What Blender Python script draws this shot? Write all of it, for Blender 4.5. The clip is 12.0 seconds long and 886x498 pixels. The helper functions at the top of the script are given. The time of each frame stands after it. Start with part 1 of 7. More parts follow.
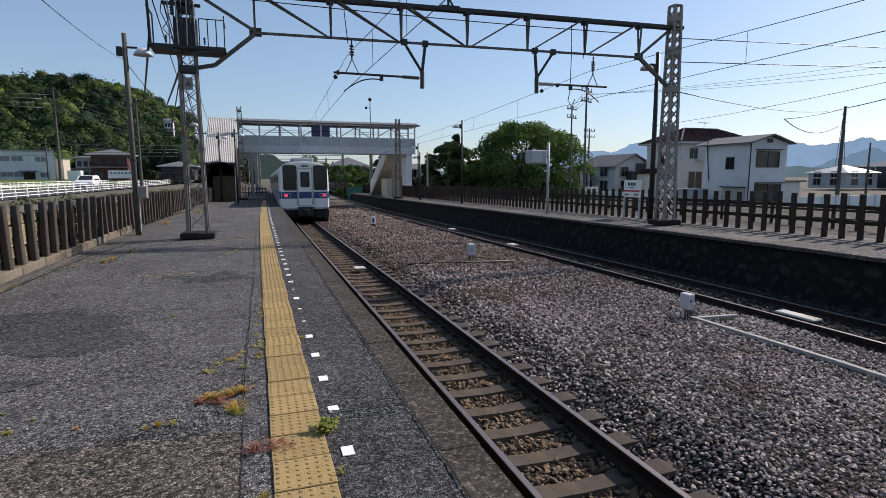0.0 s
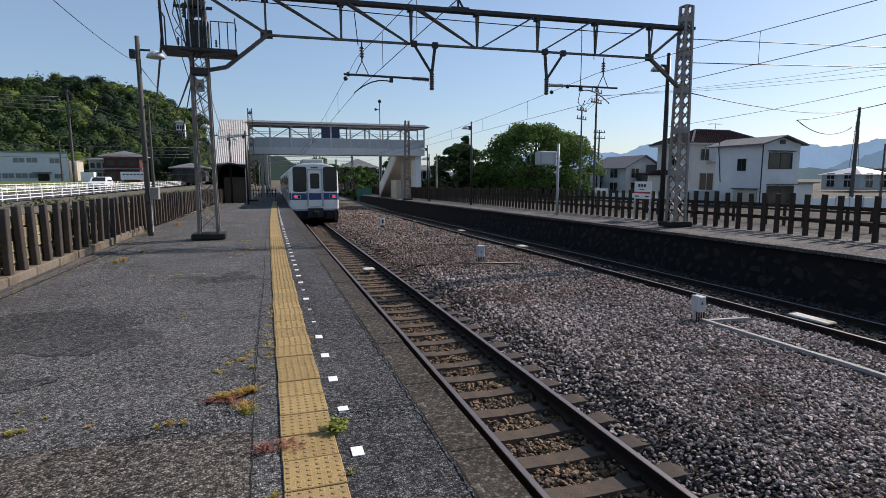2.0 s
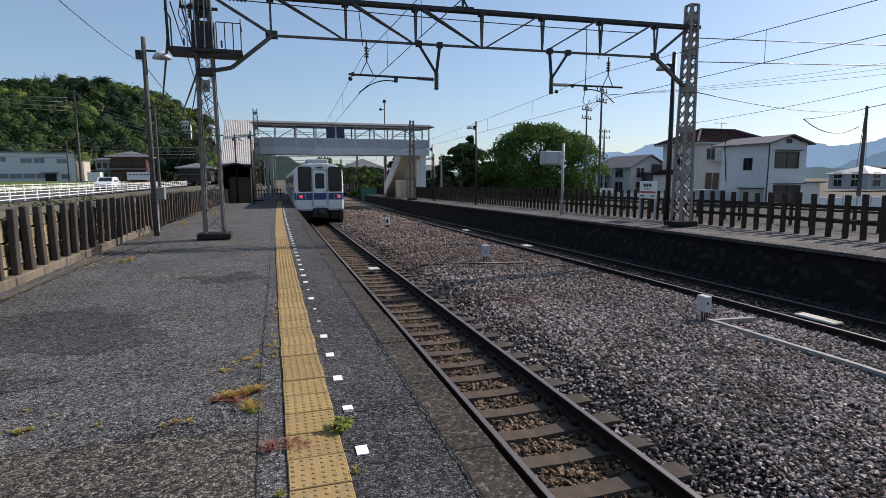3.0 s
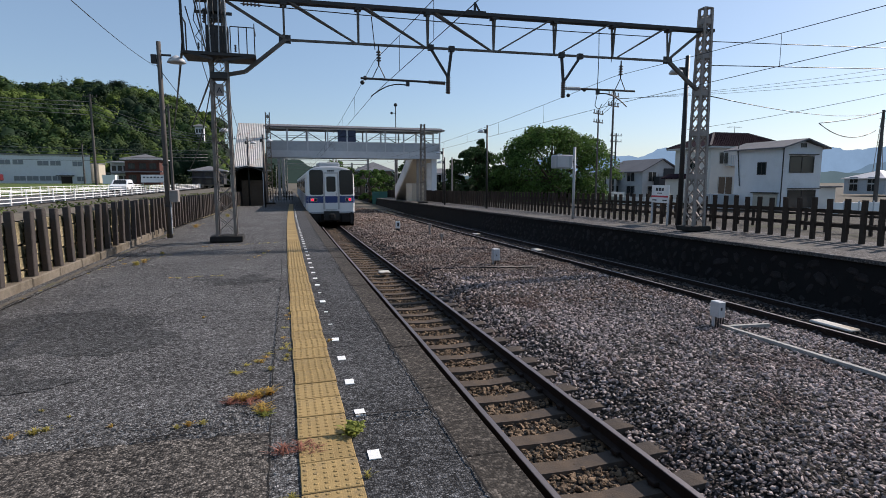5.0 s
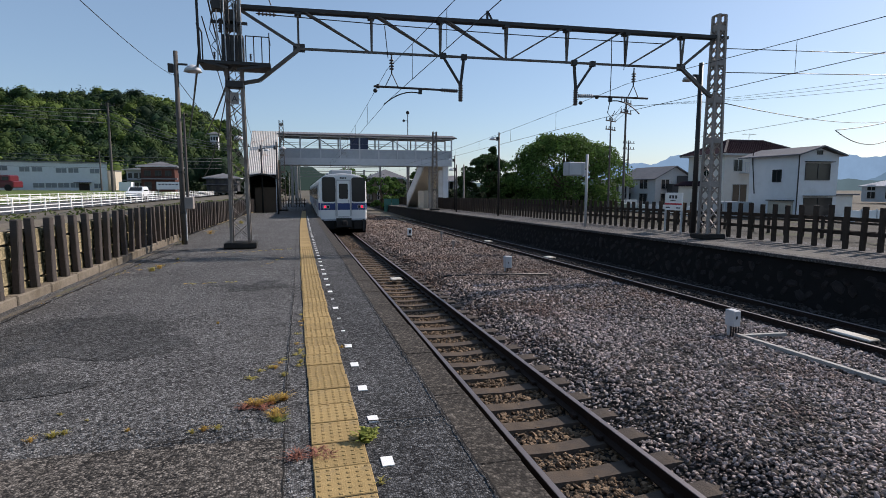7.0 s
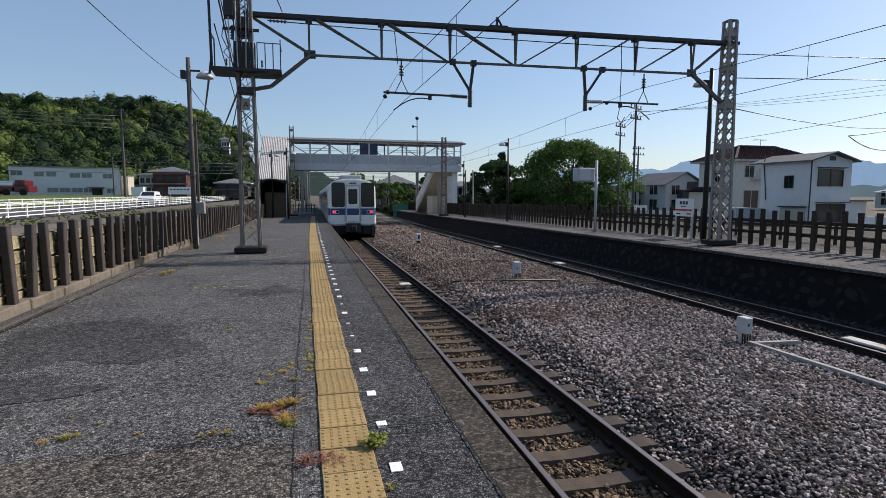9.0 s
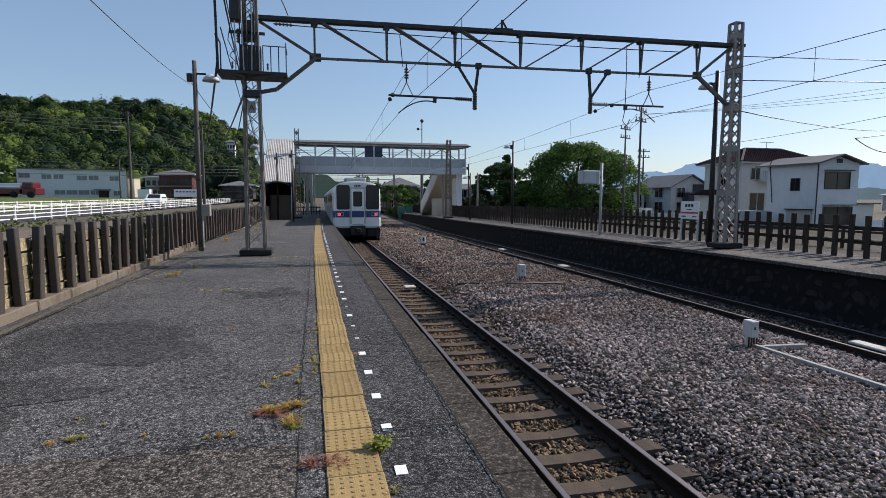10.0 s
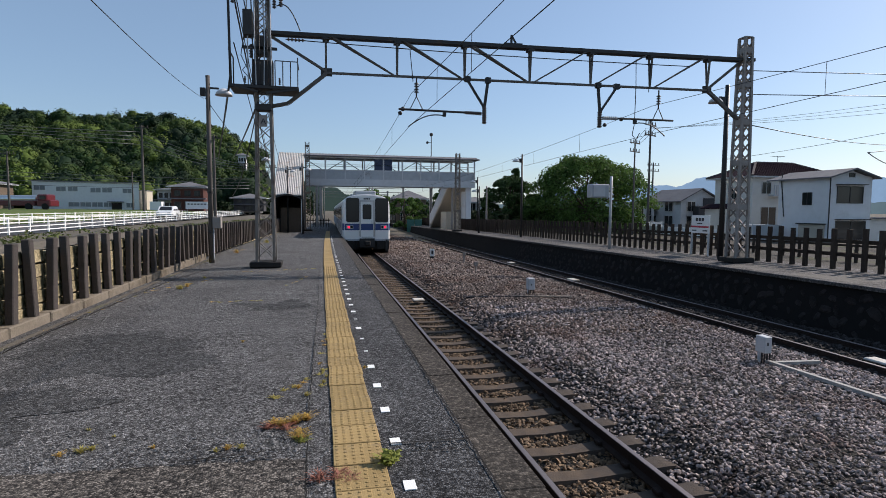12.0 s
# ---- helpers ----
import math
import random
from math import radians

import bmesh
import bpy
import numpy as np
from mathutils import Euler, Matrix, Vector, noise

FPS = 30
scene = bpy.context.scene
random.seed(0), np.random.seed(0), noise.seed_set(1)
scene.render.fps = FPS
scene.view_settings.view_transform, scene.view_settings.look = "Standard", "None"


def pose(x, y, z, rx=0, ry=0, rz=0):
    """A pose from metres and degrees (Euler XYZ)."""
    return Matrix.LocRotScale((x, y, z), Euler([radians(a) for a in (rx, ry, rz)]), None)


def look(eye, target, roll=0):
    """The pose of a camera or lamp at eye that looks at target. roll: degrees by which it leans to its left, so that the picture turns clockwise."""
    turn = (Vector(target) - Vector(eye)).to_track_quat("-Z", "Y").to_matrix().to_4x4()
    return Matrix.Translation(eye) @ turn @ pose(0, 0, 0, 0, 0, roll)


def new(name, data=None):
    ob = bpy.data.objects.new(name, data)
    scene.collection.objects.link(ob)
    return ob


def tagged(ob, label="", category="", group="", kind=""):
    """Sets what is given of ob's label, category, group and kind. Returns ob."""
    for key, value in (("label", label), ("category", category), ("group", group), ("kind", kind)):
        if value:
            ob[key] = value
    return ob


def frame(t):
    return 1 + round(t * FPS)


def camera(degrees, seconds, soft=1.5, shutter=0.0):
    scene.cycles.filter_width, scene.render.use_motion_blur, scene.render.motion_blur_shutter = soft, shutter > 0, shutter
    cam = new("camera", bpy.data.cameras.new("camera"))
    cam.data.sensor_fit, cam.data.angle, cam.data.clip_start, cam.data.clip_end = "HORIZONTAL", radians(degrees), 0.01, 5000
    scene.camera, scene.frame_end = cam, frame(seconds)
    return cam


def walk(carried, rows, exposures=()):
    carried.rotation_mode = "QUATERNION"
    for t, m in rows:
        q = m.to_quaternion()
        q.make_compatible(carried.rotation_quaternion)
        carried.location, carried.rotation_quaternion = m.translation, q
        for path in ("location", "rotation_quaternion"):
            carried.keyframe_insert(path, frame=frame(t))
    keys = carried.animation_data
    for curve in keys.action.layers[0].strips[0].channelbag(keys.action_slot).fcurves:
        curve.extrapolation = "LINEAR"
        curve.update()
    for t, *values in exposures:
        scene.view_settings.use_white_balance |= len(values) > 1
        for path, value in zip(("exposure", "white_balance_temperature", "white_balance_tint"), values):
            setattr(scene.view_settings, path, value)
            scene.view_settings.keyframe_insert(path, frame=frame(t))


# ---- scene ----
cam = camera(78.0, 12.0, soft=0.6)
EYE_Z = 1.45
# seconds, yaw, pitch, roll and small drift of a hand-held camera that turns where it stands
TURN = [
    (0, -18.943, -7.595, -0.099, 0.0212, -0.0116, 0.0059), (0.5, -18.692, -7.575, -0.123, 0.0211, -0.0117, 0.0036),
    (1, -18.414, -7.485, -0.146, 0.0203, -0.0103, 0.0024), (1.5, -18.186, -7.403, -0.142, 0.0189, -0.0084, 0.0015),
    (2, -17.995, -7.432, -0.072, 0.0160, -0.0055, 0.0008), (2.5, -17.776, -7.432, -0.083, 0.0145, -0.0057, 0.0002),
    (3, -17.492, -7.454, -0.148, 0.0166, -0.0131, 0.0008), (5, -16.423, -7.093, 0.019, 0.0032, 0.0009, 0.0039),
    (5.5, -16.070, -6.963, -0.001, 0.0038, -0.0009, 0.0024), (6, -15.809, -6.801, 0.015, -0.0008, -0.0019, 0.0021),
    (6.5, -15.540, -6.593, 0.091, -0.0078, -0.0038, 0.0039), (7, -15.225, -6.344, 0.065, -0.0129, -0.0048, 0.0042),
    (9, -14.299, -5.784, 0.175, -0.0177, -0.0049, 0.0054), (9.5, -14.096, -5.684, 0.232, -0.0197, -0.0021, 0.0058),
    (10, -13.817, -5.525, 0.206, -0.0208, -0.0033, 0.0068), (10.5, -13.585, -5.293, 0.285, -0.0221, -0.0064, 0.0091),
    (11, -13.329, -5.005, 0.307, -0.0252, -0.0081, 0.0123), (11.5, -13.127, -4.517, 0.351, -0.0283, -0.0067, 0.0126),
    (12, -12.895, -4.164, 0.388, -0.0281, -0.0014, 0.0077),
]


def turned(yaw, pitch, roll, x, y, z):
    return pose(x, y, EYE_Z + z, 0, 0, yaw) @ pose(0, 0, 0, 90 + pitch) @ pose(0, 0, 0, 0, 0, roll)


walk(cam, [(t, turned(*row)) for t, *row in TURN], exposures=[(0.0, 0.12, 6540, 15), (12.0, 0.10, 6460, 14)])

# ---- world and sun ----
SUN = Vector((1.3, 0.36, 1.0)).normalized()
world = bpy.data.worlds.new("sky")
scene.world = world
world.use_nodes = True
wn = world.node_tree
sky = wn.nodes.new("ShaderNodeTexSky")
sky.sky_type = "NISHITA"
sky.sun_disc = False
sky.sun_elevation = math.asin(SUN.z)
sky.sun_rotation = math.atan2(SUN.x, SUN.y)
sky.air_density, sky.dust_density, sky.ozone_density = 1.0, 0.8, 4.0
wn.nodes["Background"].inputs["Strength"].default_value = 0.115
haze = wn.nodes.new("ShaderNodeMix")
haze.data_type = "RGBA"
haze.inputs[0].default_value = 0.26
haze.inputs[7].default_value = (3.7, 5.3, 6.5, 1)
wn.links.new(sky.outputs[0], haze.inputs[6])
wn.links.new(haze.outputs[2], wn.nodes["Background"].inputs["Color"])
lamp = bpy.data.lights.new("sun", "SUN")
lamp.energy, lamp.angle, lamp.color = 5.0, radians(0.6), (1.0, 0.915, 0.82)
new("sun", lamp).matrix_world = look((0, 0, 60), Vector((0, 0, 60)) - SUN)


# ---- materials ----
def mat(name, col, rough=0.8, metal=0.0, var=0.25, scale=8.0, big=0.6, bump=0.15, fine=60.0, tint=None, tint_at=0.62, island=0.0, spec=0.5, bump_d=0.004, trans=0.0):
    """Colour with grain at two scales, a second tint in patches, fine relief."""
    m = bpy.data.materials.new(name)
    m.use_nodes = True
    t = m.node_tree
    b = t.nodes["Principled BSDF"]
    L, N = t.links.new, t.nodes.new
    co = N("ShaderNodeTexCoord").outputs["Object"]
    n1 = N("ShaderNodeTexNoise"); n1.inputs["Scale"].default_value = scale; n1.inputs["Detail"].default_value = 6
    n2 = N("ShaderNodeTexNoise"); n2.inputs["Scale"].default_value = big; n2.inputs["Detail"].default_value = 4
    n3 = N("ShaderNodeTexNoise"); n3.inputs["Scale"].default_value = fine; n3.inputs["Detail"].default_value = 3
    for n in (n1, n2, n3):
        L(co, n.inputs["Vector"])
    add = N("ShaderNodeMath"); add.operation = "ADD"
    L(n1.outputs[0], add.inputs[0]); L(n2.outputs[0], add.inputs[1])
    add3 = N("ShaderNodeMath"); add3.operation = "ADD"
    L(add.outputs[0], add3.inputs[0]); L(n3.outputs[0], add3.inputs[1])
    last = add3
    hi = 2.1
    if island:
        g = N("ShaderNodeNewGeometry"); oi = N("ShaderNodeObjectInfo")
        s = N("ShaderNodeMath"); s.operation = "ADD"
        L(g.outputs["Random Per Island"], s.inputs[0]); L(oi.outputs["Random"], s.inputs[1])
        f = N("ShaderNodeMath"); f.operation = "FRACT"; L(s.outputs[0], f.inputs[0])
        k = N("ShaderNodeMath"); k.operation = "MULTIPLY_ADD"; k.inputs[1].default_value = island; k.inputs[2].default_value = -island / 2
        L(f.outputs[0], k.inputs[0])
        a2 = N("ShaderNodeMath"); a2.operation = "ADD"; L(last.outputs[0], a2.inputs[0]); L(k.outputs[0], a2.inputs[1])
        last = a2
    mr = N("ShaderNodeMapRange"); mr.inputs["From Min"].default_value = 0.9; mr.inputs["From Max"].default_value = hi
    L(last.outputs[0], mr.inputs["Value"])
    mix = N("ShaderNodeMix"); mix.data_type = "RGBA"
    lo = [max(0.0, c * (1 - var)) for c in col]; up = [min(1.0, c * (1 + var)) for c in col]
    mix.inputs[6].default_value = (*lo, 1); mix.inputs[7].default_value = (*up, 1)
    L(mr.outputs[0], mix.inputs[0])
    out = mix.outputs[2]
    if tint:
        n4 = N("ShaderNodeTexNoise"); n4.inputs["Scale"].default_value = big * 2.3; n4.inputs["Detail"].default_value = 8; n4.inputs["Roughness"].default_value = 0.7
        L(co, n4.inputs["Vector"])
        r = N("ShaderNodeMapRange"); r.inputs["From Min"].default_value = tint_at - 0.06; r.inputs["From Max"].default_value = tint_at + 0.08
        L(n4.outputs[0], r.inputs["Value"])
        m2 = N("ShaderNodeMix"); m2.data_type = "RGBA"; m2.inputs[7].default_value = (*tint, 1)
        L(out, m2.inputs[6]); L(r.outputs[0], m2.inputs[0])
        out = m2.outputs[2]
    L(out, b.inputs["Base Color"])
    b.inputs["Roughness"].default_value, b.inputs["Metallic"].default_value = rough, metal
    b.inputs["Specular IOR Level"].default_value = 0.15 if rough >= 0.7 and spec == 0.5 else spec
    if bump:
        bp = N("ShaderNodeBump"); bp.inputs["Strength"].default_value = bump; bp.inputs["Distance"].default_value = bump_d * 5
        L(n3.outputs[0], bp.inputs["Height"]); L(bp.outputs[0], b.inputs["Normal"])
    if trans:
        tl = N("ShaderNodeBsdfTranslucent"); L(out, tl.inputs["Color"])
        ms = N("ShaderNodeMixShader"); ms.inputs[0].default_value = trans
        L(b.outputs[0], ms.inputs[1]); L(tl.outputs[0], ms.inputs[2])
        L(ms.outputs[0], t.nodes["Material Output"].inputs["Surface"])
    return m


def glow(name, col, strength, grain=0.0):
    m = bpy.data.materials.new(name)
    m.use_nodes = True
    b = m.node_tree.nodes["Principled BSDF"]
    b.inputs["Base Color"].default_value = (*col, 1)
    b.inputs["Emission Color"].default_value = (*col, 1)
    b.inputs["Emission Strength"].default_value = strength
    b.inputs["Specular IOR Level"].default_value = 0.0
    if grain:
        t = m.node_tree
        n = t.nodes.new("ShaderNodeTexNoise"); n.inputs["Scale"].default_value = grain; n.inputs["Detail"].default_value = 8; n.inputs["Roughness"].default_value = 0.7
        t.links.new(t.nodes.new("ShaderNodeTexCoord").outputs["Object"], n.inputs["Vector"])
        x = t.nodes.new("ShaderNodeMix"); x.data_type = "RGBA"
        x.inputs[6].default_value = (*[c * 0.62 for c in col], 1); x.inputs[7].default_value = (*[c * 1.3 for c in col], 1)
        t.links.new(n.outputs[0], x.inputs[0])
        t.links.new(x.outputs[2], b.inputs["Emission Color"])
        b.inputs["Base Color"].default_value = (0, 0, 0, 1)
    return m


def speckled(name, dark, light, cell, rough=0.9, bump=0.6, bump_d=0.01, big=0.7, patch=0.5, patch_col=None, patch_at=0.55, spec=0.15):
    """Aggregate: each small cell has its own grey, with wide worn patches."""
    m = bpy.data.materials.new(name)
    m.use_nodes = True
    t = m.node_tree
    b = t.nodes["Principled BSDF"]
    L, N = t.links.new, t.nodes.new
    co = N("ShaderNodeTexCoord").outputs["Object"]
    wob = N("ShaderNodeTexNoise"); wob.inputs["Scale"].default_value = 1.3 / cell; wob.inputs["Detail"].default_value = 2
    L(co, wob.inputs["Vector"])
    shift = N("ShaderNodeVectorMath"); shift.operation = "MULTIPLY_ADD"; shift.inputs[1].default_value = (cell * 0.5,) * 3
    L(wob.outputs["Color"], shift.inputs[0]); L(co, shift.inputs[2])
    v = N("ShaderNodeTexVoronoi"); v.inputs["Scale"].default_value = 1 / cell
    L(shift.outputs[0], v.inputs["Vector"])
    v2 = N("ShaderNodeTexVoronoi"); v2.inputs["Scale"].default_value = 0.42 / cell
    L(shift.outputs[0], v2.inputs["Vector"])
    sum_c = N("ShaderNodeMix"); sum_c.data_type = "RGBA"; sum_c.inputs[0].default_value = 0.35
    L(v.outputs["Color"], sum_c.inputs[6]); L(v2.outputs["Color"], sum_c.inputs[7])
    sep = N("ShaderNodeSeparateColor"); L(sum_c.outputs[2], sep.inputs[0])
    n2 = N("ShaderNodeTexNoise"); n2.inputs["Scale"].default_value = big; n2.inputs["Detail"].default_value = 7; n2.inputs["Roughness"].default_value = 0.65
    L(co, n2.inputs["Vector"])
    k = N("ShaderNodeMath"); k.operation = "MULTIPLY_ADD"; k.inputs[1].default_value = patch * 2; k.inputs[2].default_value = -patch
    L(n2.outputs[0], k.inputs[0])
    pw = N("ShaderNodeMath"); pw.operation = "POWER"; pw.inputs[1].default_value = 2.2; L(sep.outputs[0], pw.inputs[0])
    a = N("ShaderNodeMath"); a.operation = "ADD"; a.use_clamp = True
    L(pw.outputs[0], a.inputs[0]); L(k.outputs[0], a.inputs[1])
    rim = N("ShaderNodeMapRange"); rim.inputs["From Min"].default_value = 0.3; rim.inputs["From Max"].default_value = 0.75; rim.inputs["To Min"].default_value = 1.0; rim.inputs["To Max"].default_value = 0.35
    L(v.outputs["Distance"], rim.inputs["Value"])
    ar = N("ShaderNodeMath"); ar.operation = "MULTIPLY"
    L(a.outputs[0], ar.inputs[0]); L(rim.outputs[0], ar.inputs[1])
    mix = N("ShaderNodeMix"); mix.data_type = "RGBA"
    mix.inputs[6].default_value = (*dark, 1); mix.inputs[7].default_value = (*light, 1)
    L(ar.outputs[0], mix.inputs[0])
    out = mix.outputs[2]
    if patch_col:
        n4 = N("ShaderNodeTexNoise"); n4.inputs["Scale"].default_value = 0.33; n4.inputs["Detail"].default_value = 9; n4.inputs["Roughness"].default_value = 0.6
        L(co, n4.inputs["Vector"])
        r = N("ShaderNodeMapRange"); r.inputs["From Min"].default_value = patch_at; r.inputs["From Max"].default_value = patch_at + 0.07; r.inputs["To Max"].default_value = 0.6
        L(n4.outputs[0], r.inputs["Value"])
        m2 = N("ShaderNodeMix"); m2.data_type = "RGBA"; m2.inputs[7].default_value = (*patch_col, 1)
        L(out, m2.inputs[6]); L(r.outputs[0], m2.inputs[0])
        out = m2.outputs[2]
    L(out, b.inputs["Base Color"])
    b.inputs["Roughness"].default_value = rough
    b.inputs["Specular IOR Level"].default_value = spec
    bp = N("ShaderNodeBump"); bp.inputs["Strength"].default_value = bump; bp.inputs["Distance"].default_value = bump_d
    L(v.outputs["Distance"], bp.inputs["Height"]); bp.invert = True
    L(bp.outputs[0], b.inputs["Normal"])
    return m


M_ASPHALT = speckled("platform_asphalt", (0.018, 0.017, 0.017), (0.435, 0.43, 0.425), 0.0098, patch=0.2, patch_col=(0.07, 0.067, 0.063), bump_d=0.012)
M_ASPHALT_DARK = speckled("platform_asphalt_dark", (0.013, 0.013, 0.0135), (0.275, 0.275, 0.28), 0.011, patch=0.28, bump_d=0.012)
M_ASPHALT_NEW = speckled("platform_asphalt_patch", (0.014, 0.013, 0.0122), (0.40, 0.355, 0.31), 0.012, patch=0.25, bump_d=0.009)
M_ASPHALT_OLD = speckled("platform_asphalt_worn", (0.013, 0.0128, 0.0128), (0.255, 0.255, 0.255), 0.0105, patch=0.25, bump_d=0.011)
M_COPING = speckled("coping_concrete", (0.024, 0.021, 0.018), (0.19, 0.165, 0.14), 0.017, patch=0.5, big=2.2, bump_d=0.006, patch_col=(0.05, 0.046, 0.04), patch_at=0.5)
M_COPING_PALE = speckled("bleached_concrete", (0.04, 0.037, 0.036), (0.29, 0.272, 0.262), 0.03, patch=0.45, big=1.6, bump_d=0.006, patch_col=(0.16, 0.15, 0.13), patch_at=0.52)
M_STEEL_BEAM = mat("weathered_beam_steel", (0.13, 0.12, 0.11), 0.7, 0.2, var=0.3, scale=6, bump=0.15, tint=(0.10, 0.065, 0.045), tint_at=0.62)
M_BALLAST_DARK = mat("ballast_dark", (0.038, 0.034, 0.033), 0.9, var=0.5, scale=16, big=0.4, bump=0.4, fine=60, island=1.4, bump_d=0.006)
M_STEEL_COL = mat("brown_lattice_steel", (0.20, 0.18, 0.16), 0.7, 0.2, var=0.3, scale=6, bump=0.15, tint=(0.11, 0.075, 0.055), tint_at=0.58)
# The sky's reflection in the warehouse windows is painted in as a pale colour.
M_GLASS_REFLECTION = mat("window_glass_painted_reflection", (0.16, 0.18, 0.20), 0.2, var=0.2, bump=0.0)
M_TROUGH = mat("trough_concrete", (0.33, 0.32, 0.30), 0.9, var=0.25, scale=9, bump=0.3)
M_PLATE = mat("worn_white_plate", (0.52, 0.50, 0.46), 0.7, var=0.3, scale=14, bump=0.2, tint=(0.30, 0.24, 0.17), tint_at=0.58)
M_GRIT = mat("grey_grit", (0.20, 0.195, 0.19), 0.9, var=0.4, scale=20, bump=0, island=1.6)
M_YARD = speckled("yard_gravel", (0.03, 0.027, 0.022), (0.14, 0.122, 0.105), 0.05, patch=0.4, big=0.4, bump_d=0.02, patch_col=(0.06, 0.065, 0.03), patch_at=0.54)
M_WIRE_PALE = mat("pale_wire", (0.12, 0.125, 0.125), 0.5, 0.3, var=0.1, bump=0)
M_BANKWEED = mat("bank_weed", (0.10, 0.12, 0.04), 0.8, var=0.5, scale=3, bump=0, island=1.0, trans=0.3)
M_YELLOW = mat("tactile_yellow", (0.325, 0.228, 0.10), 0.75, var=0.3, scale=22, big=1.5, bump=0.25, fine=150, tint=(0.17, 0.135, 0.085), tint_at=0.57, island=0.5)
M_WHITEPAINT = mat("white_paint", (0.78, 0.78, 0.76), 0.7, var=0.08, scale=30, bump=0.2, fine=150)
# Bed colour darkened to paint the shade in gaps between the loose stones.
M_BED_GAP_SHADE = speckled("bed_stone_gap_shade", (0.008, 0.0075, 0.007), (0.09, 0.08, 0.072), 0.05, patch=0.25, bump=1.0, bump_d=0.04)
M_BALLAST = mat("ballast_stone", (0.29, 0.24, 0.223), 0.85, spec=0.25, var=0.75, scale=16, big=0.35, bump=0.4, fine=60, tint=(0.16, 0.105, 0.085), tint_at=0.58, island=1.7, bump_d=0.006)
M_BALLAST_BROWN = mat("ballast_browned", (0.19, 0.15, 0.128), 0.9, var=0.65, scale=16, big=0.35, bump=0.4, fine=60, tint=(0.13, 0.085, 0.065), tint_at=0.55, island=1.6, bump_d=0.006)
M_BALLAST_RUST = mat("ballast_rusty", (0.165, 0.115, 0.075), 0.92, var=0.5, scale=16, big=0.6, bump=0.5, fine=45, island=1.2, bump_d=0.01)
M_RAIL = mat("rail_rust", (0.032, 0.023, 0.02), 0.7, 0.3, var=0.3, scale=20, bump=0.2)
M_RAILTOP = mat("rail_polished", (0.17, 0.15, 0.15), 0.5, 0.6, var=0.15, scale=20, bump=0.05)
M_SLEEPER = mat("sleeper_concrete", (0.072, 0.060, 0.052), 0.9, var=0.3, scale=10, bump=0.35, tint=(0.10, 0.075, 0.055), tint_at=0.55)
M_GRASS = mat("grass", (0.075, 0.11, 0.03), 0.95, var=0.5, scale=3, big=0.2, bump=0.6, fine=12, tint=(0.16, 0.14, 0.06), tint_at=0.58)
M_DIRT = mat("dry_ground", (0.12, 0.105, 0.085), 0.95, var=0.35, scale=5, big=0.3, bump=0.6, fine=25, tint=(0.10, 0.11, 0.045), tint_at=0.6)
M_ROAD = mat("road_asphalt", (0.085, 0.085, 0.088), 0.9, var=0.25, scale=12, bump=0.3)
M_POST = mat("fence_post_concrete", (0.068, 0.057, 0.054), 0.88, var=0.4, scale=12, big=2, bump=0.4, tint=(0.055, 0.05, 0.045), tint_at=0.5, island=0.3)
M_KERB = mat("kerb_concrete", (0.165, 0.14, 0.11), 0.9, var=0.45, scale=10, bump=0.6, tint=(0.11, 0.09, 0.065), tint_at=0.52, island=0.3)
M_STEEL_OLD = mat("galvanised_lattice", (0.28, 0.255, 0.235), 0.7, 0.2, var=0.25, scale=6, bump=0.15, tint=(0.20, 0.15, 0.11), tint_at=0.64)
M_STEEL_DARK = mat("dark_steel", (0.038, 0.036, 0.035), 0.55, 0.4, var=0.3, scale=8, bump=0.15, tint=(0.10, 0.065, 0.045), tint_at=0.66)
M_BLACK = mat("black_paint", (0.012, 0.012, 0.013), 0.5, var=0.3, bump=0.1)
M_WIRE = mat("wire", (0.03, 0.03, 0.032), 0.5, 0.5, var=0.1, bump=0)
# Shade of the west-facing wall is put into these near-black stone and mortar colours.
M_STONE_SHADED = mat("wall_rubble_shaded", (0.024, 0.021, 0.0205), 0.9, var=0.5, scale=7, big=1.2, bump=0.7, fine=40, tint=(0.036, 0.031, 0.03), tint_at=0.58, island=0.9, bump_d=0.01)
M_MORTAR_SHADED = mat("wall_mortar_shaded", (0.012, 0.011, 0.0108), 0.95, var=0.3, bump=0.5)


M_TRAINWHITE = mat("train_white", (0.72, 0.72, 0.70), 0.35, var=0.08, scale=3, big=0.8, bump=0.0, tint=(0.58, 0.57, 0.54), tint_at=0.66)
M_TRAINBLUE = mat("train_blue", (0.02, 0.045, 0.16), 0.4, var=0.15, bump=0.0)
M_GLASS_DARK = mat("dark_window_glass", (0.018, 0.021, 0.023), 0.15, var=0.2, bump=0.0, spec=0.4)
M_UNDER = mat("underframe", (0.028, 0.026, 0.024), 0.8, var=0.4, bump=0.3)
M_ALU = mat("aluminium_frame", (0.45, 0.45, 0.45), 0.4, 0.7, var=0.1, bump=0.0)
M_RED_LAMP = glow("tail_lamp_red", (0.9, 0.02, 0.06), 1.6)
M_GREYPAINT = mat("grey_painted_steel", (0.36, 0.38, 0.40), 0.55, var=0.18, scale=3, big=0.5, bump=0.1, tint=(0.24, 0.22, 0.20), tint_at=0.66)
M_PALEPAINT = mat("pale_painted_steel", (0.48, 0.49, 0.50), 0.55, var=0.15, scale=3, big=0.5, bump=0.1, tint=(0.35, 0.30, 0.26), tint_at=0.68)
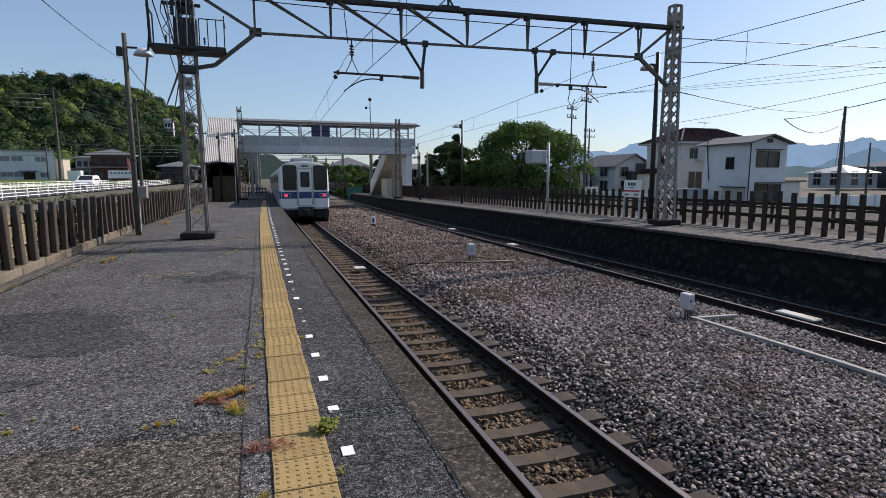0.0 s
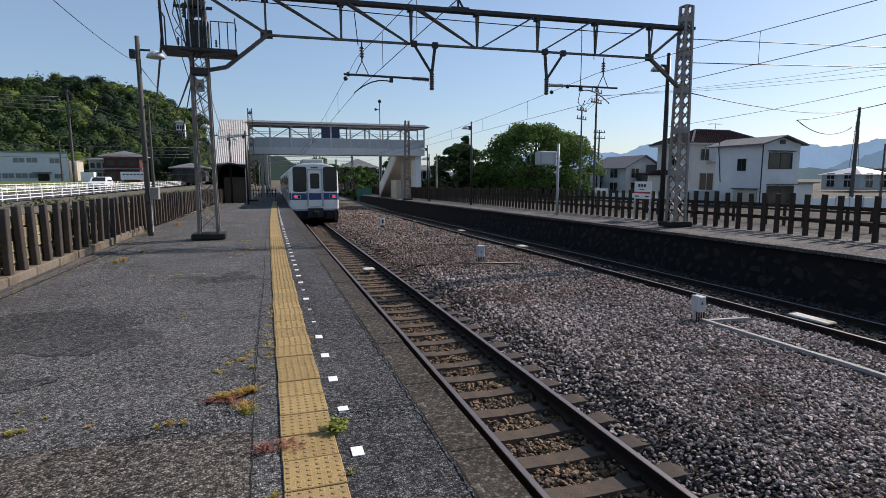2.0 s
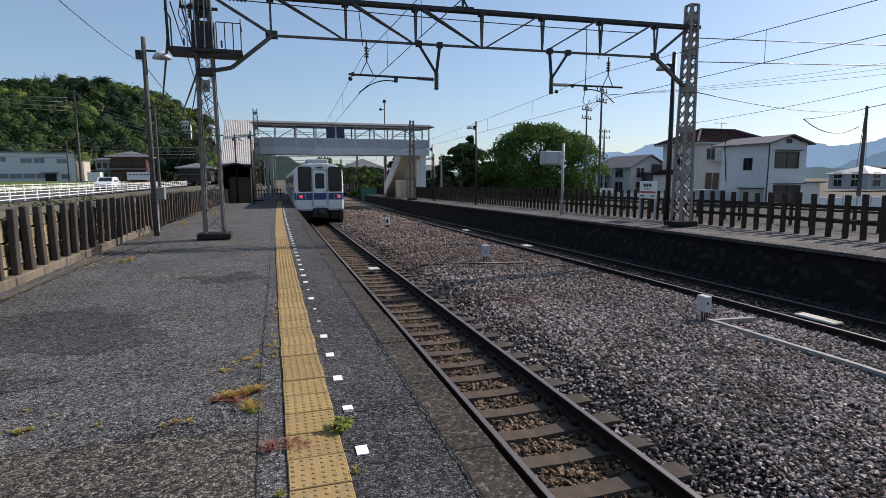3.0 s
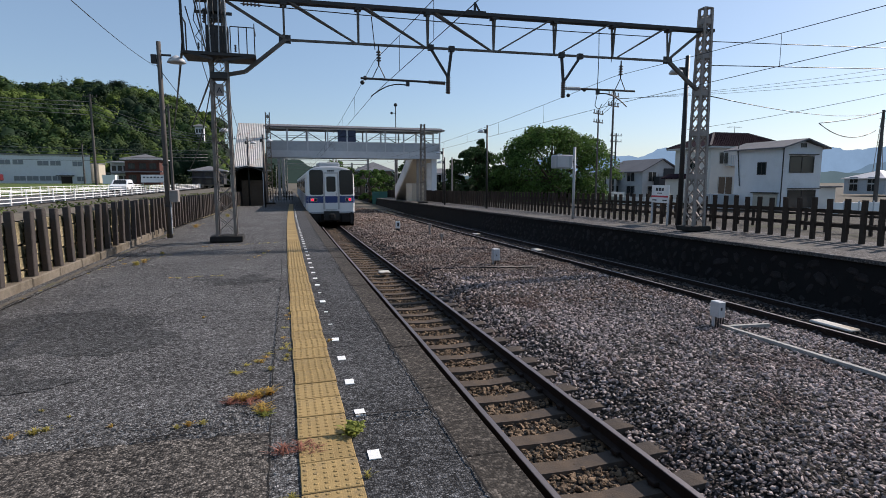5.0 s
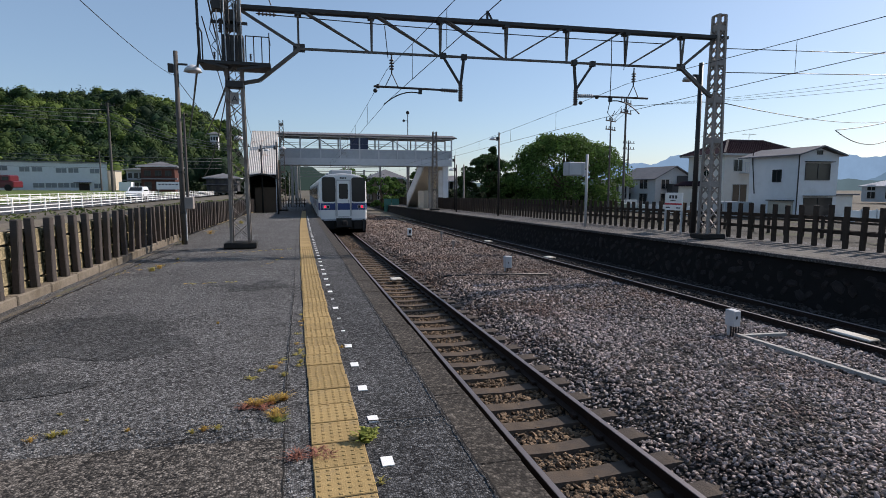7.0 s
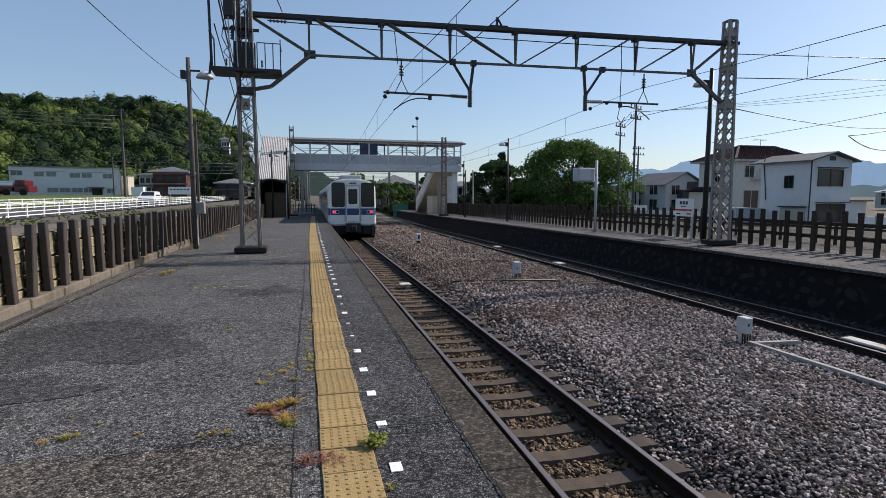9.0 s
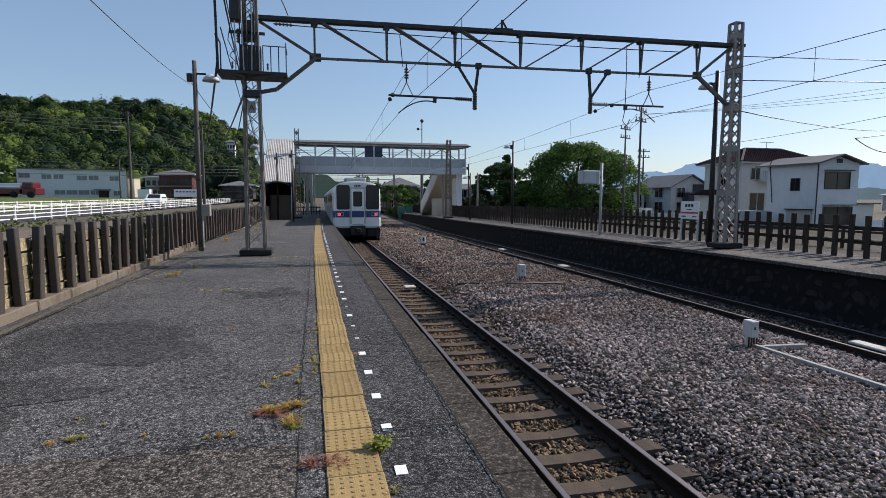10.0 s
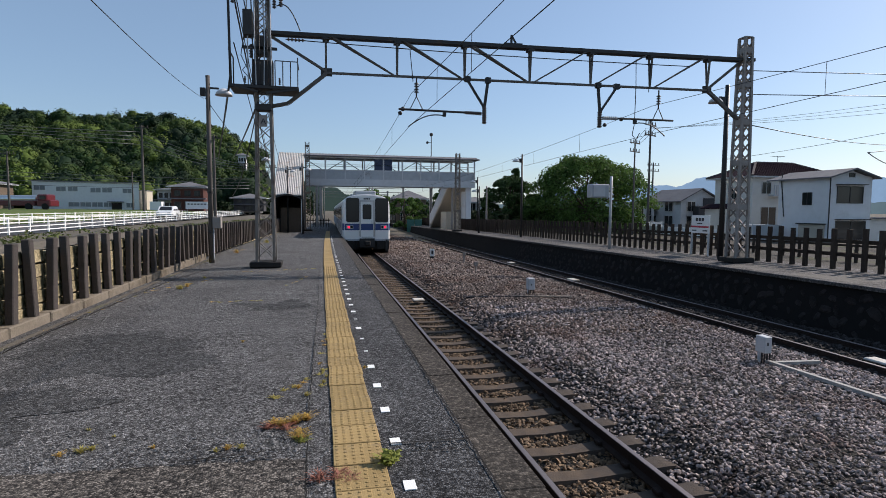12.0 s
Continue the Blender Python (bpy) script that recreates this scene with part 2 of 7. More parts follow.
M_CORR = mat("corrugated_roof", (0.44, 0.42, 0.385), 0.55, 0.1, var=0.2, scale=2, big=0.5, bump=0.1, tint=(0.36, 0.28, 0.22), tint_at=0.6)
M_BEIGE = mat("beige_plaster", (0.48, 0.43, 0.35), 0.8, var=0.15, bump=0.2)
M_BROWNWALL = mat("brown_board", (0.13, 0.10, 0.075), 0.8, var=0.3, bump=0.2)
M_NAVY = mat("navy_panel", (0.02, 0.03, 0.07), 0.5, var=0.2, bump=0)
M_WOOD_DARK = mat("dark_timber", (0.045, 0.034, 0.027), 0.85, var=0.45, scale=9, bump=0.4, tint=(0.08, 0.065, 0.05), tint_at=0.6, island=0.4)
M_PANEL_TAN = mat("wall_panel_tan", (0.40, 0.325, 0.20), 0.92, var=0.5, scale=9, big=1.6, bump=0.8, fine=40, tint=(0.085, 0.075, 0.04), tint_at=0.5, island=0.9)
M_PORCELAIN = mat("insulator_brown", (0.06, 0.045, 0.04), 0.3, var=0.2, bump=0)
M_WHITEWALL = mat("white_siding", (0.63, 0.64, 0.65), 0.7, var=0.1, scale=2, big=0.3, bump=0.1, tint=(0.55, 0.55, 0.545), tint_at=0.62)
M_CREAMWALL = mat("cream_siding", (0.64, 0.62, 0.58), 0.7, var=0.1, scale=2, big=0.3, bump=0.1)
M_TILE_ROOF = mat("purple_roof_tile", (0.028, 0.016, 0.022), 0.95, var=0.3, scale=5, bump=0.3, island=0.2, spec=0.03)
M_RIDGE = mat("ridge_tile", (0.10, 0.085, 0.085), 0.9, var=0.2, bump=0.2)
M_GREY_ROOF = mat("grey_roof", (0.15, 0.15, 0.16), 0.9, var=0.25, scale=3, bump=0.2, spec=0.15)
M_PALE_ROOF = mat("pale_roof_tile", (0.42, 0.42, 0.44), 0.6, var=0.25, scale=3, bump=0.2)
M_DARKWALL = mat("charcoal_siding", (0.06, 0.06, 0.065), 0.7, var=0.2, bump=0.1)
M_REDWALL = mat("red_brown_wall", (0.085, 0.038, 0.03), 0.8, var=0.3, bump=0.1)
M_BARK = mat("bark", (0.08, 0.06, 0.045), 0.9, var=0.4, bump=0.5)
M_LEAF = mat("broad_leaf", (0.07, 0.128, 0.03), 0.7, spec=0.2, var=0.5, scale=0.8, big=0.15, bump=0.0, island=1.4, trans=0.45)
M_LEAF_DARK = mat("deep_green_leaf", (0.035, 0.068, 0.022), 0.75, var=0.45, scale=0.8, big=0.15, bump=0.0, island=1.2, trans=0.3)
M_LEAF_HILL = mat("hill_foliage", (0.016, 0.028, 0.010), 0.75, var=0.6, scale=0.06, big=0.025, bump=0.0, island=0.35, tint=(0.05, 0.075, 0.018), tint_at=0.6, trans=0.2)
# Paints the shade between the hill's tree crowns as a near-black colour.
M_CROWN_GAP_SHADE = mat("crown_gap_shade", (0.007, 0.012, 0.005), 0.9, var=0.4, bump=0.0)
M_WEED = mat("weed_green", (0.26, 0.28, 0.065), 0.7, var=0.35, scale=30, bump=0, island=0.8, trans=0.45)
M_WEED_YELLOW = mat("weed_yellow", (0.36, 0.31, 0.09), 0.8, var=0.4, scale=30, bump=0, island=0.9, trans=0.4)
M_WEED_DRY = mat("weed_dry", (0.46, 0.31, 0.085), 0.8, var=0.4, scale=30, bump=0, island=1.0, tint=(0.30, 0.09, 0.04), tint_at=0.55, trans=0.4)
M_WEED_RED = mat("weed_reddish", (0.24, 0.10, 0.07), 0.8, var=0.4, scale=30, bump=0, island=1.0)
M_CAR_WHITE = mat("car_white", (0.75, 0.76, 0.77), 0.25, var=0.03, bump=0)
M_CAR_RED = mat("truck_red", (0.10, 0.010, 0.015), 0.35, var=0.1, bump=0)
M_CHROME = mat("tank_steel", (0.6, 0.6, 0.6), 0.3, 0.9, var=0.1, bump=0)
M_RUBBER = mat("rubber", (0.02, 0.02, 0.02), 0.8, var=0.2, bump=0)
M_REDSTRIPE = mat("sign_red", (0.45, 0.03, 0.05), 0.5, var=0.1, bump=0)
M_INK = mat("sign_ink", (0.03, 0.03, 0.035), 0.6, var=0.1, bump=0)
M_CRACK = mat("crack_dark", (0.018, 0.017, 0.016), 0.95, var=0.3, bump=0.3)
M_GREEN_FENCE = mat("teal_mesh_fence", (0.06, 0.17, 0.15), 0.7, var=0.2, bump=0)


# ---- mesh helpers ----
def mesh_of(name, bm, material, smooth=False):
    me = bpy.data.meshes.new(name)
    bm.to_mesh(me)
    bm.free()
    for mm in (material if isinstance(material, (list, tuple)) else [material]):
        me.materials.append(mm)
    if smooth:
        me.polygons.foreach_set("use_smooth", [True] * len(me.polygons))
    return me


def part(name, bm, material, parent=None, label="", smooth=False):
    ob = new(name, mesh_of(name, bm, material, smooth))
    if parent:
        ob.parent = parent
    if label:
        ob["label"] = label
    return ob


def thing(name, label, category, group="", kind="", m=None):
    ob = new(name)
    tagged(ob, label, category, group, kind)
    if m is not None:
        ob.matrix_world = m
    return ob


def box(bm, x0, y0, z0, x1, y1, z1, bevel=0.0, mi=0):
    v = [bm.verts.new(p) for p in ((x0, y0, z0), (x1, y0, z0), (x1, y1, z0), (x0, y1, z0), (x0, y0, z1), (x1, y0, z1), (x1, y1, z1), (x0, y1, z1))]
    fs = [bm.faces.new([v[i] for i in f]) for f in ((3, 2, 1, 0), (4, 5, 6, 7), (0, 1, 5, 4), (1, 2, 6, 5), (2, 3, 7, 6), (3, 0, 4, 7))]
    for f in fs:
        f.material_index = mi
    if bevel:
        es = list({e for f in fs for e in f.edges})
        bmesh.ops.bevel(bm, geom=es, offset=bevel, segments=1, affect="EDGES")
    return v


def bar(bm, a, b, w, h=None, up=(0, 0, 1)):
    """A rectangular bar from a to b, w wide and h high."""
    a, b = Vector(a), Vector(b)
    h = h or w
    d = (b - a).normalized()
    u = Vector(up)
    if abs(d.dot(u)) > 0.95:
        u = Vector((0, 1, 0))
    s = d.cross(u).normalized() * (w / 2)
    u = s.cross(d).normalized() * (h / 2)
    v = [bm.verts.new(p + i * s + j * u) for p in (a, b) for i, j in ((-1, -1), (1, -1), (1, 1), (-1, 1))]
    for f in ((0, 1, 2, 3), (7, 6, 5, 4), (0, 4, 5, 1), (1, 5, 6, 2), (2, 6, 7, 3), (3, 7, 4, 0)):
        bm.faces.new([v[i] for i in f])


def rod(bm, pts, r, n=8, r2=None):
    """A round rod through the points, radius r at the start and r2 at the end."""
    pts = [Vector(p) for p in pts]
    r2 = r if r2 is None else r2
    rings = []
    for i, p in enumerate(pts):
        d = (pts[min(i + 1, len(pts) - 1)] - pts[max(i - 1, 0)]).normalized()
        u = Vector((0, 0, 1)) if abs(d.z) < 0.9 else Vector((0, 1, 0))
        s = d.cross(u).normalized()
        u = s.cross(d).normalized()
        q = r + (r2 - r) * i / (len(pts) - 1)
        rings.append([bm.verts.new(p + q * (math.cos(6.28319 * k / n) * s + math.sin(6.28319 * k / n) * u)) for k in range(n)])
    for a, b in zip(rings, rings[1:]):
        for k in range(n):
            bm.faces.new((a[k], a[(k + 1) % n], b[(k + 1) % n], b[k]))
    bm.faces.new(rings[0][::-1])
    bm.faces.new(rings[-1])


def sag(a, b, drop, n=12):
    a, b = Vector(a), Vector(b)
    return [a.lerp(b, i / n) - Vector((0, 0, 4 * drop * (i / n) * (1 - i / n))) for i in range(n + 1)]


def B():
    return bmesh.new()


# the line bends gently to the east and falls away to the north
def off(y):
    return 0.0003 * max(y, 0) ** 2 if y < 33 else 0.3267 + 0.0198 * (y - 33)


def dip(y):
    return 0.0 if y < 6 else (-0.0006 * (y - 6) ** 2 if y < 16 else -0.06 - 0.012 * (y - 16))


def strip(bm, xs_of, z_of, ys, mi=0):
    """A sheet swept along the line: xs_of(y) gives x positions, z_of(i, y) their heights."""
    prev = None
    for y in ys:
        row = [bm.verts.new((x, y, z_of(i, y))) for i, x in enumerate(xs_of(y))]
        if prev:
            for i in range(len(row) - 1):
                bm.faces.new((prev[i], prev[i + 1], row[i + 1], row[i])).material_index = mi
        prev = row


YS = [-6, -3] + [i * 1.0 for i in range(0, 40)] + [40 + i * 4 for i in range(0, 30)]
RAIL_Z = -0.95
TRACK_1, TRACK_2 = 2.48, 9.05
# section across the ballast: a shouldered heap between the two tracks
BED_X = (1.0, 1.6, 1.95, 2.49, 3.0, 3.3, 3.85, 4.7, 6.0, 7.0, 7.5, 8.2, 8.7, 9.25, 9.8, 10.5)
BED_Z = (-1.16, -1.16, -1.16, -1.16, -1.16, -1.14, -0.93, -0.92, -0.96, -1.0, -1.01, -1.06, -1.09, -1.09, -1.09, -1.08)
# ---- ground, platforms, tracks ----
bm = B()
R_ = 2600
ring = [(-R_, -R_), (R_, -R_), (R_, R_), (-R_, R_)]
vs = [bm.verts.new((x, y, -1.55)) for x, y in ring]
bm.faces.new(vs)
tagged(part("ground", bm, M_DIRT), "dry earthy ground reaching to the far hills", "ground", kind="structure")

bm = B()
strip(bm, lambda y: [off(y) + x for x in BED_X],
      lambda i, y: dip(y) + BED_Z[i], YS)
tagged(part("ballast_bed", bm, M_BED_GAP_SHADE), "bed of crushed stone ballast under the tracks, darkened as shade between stones", "ballast", kind="structure")

bm = B()
strip(bm, lambda y: [off(y) + x for x in (-3.6, -3.1, -1.5, -0.1, 0.2, 0.9, 0.9)], lambda i, y: dip(y) + (0, 0, 0, 0, -0.002, 0, -1.5)[i], YS)
for f in bm.faces:
    c = f.calc_center_median()
    f.material_index = 1 if c.x - off(c.y) > 0.1 else 0
tagged(part("platform", bm, [M_ASPHALT, M_ASPHALT_DARK]), "worn grey asphalt station platform with patches and cracks", "platform", kind="structure")
bm = B()
strip(bm, lambda y: [off(y) + x for x in (0.95, 0.95, 1.12, 1.12)], lambda i, y: dip(y) + (-1.5, -0.2, -0.2, -1.5)[i], YS)
tagged(part("platform_wall", bm, M_COPING), "dark concrete face below the platform edge", "wall", kind="structure")


def rail(x, name):
    ob = None
    for nm, prof, m in (("rail_body", ((-0.0625, -0.15), (-0.0625, -0.135), (-0.012, -0.11), (-0.012, -0.04), (-0.032, -0.03), (-0.032, -0.003), (0.032, -0.003), (0.032, -0.03), (0.012, -0.04), (0.012, -0.11), (0.0625, -0.135), (0.0625, -0.15)), M_RAIL),
                        ("rail_head", ((-0.03, -0.004), (-0.026, 0.002), (0.026, 0.002), (0.03, -0.004)), M_RAILTOP)):
        b = B()
        strip(b, lambda y: [off(y) + x + p[0] for p in prof], lambda i, y: dip(y) + RAIL_Z + prof[i][1], YS)
        bmesh.ops.recalc_face_normals(b, faces=b.faces)
        if ob is None:
            ob = thing(name, "rusty steel rail with a polished running surface", "rail", "rails of the two tracks")
        part(nm, b, m, ob)


for tc in (TRACK_1, TRACK_2):
    for s in (-0.53, 0.53):
        rail(tc + s, "rail")

bm = B()
strip(bm, lambda y: [off(y) + x for x in (10.75, 10.75, 12.0, 13.0, 13.6, 13.6)], lambda i, y: dip(y) + (-0.1, -0.03, 0, 0, 0, -1.5)[i], YS)
tagged(part("platform_opposite", bm, M_COPING_PALE), "opposite platform with a weathered concrete top", "platform", kind="structure")
bm = B()
strip(bm, lambda y: [off(y) + x for x in (10.42, 10.72)], lambda i, y: dip(y) + (-1.4, -0.1)[i], YS)
tagged(part("platform_opposite_wall", bm, M_MORTAR_SHADED), "rubble stone wall below the opposite platform, its shade put into the colour", "wall", kind="structure")
# ---- weathered marks on the platform ----
def P(x, y, z=0.0):
    return Vector((x + off(y), y, z + dip(y)))


platform_marks = bpy.data.objects["platform"]


def blotch(bm, cx, cy, rx, ry, z, seed, n=90, rough=0.3):
    c = bm.verts.new(P(cx, cy, z))
    ring = []
    for i in range(n):
        a = 6.28319 * i / n
        k = 1 + rough * noise.noise((seed * 3.1 + 1.7 * math.cos(a), 1.7 * math.sin(a), seed)) * 2
        k += 0.22 * noise.noise((seed + 5 * math.cos(a), 5 * math.sin(a), 2.0)) + 0.13 * noise.noise((seed + 17 * math.cos(a), 17 * math.sin(a), 2.0))
        ring.append(bm.verts.new(P(cx + rx * k * math.cos(a), cy + ry * k * math.sin(a), z)))
    for i in range(n):
        bm.faces.new((c, ring[i], ring[(i + 1) % n]))


for i, (cx, cy, rx, ry) in enumerate(((-2.15, 5.95, 0.95, 0.72), (-0.6, 8.5, 0.5, 0.36), (-2.3, 4.3, 0.6, 0.5), (-2.7, 3.3, 0.5, 0.5))):
    bm = B()
    blotch(bm, cx, cy, rx, ry, 0.003 + 0.0012 * i, i + 1, rough=0.5)
    part("asphalt_patch", bm, M_ASPHALT_OLD, platform_marks, "darker patch of worn asphalt")
bm = B()
prev = None
for i in range(121):
    x = -3.05 + 2.94 * i / 120
    e = 3.17 - 0.085 * x + 0.03 * noise.noise((x * 3, 0.7, 0)) + 0.022 * noise.noise((x * 14, 2.7, 0)) + 0.012 * noise.noise((x * 45, 5.1, 0))
    row = [bm.verts.new(P(x, 1.4, 0.009)), bm.verts.new(P(x, e, 0.009))]
    if prev:
        bm.faces.new((prev[0], row[0], row[1], prev[1]))
    prev = row
part("asphalt_patch", bm, M_ASPHALT_NEW, platform_marks, "brown-black patch of coarser asphalt")


def crack(pts, w, seed, mat_=M_CRACK, z=0.0115, wob=1.0):
    bm = B()
    prev = None
    n = max(2, int(sum((Vector(b) - Vector(a)).length for a, b in zip(pts, pts[1:])) / 0.06))
    for i in range(n + 1):
        f = i / n * (len(pts) - 1)
        j = min(int(f), len(pts) - 2)
        p = Vector(pts[j]).lerp(Vector(pts[j + 1]), f - j)
        d = (Vector(pts[j + 1]) - Vector(pts[j])).normalized()
        s = Vector((-d.y, d.x))
        p = p + s * wob * 0.018 * noise.noise((seed, i * 0.23, 0)) + s * wob * 0.008 * noise.noise((seed, i * 0.9, 4))
        ww = w * (0.55 + 0.9 * abs(noise.noise((seed * 2.0, i * 0.31, 7))))
        row = [bm.verts.new(P(p.x + s.x * q * ww, p.y + s.y * q * ww, z)) for q in (-0.5, 0.5)]
        if prev:
            bm.faces.new((prev[0], prev[1], row[1], row[0]))
        prev = row
    return part("crack", bm, mat_, platform_marks)


crack([(-0.10, 1.4), (-0.11, 4.0), (-0.06, 8.0), (-0.05, 20.0)], 0.012, 1, wob=0.5)
crack([(0.885, 1.2), (0.878, 6.0), (0.885, 26.0)], 0.015, 2)
crack([(0.36, 3.28), (0.88, 3.25)], 0.024, 3)
crack([(0.5, 3.13), (0.86, 3.12)], 0.009, 4)
crack([(-3.1, 7.6), (-1.6, 8.1), (-0.1, 8.0)], 0.012, 6)
crack([(-0.85, 3.27), (-0.5, 3.3), (-0.3, 3.34)], 0.018, 7)
crack([(-1.2, 9.6), (-0.1, 9.4)], 0.03, 8)
rgc = random.Random(77)
for i in range(9):
    x, y = rgc.uniform(-1.0, -0.15), rgc.uniform(3.2, 3.5)
    a = rgc.uniform(0, 6.28)
    l = rgc.uniform(0.08, 0.3)
    crack([(x, y), (x + l * math.cos(a), y + l * 0.5 * math.sin(a)), (x + l * math.cos(a) + 0.1 * math.cos(a + 1), y + l * 0.5 * math.sin(a) + 0.1 * math.sin(a + 1))], rgc.uniform(0.006, 0.014), i + 60)
for i in range(6):
    x, y = rgc.uniform(-3.0, -0.3), rgc.uniform(3.6, 12.0)
    a = rgc.uniform(-0.5, 0.5) + (1.57 if i % 4 == 0 else 0)
    l = rgc.uniform(0.3, 0.9)
    crack([(x, y), (x + l * 0.5 * math.cos(a), y + l * 0.6 * math.sin(a)), (x + l * math.cos(a + 0.3), y + l * math.sin(a + 0.3))], rgc.uniform(0.005, 0.010), i + 90)

# ---- weeds ----
def weed(name, x, y, material, n, length, spread, width, label, z=0.0, droop=0.5, seed=0):
    rg = random.Random(seed)
    bm = B()
    for i in range(n):
        a = rg.uniform(0, 6.283)
        l = length * rg.uniform(0.45, 1.0)
        r0 = spread * 0.35 * rg.random()
        base = Vector((r0 * math.cos(a * 3), r0 * math.sin(a * 3), 0))
        d = Vector((math.cos(a), math.sin(a), 0))
        s = Vector((-d.y, d.x, 0))
        lean = rg.uniform(0.2, 1.0) * spread / max(length, 0.01)
        prev = None
        for k in range(5):
            f = k / 4
            p = base + d * l * lean * f + Vector((0, 0, l * (f - droop * f * f)))
            w = width * (0.4 + 1.2 * f) * (1 - f) ** 0.5 * 1.3 + 0.0008
            row = [bm.verts.new(p - s * w / 2), bm.verts.new(p + s * w / 2 + Vector((0, 0, w * 0.2)))]
            if prev:
                bm.faces.new((prev[0], prev[1], row[1], row[0]))
            prev = row
    ob = part(name, bm, material)
    ob.location = P(x, y, z)
    return tagged(ob, label, "weed", "weeds on the platform")


weed("weed", 0.345, 3.03, M_WEED, 80, 0.15, 0.12, 0.026, "bushy green dandelion weed beside the yellow tactile tiles", seed=1, droop=0.6)
for i, (x, y, n, l) in enumerate(((-0.12, 3.80, 60, 0.10), (-0.20, 3.76, 70, 0.10), (-0.29, 3.73, 60, 0.09), (-0.37, 3.70, 40, 0.06), (-0.25, 3.66, 40, 0.06), (-0.16, 3.50, 50, 0.08), (-0.15, 3.44, 40, 0.07), (-0.17, 3.58, 30, 0.06), (-0.33, 3.78, 30, 0.06))):
    weed("weed", x, y, (M_WEED_DRY, M_WEED_DRY, M_WEED_DRY, M_WEED_RED, M_WEED_RED, M_WEED_DRY, M_WEED)[i % 7], int(n * 2.2), l * 0.9, 0.10, 0.0038, "dry orange grass tuft on broken asphalt", seed=10 + i)
for i, (x, y, n, l) in enumerate(((-0.04, 2.92, 40, 0.08), (0.06, 2.93, 30, 0.06), (0.12, 2.90, 20, 0.05))):
    weed("weed", x, y, M_WEED_RED, n * 2, l, 0.12, 0.0035, "small reddish weed in the asphalt joint", seed=20 + i)
for i, (x, y, n, l) in enumerate(((-0.58, 3.42, 30, 0.05), (-0.5, 3.41, 34, 0.05), (-1.42, 3.55, 46, 0.06), (-1.52, 3.52, 30, 0.05), (-1.37, 3.58, 30, 0.05), (-0.64, 3.40, 20, 0.04), (-1.02, 3.53, 24, 0.03), (-1.31, 3.76, 12, 0.03), (-2.5, 10.6, 60, 0.16), (-2.45, 10.9, 50, 0.14), (0.0, 4.6, 30, 0.05), (0.02, 4.75, 20, 0.04), (0.37, 4.95, 20, 0.05),
                               (0.0, 2.45, 30, 0.05), (-0.13, 4.3, 25, 0.06), (-0.2, 4.5, 20, 0.05), (-2.4, 12.2, 30, 0.1), (-1.5, 3.9, 16, 0.03), (-0.85, 6.2, 20, 0.04), (0.365, 2.55, 20, 0.05), (-3.0, 16.0, 50, 0.25), (-2.9, 20.0, 60, 0.3), (-2.7, 24.0, 60, 0.35), (-2.6, 27.0, 60, 0.35))):
    weed("weed", x, y, M_WEED_YELLOW if i % 3 else M_WEED_DRY, n * 2, l, l * 1.0, 0.0035, "small yellow-green weed in a platform crack", seed=30 + i)

# straggling dry moss and grass in the old joints of the platform
rgm = random.Random(5)
for sx, sy, ex, ey, n in ((-1.75, 8.95, -0.9, 9.0, 9), (-0.95, 13.6, -0.1, 13.9, 9), (-1.9, 13.4, -1.0, 13.5, 7), (-0.7, 10.6, -0.3, 12.2, 6), (-3.0, 10.2, -2.2, 12.0, 12), (-0.45, 4.2, -0.02, 4.9, 8), (-0.02, 4.4, 0.03, 6.6, 9), (-3.2, 7.0, -2.9, 12.0, 10)):
    for i in range(n):
        f = (i + rgm.random()) / n
        weed("weed", sx + (ex - sx) * f + rgm.uniform(-0.03, 0.03), sy + (ey - sy) * f + rgm.uniform(-0.04, 0.04), M_WEED_YELLOW if rgm.random() < 0.6 else M_WEED_DRY, rgm.randrange(18, 44), rgm.uniform(0.015, 0.04), 0.07, 0.004, "thin straggle of dry yellow grass in a platform joint", seed=200 + i, droop=0.7)

# ---- retaining fence beside the platform: kerb, posts, panels ----
fence = thing("post_and_panel_fence", "retaining fence of dark concrete posts with tan stacked panels", "fence")
crack([(-3.2, 4.0), (-3.17, 9.0), (-3.2, 16.6)], 0.12, 41, M_DIRT, 0.0105)
crack([(-3.12, 5.0), (-3.05, 9.0), (-2.95, 12.0), (-2.6, 14.5)], 0.035, 42)
def fence_x(y):
    return -3.45 + 0.0125 * (max(0.0, min(y, 13.0)) - 7)


POST_Y = [4.2 + 0.476 * i for i in range(-16, 104)]
bm = B()
box(bm, -0.046, -0.056, 0.0, 0.046, 0.056, 0.95, 0.01)
post_mesh = mesh_of("post", bm, M_POST)
for i, y in enumerate(POST_Y):
    ob = new("post", post_mesh)
    ob.parent = fence
    rg = random.Random(i)
    ob.location = P(fence_x(y) + rg.uniform(-0.01, 0.01), y, 0.10 + rg.uniform(-0.015, 0.015))
    ob.rotation_euler = (rg.uniform(-0.02, 0.02), rg.uniform(-0.03, 0.03), rg.uniform(-0.08, 0.08))
bm = B()
box(bm, -0.03, -0.232, 0.0, 0.03, 0.232, 0.16, 0.01)
panel_mesh = mesh_of("panel", bm, M_PANEL_TAN)
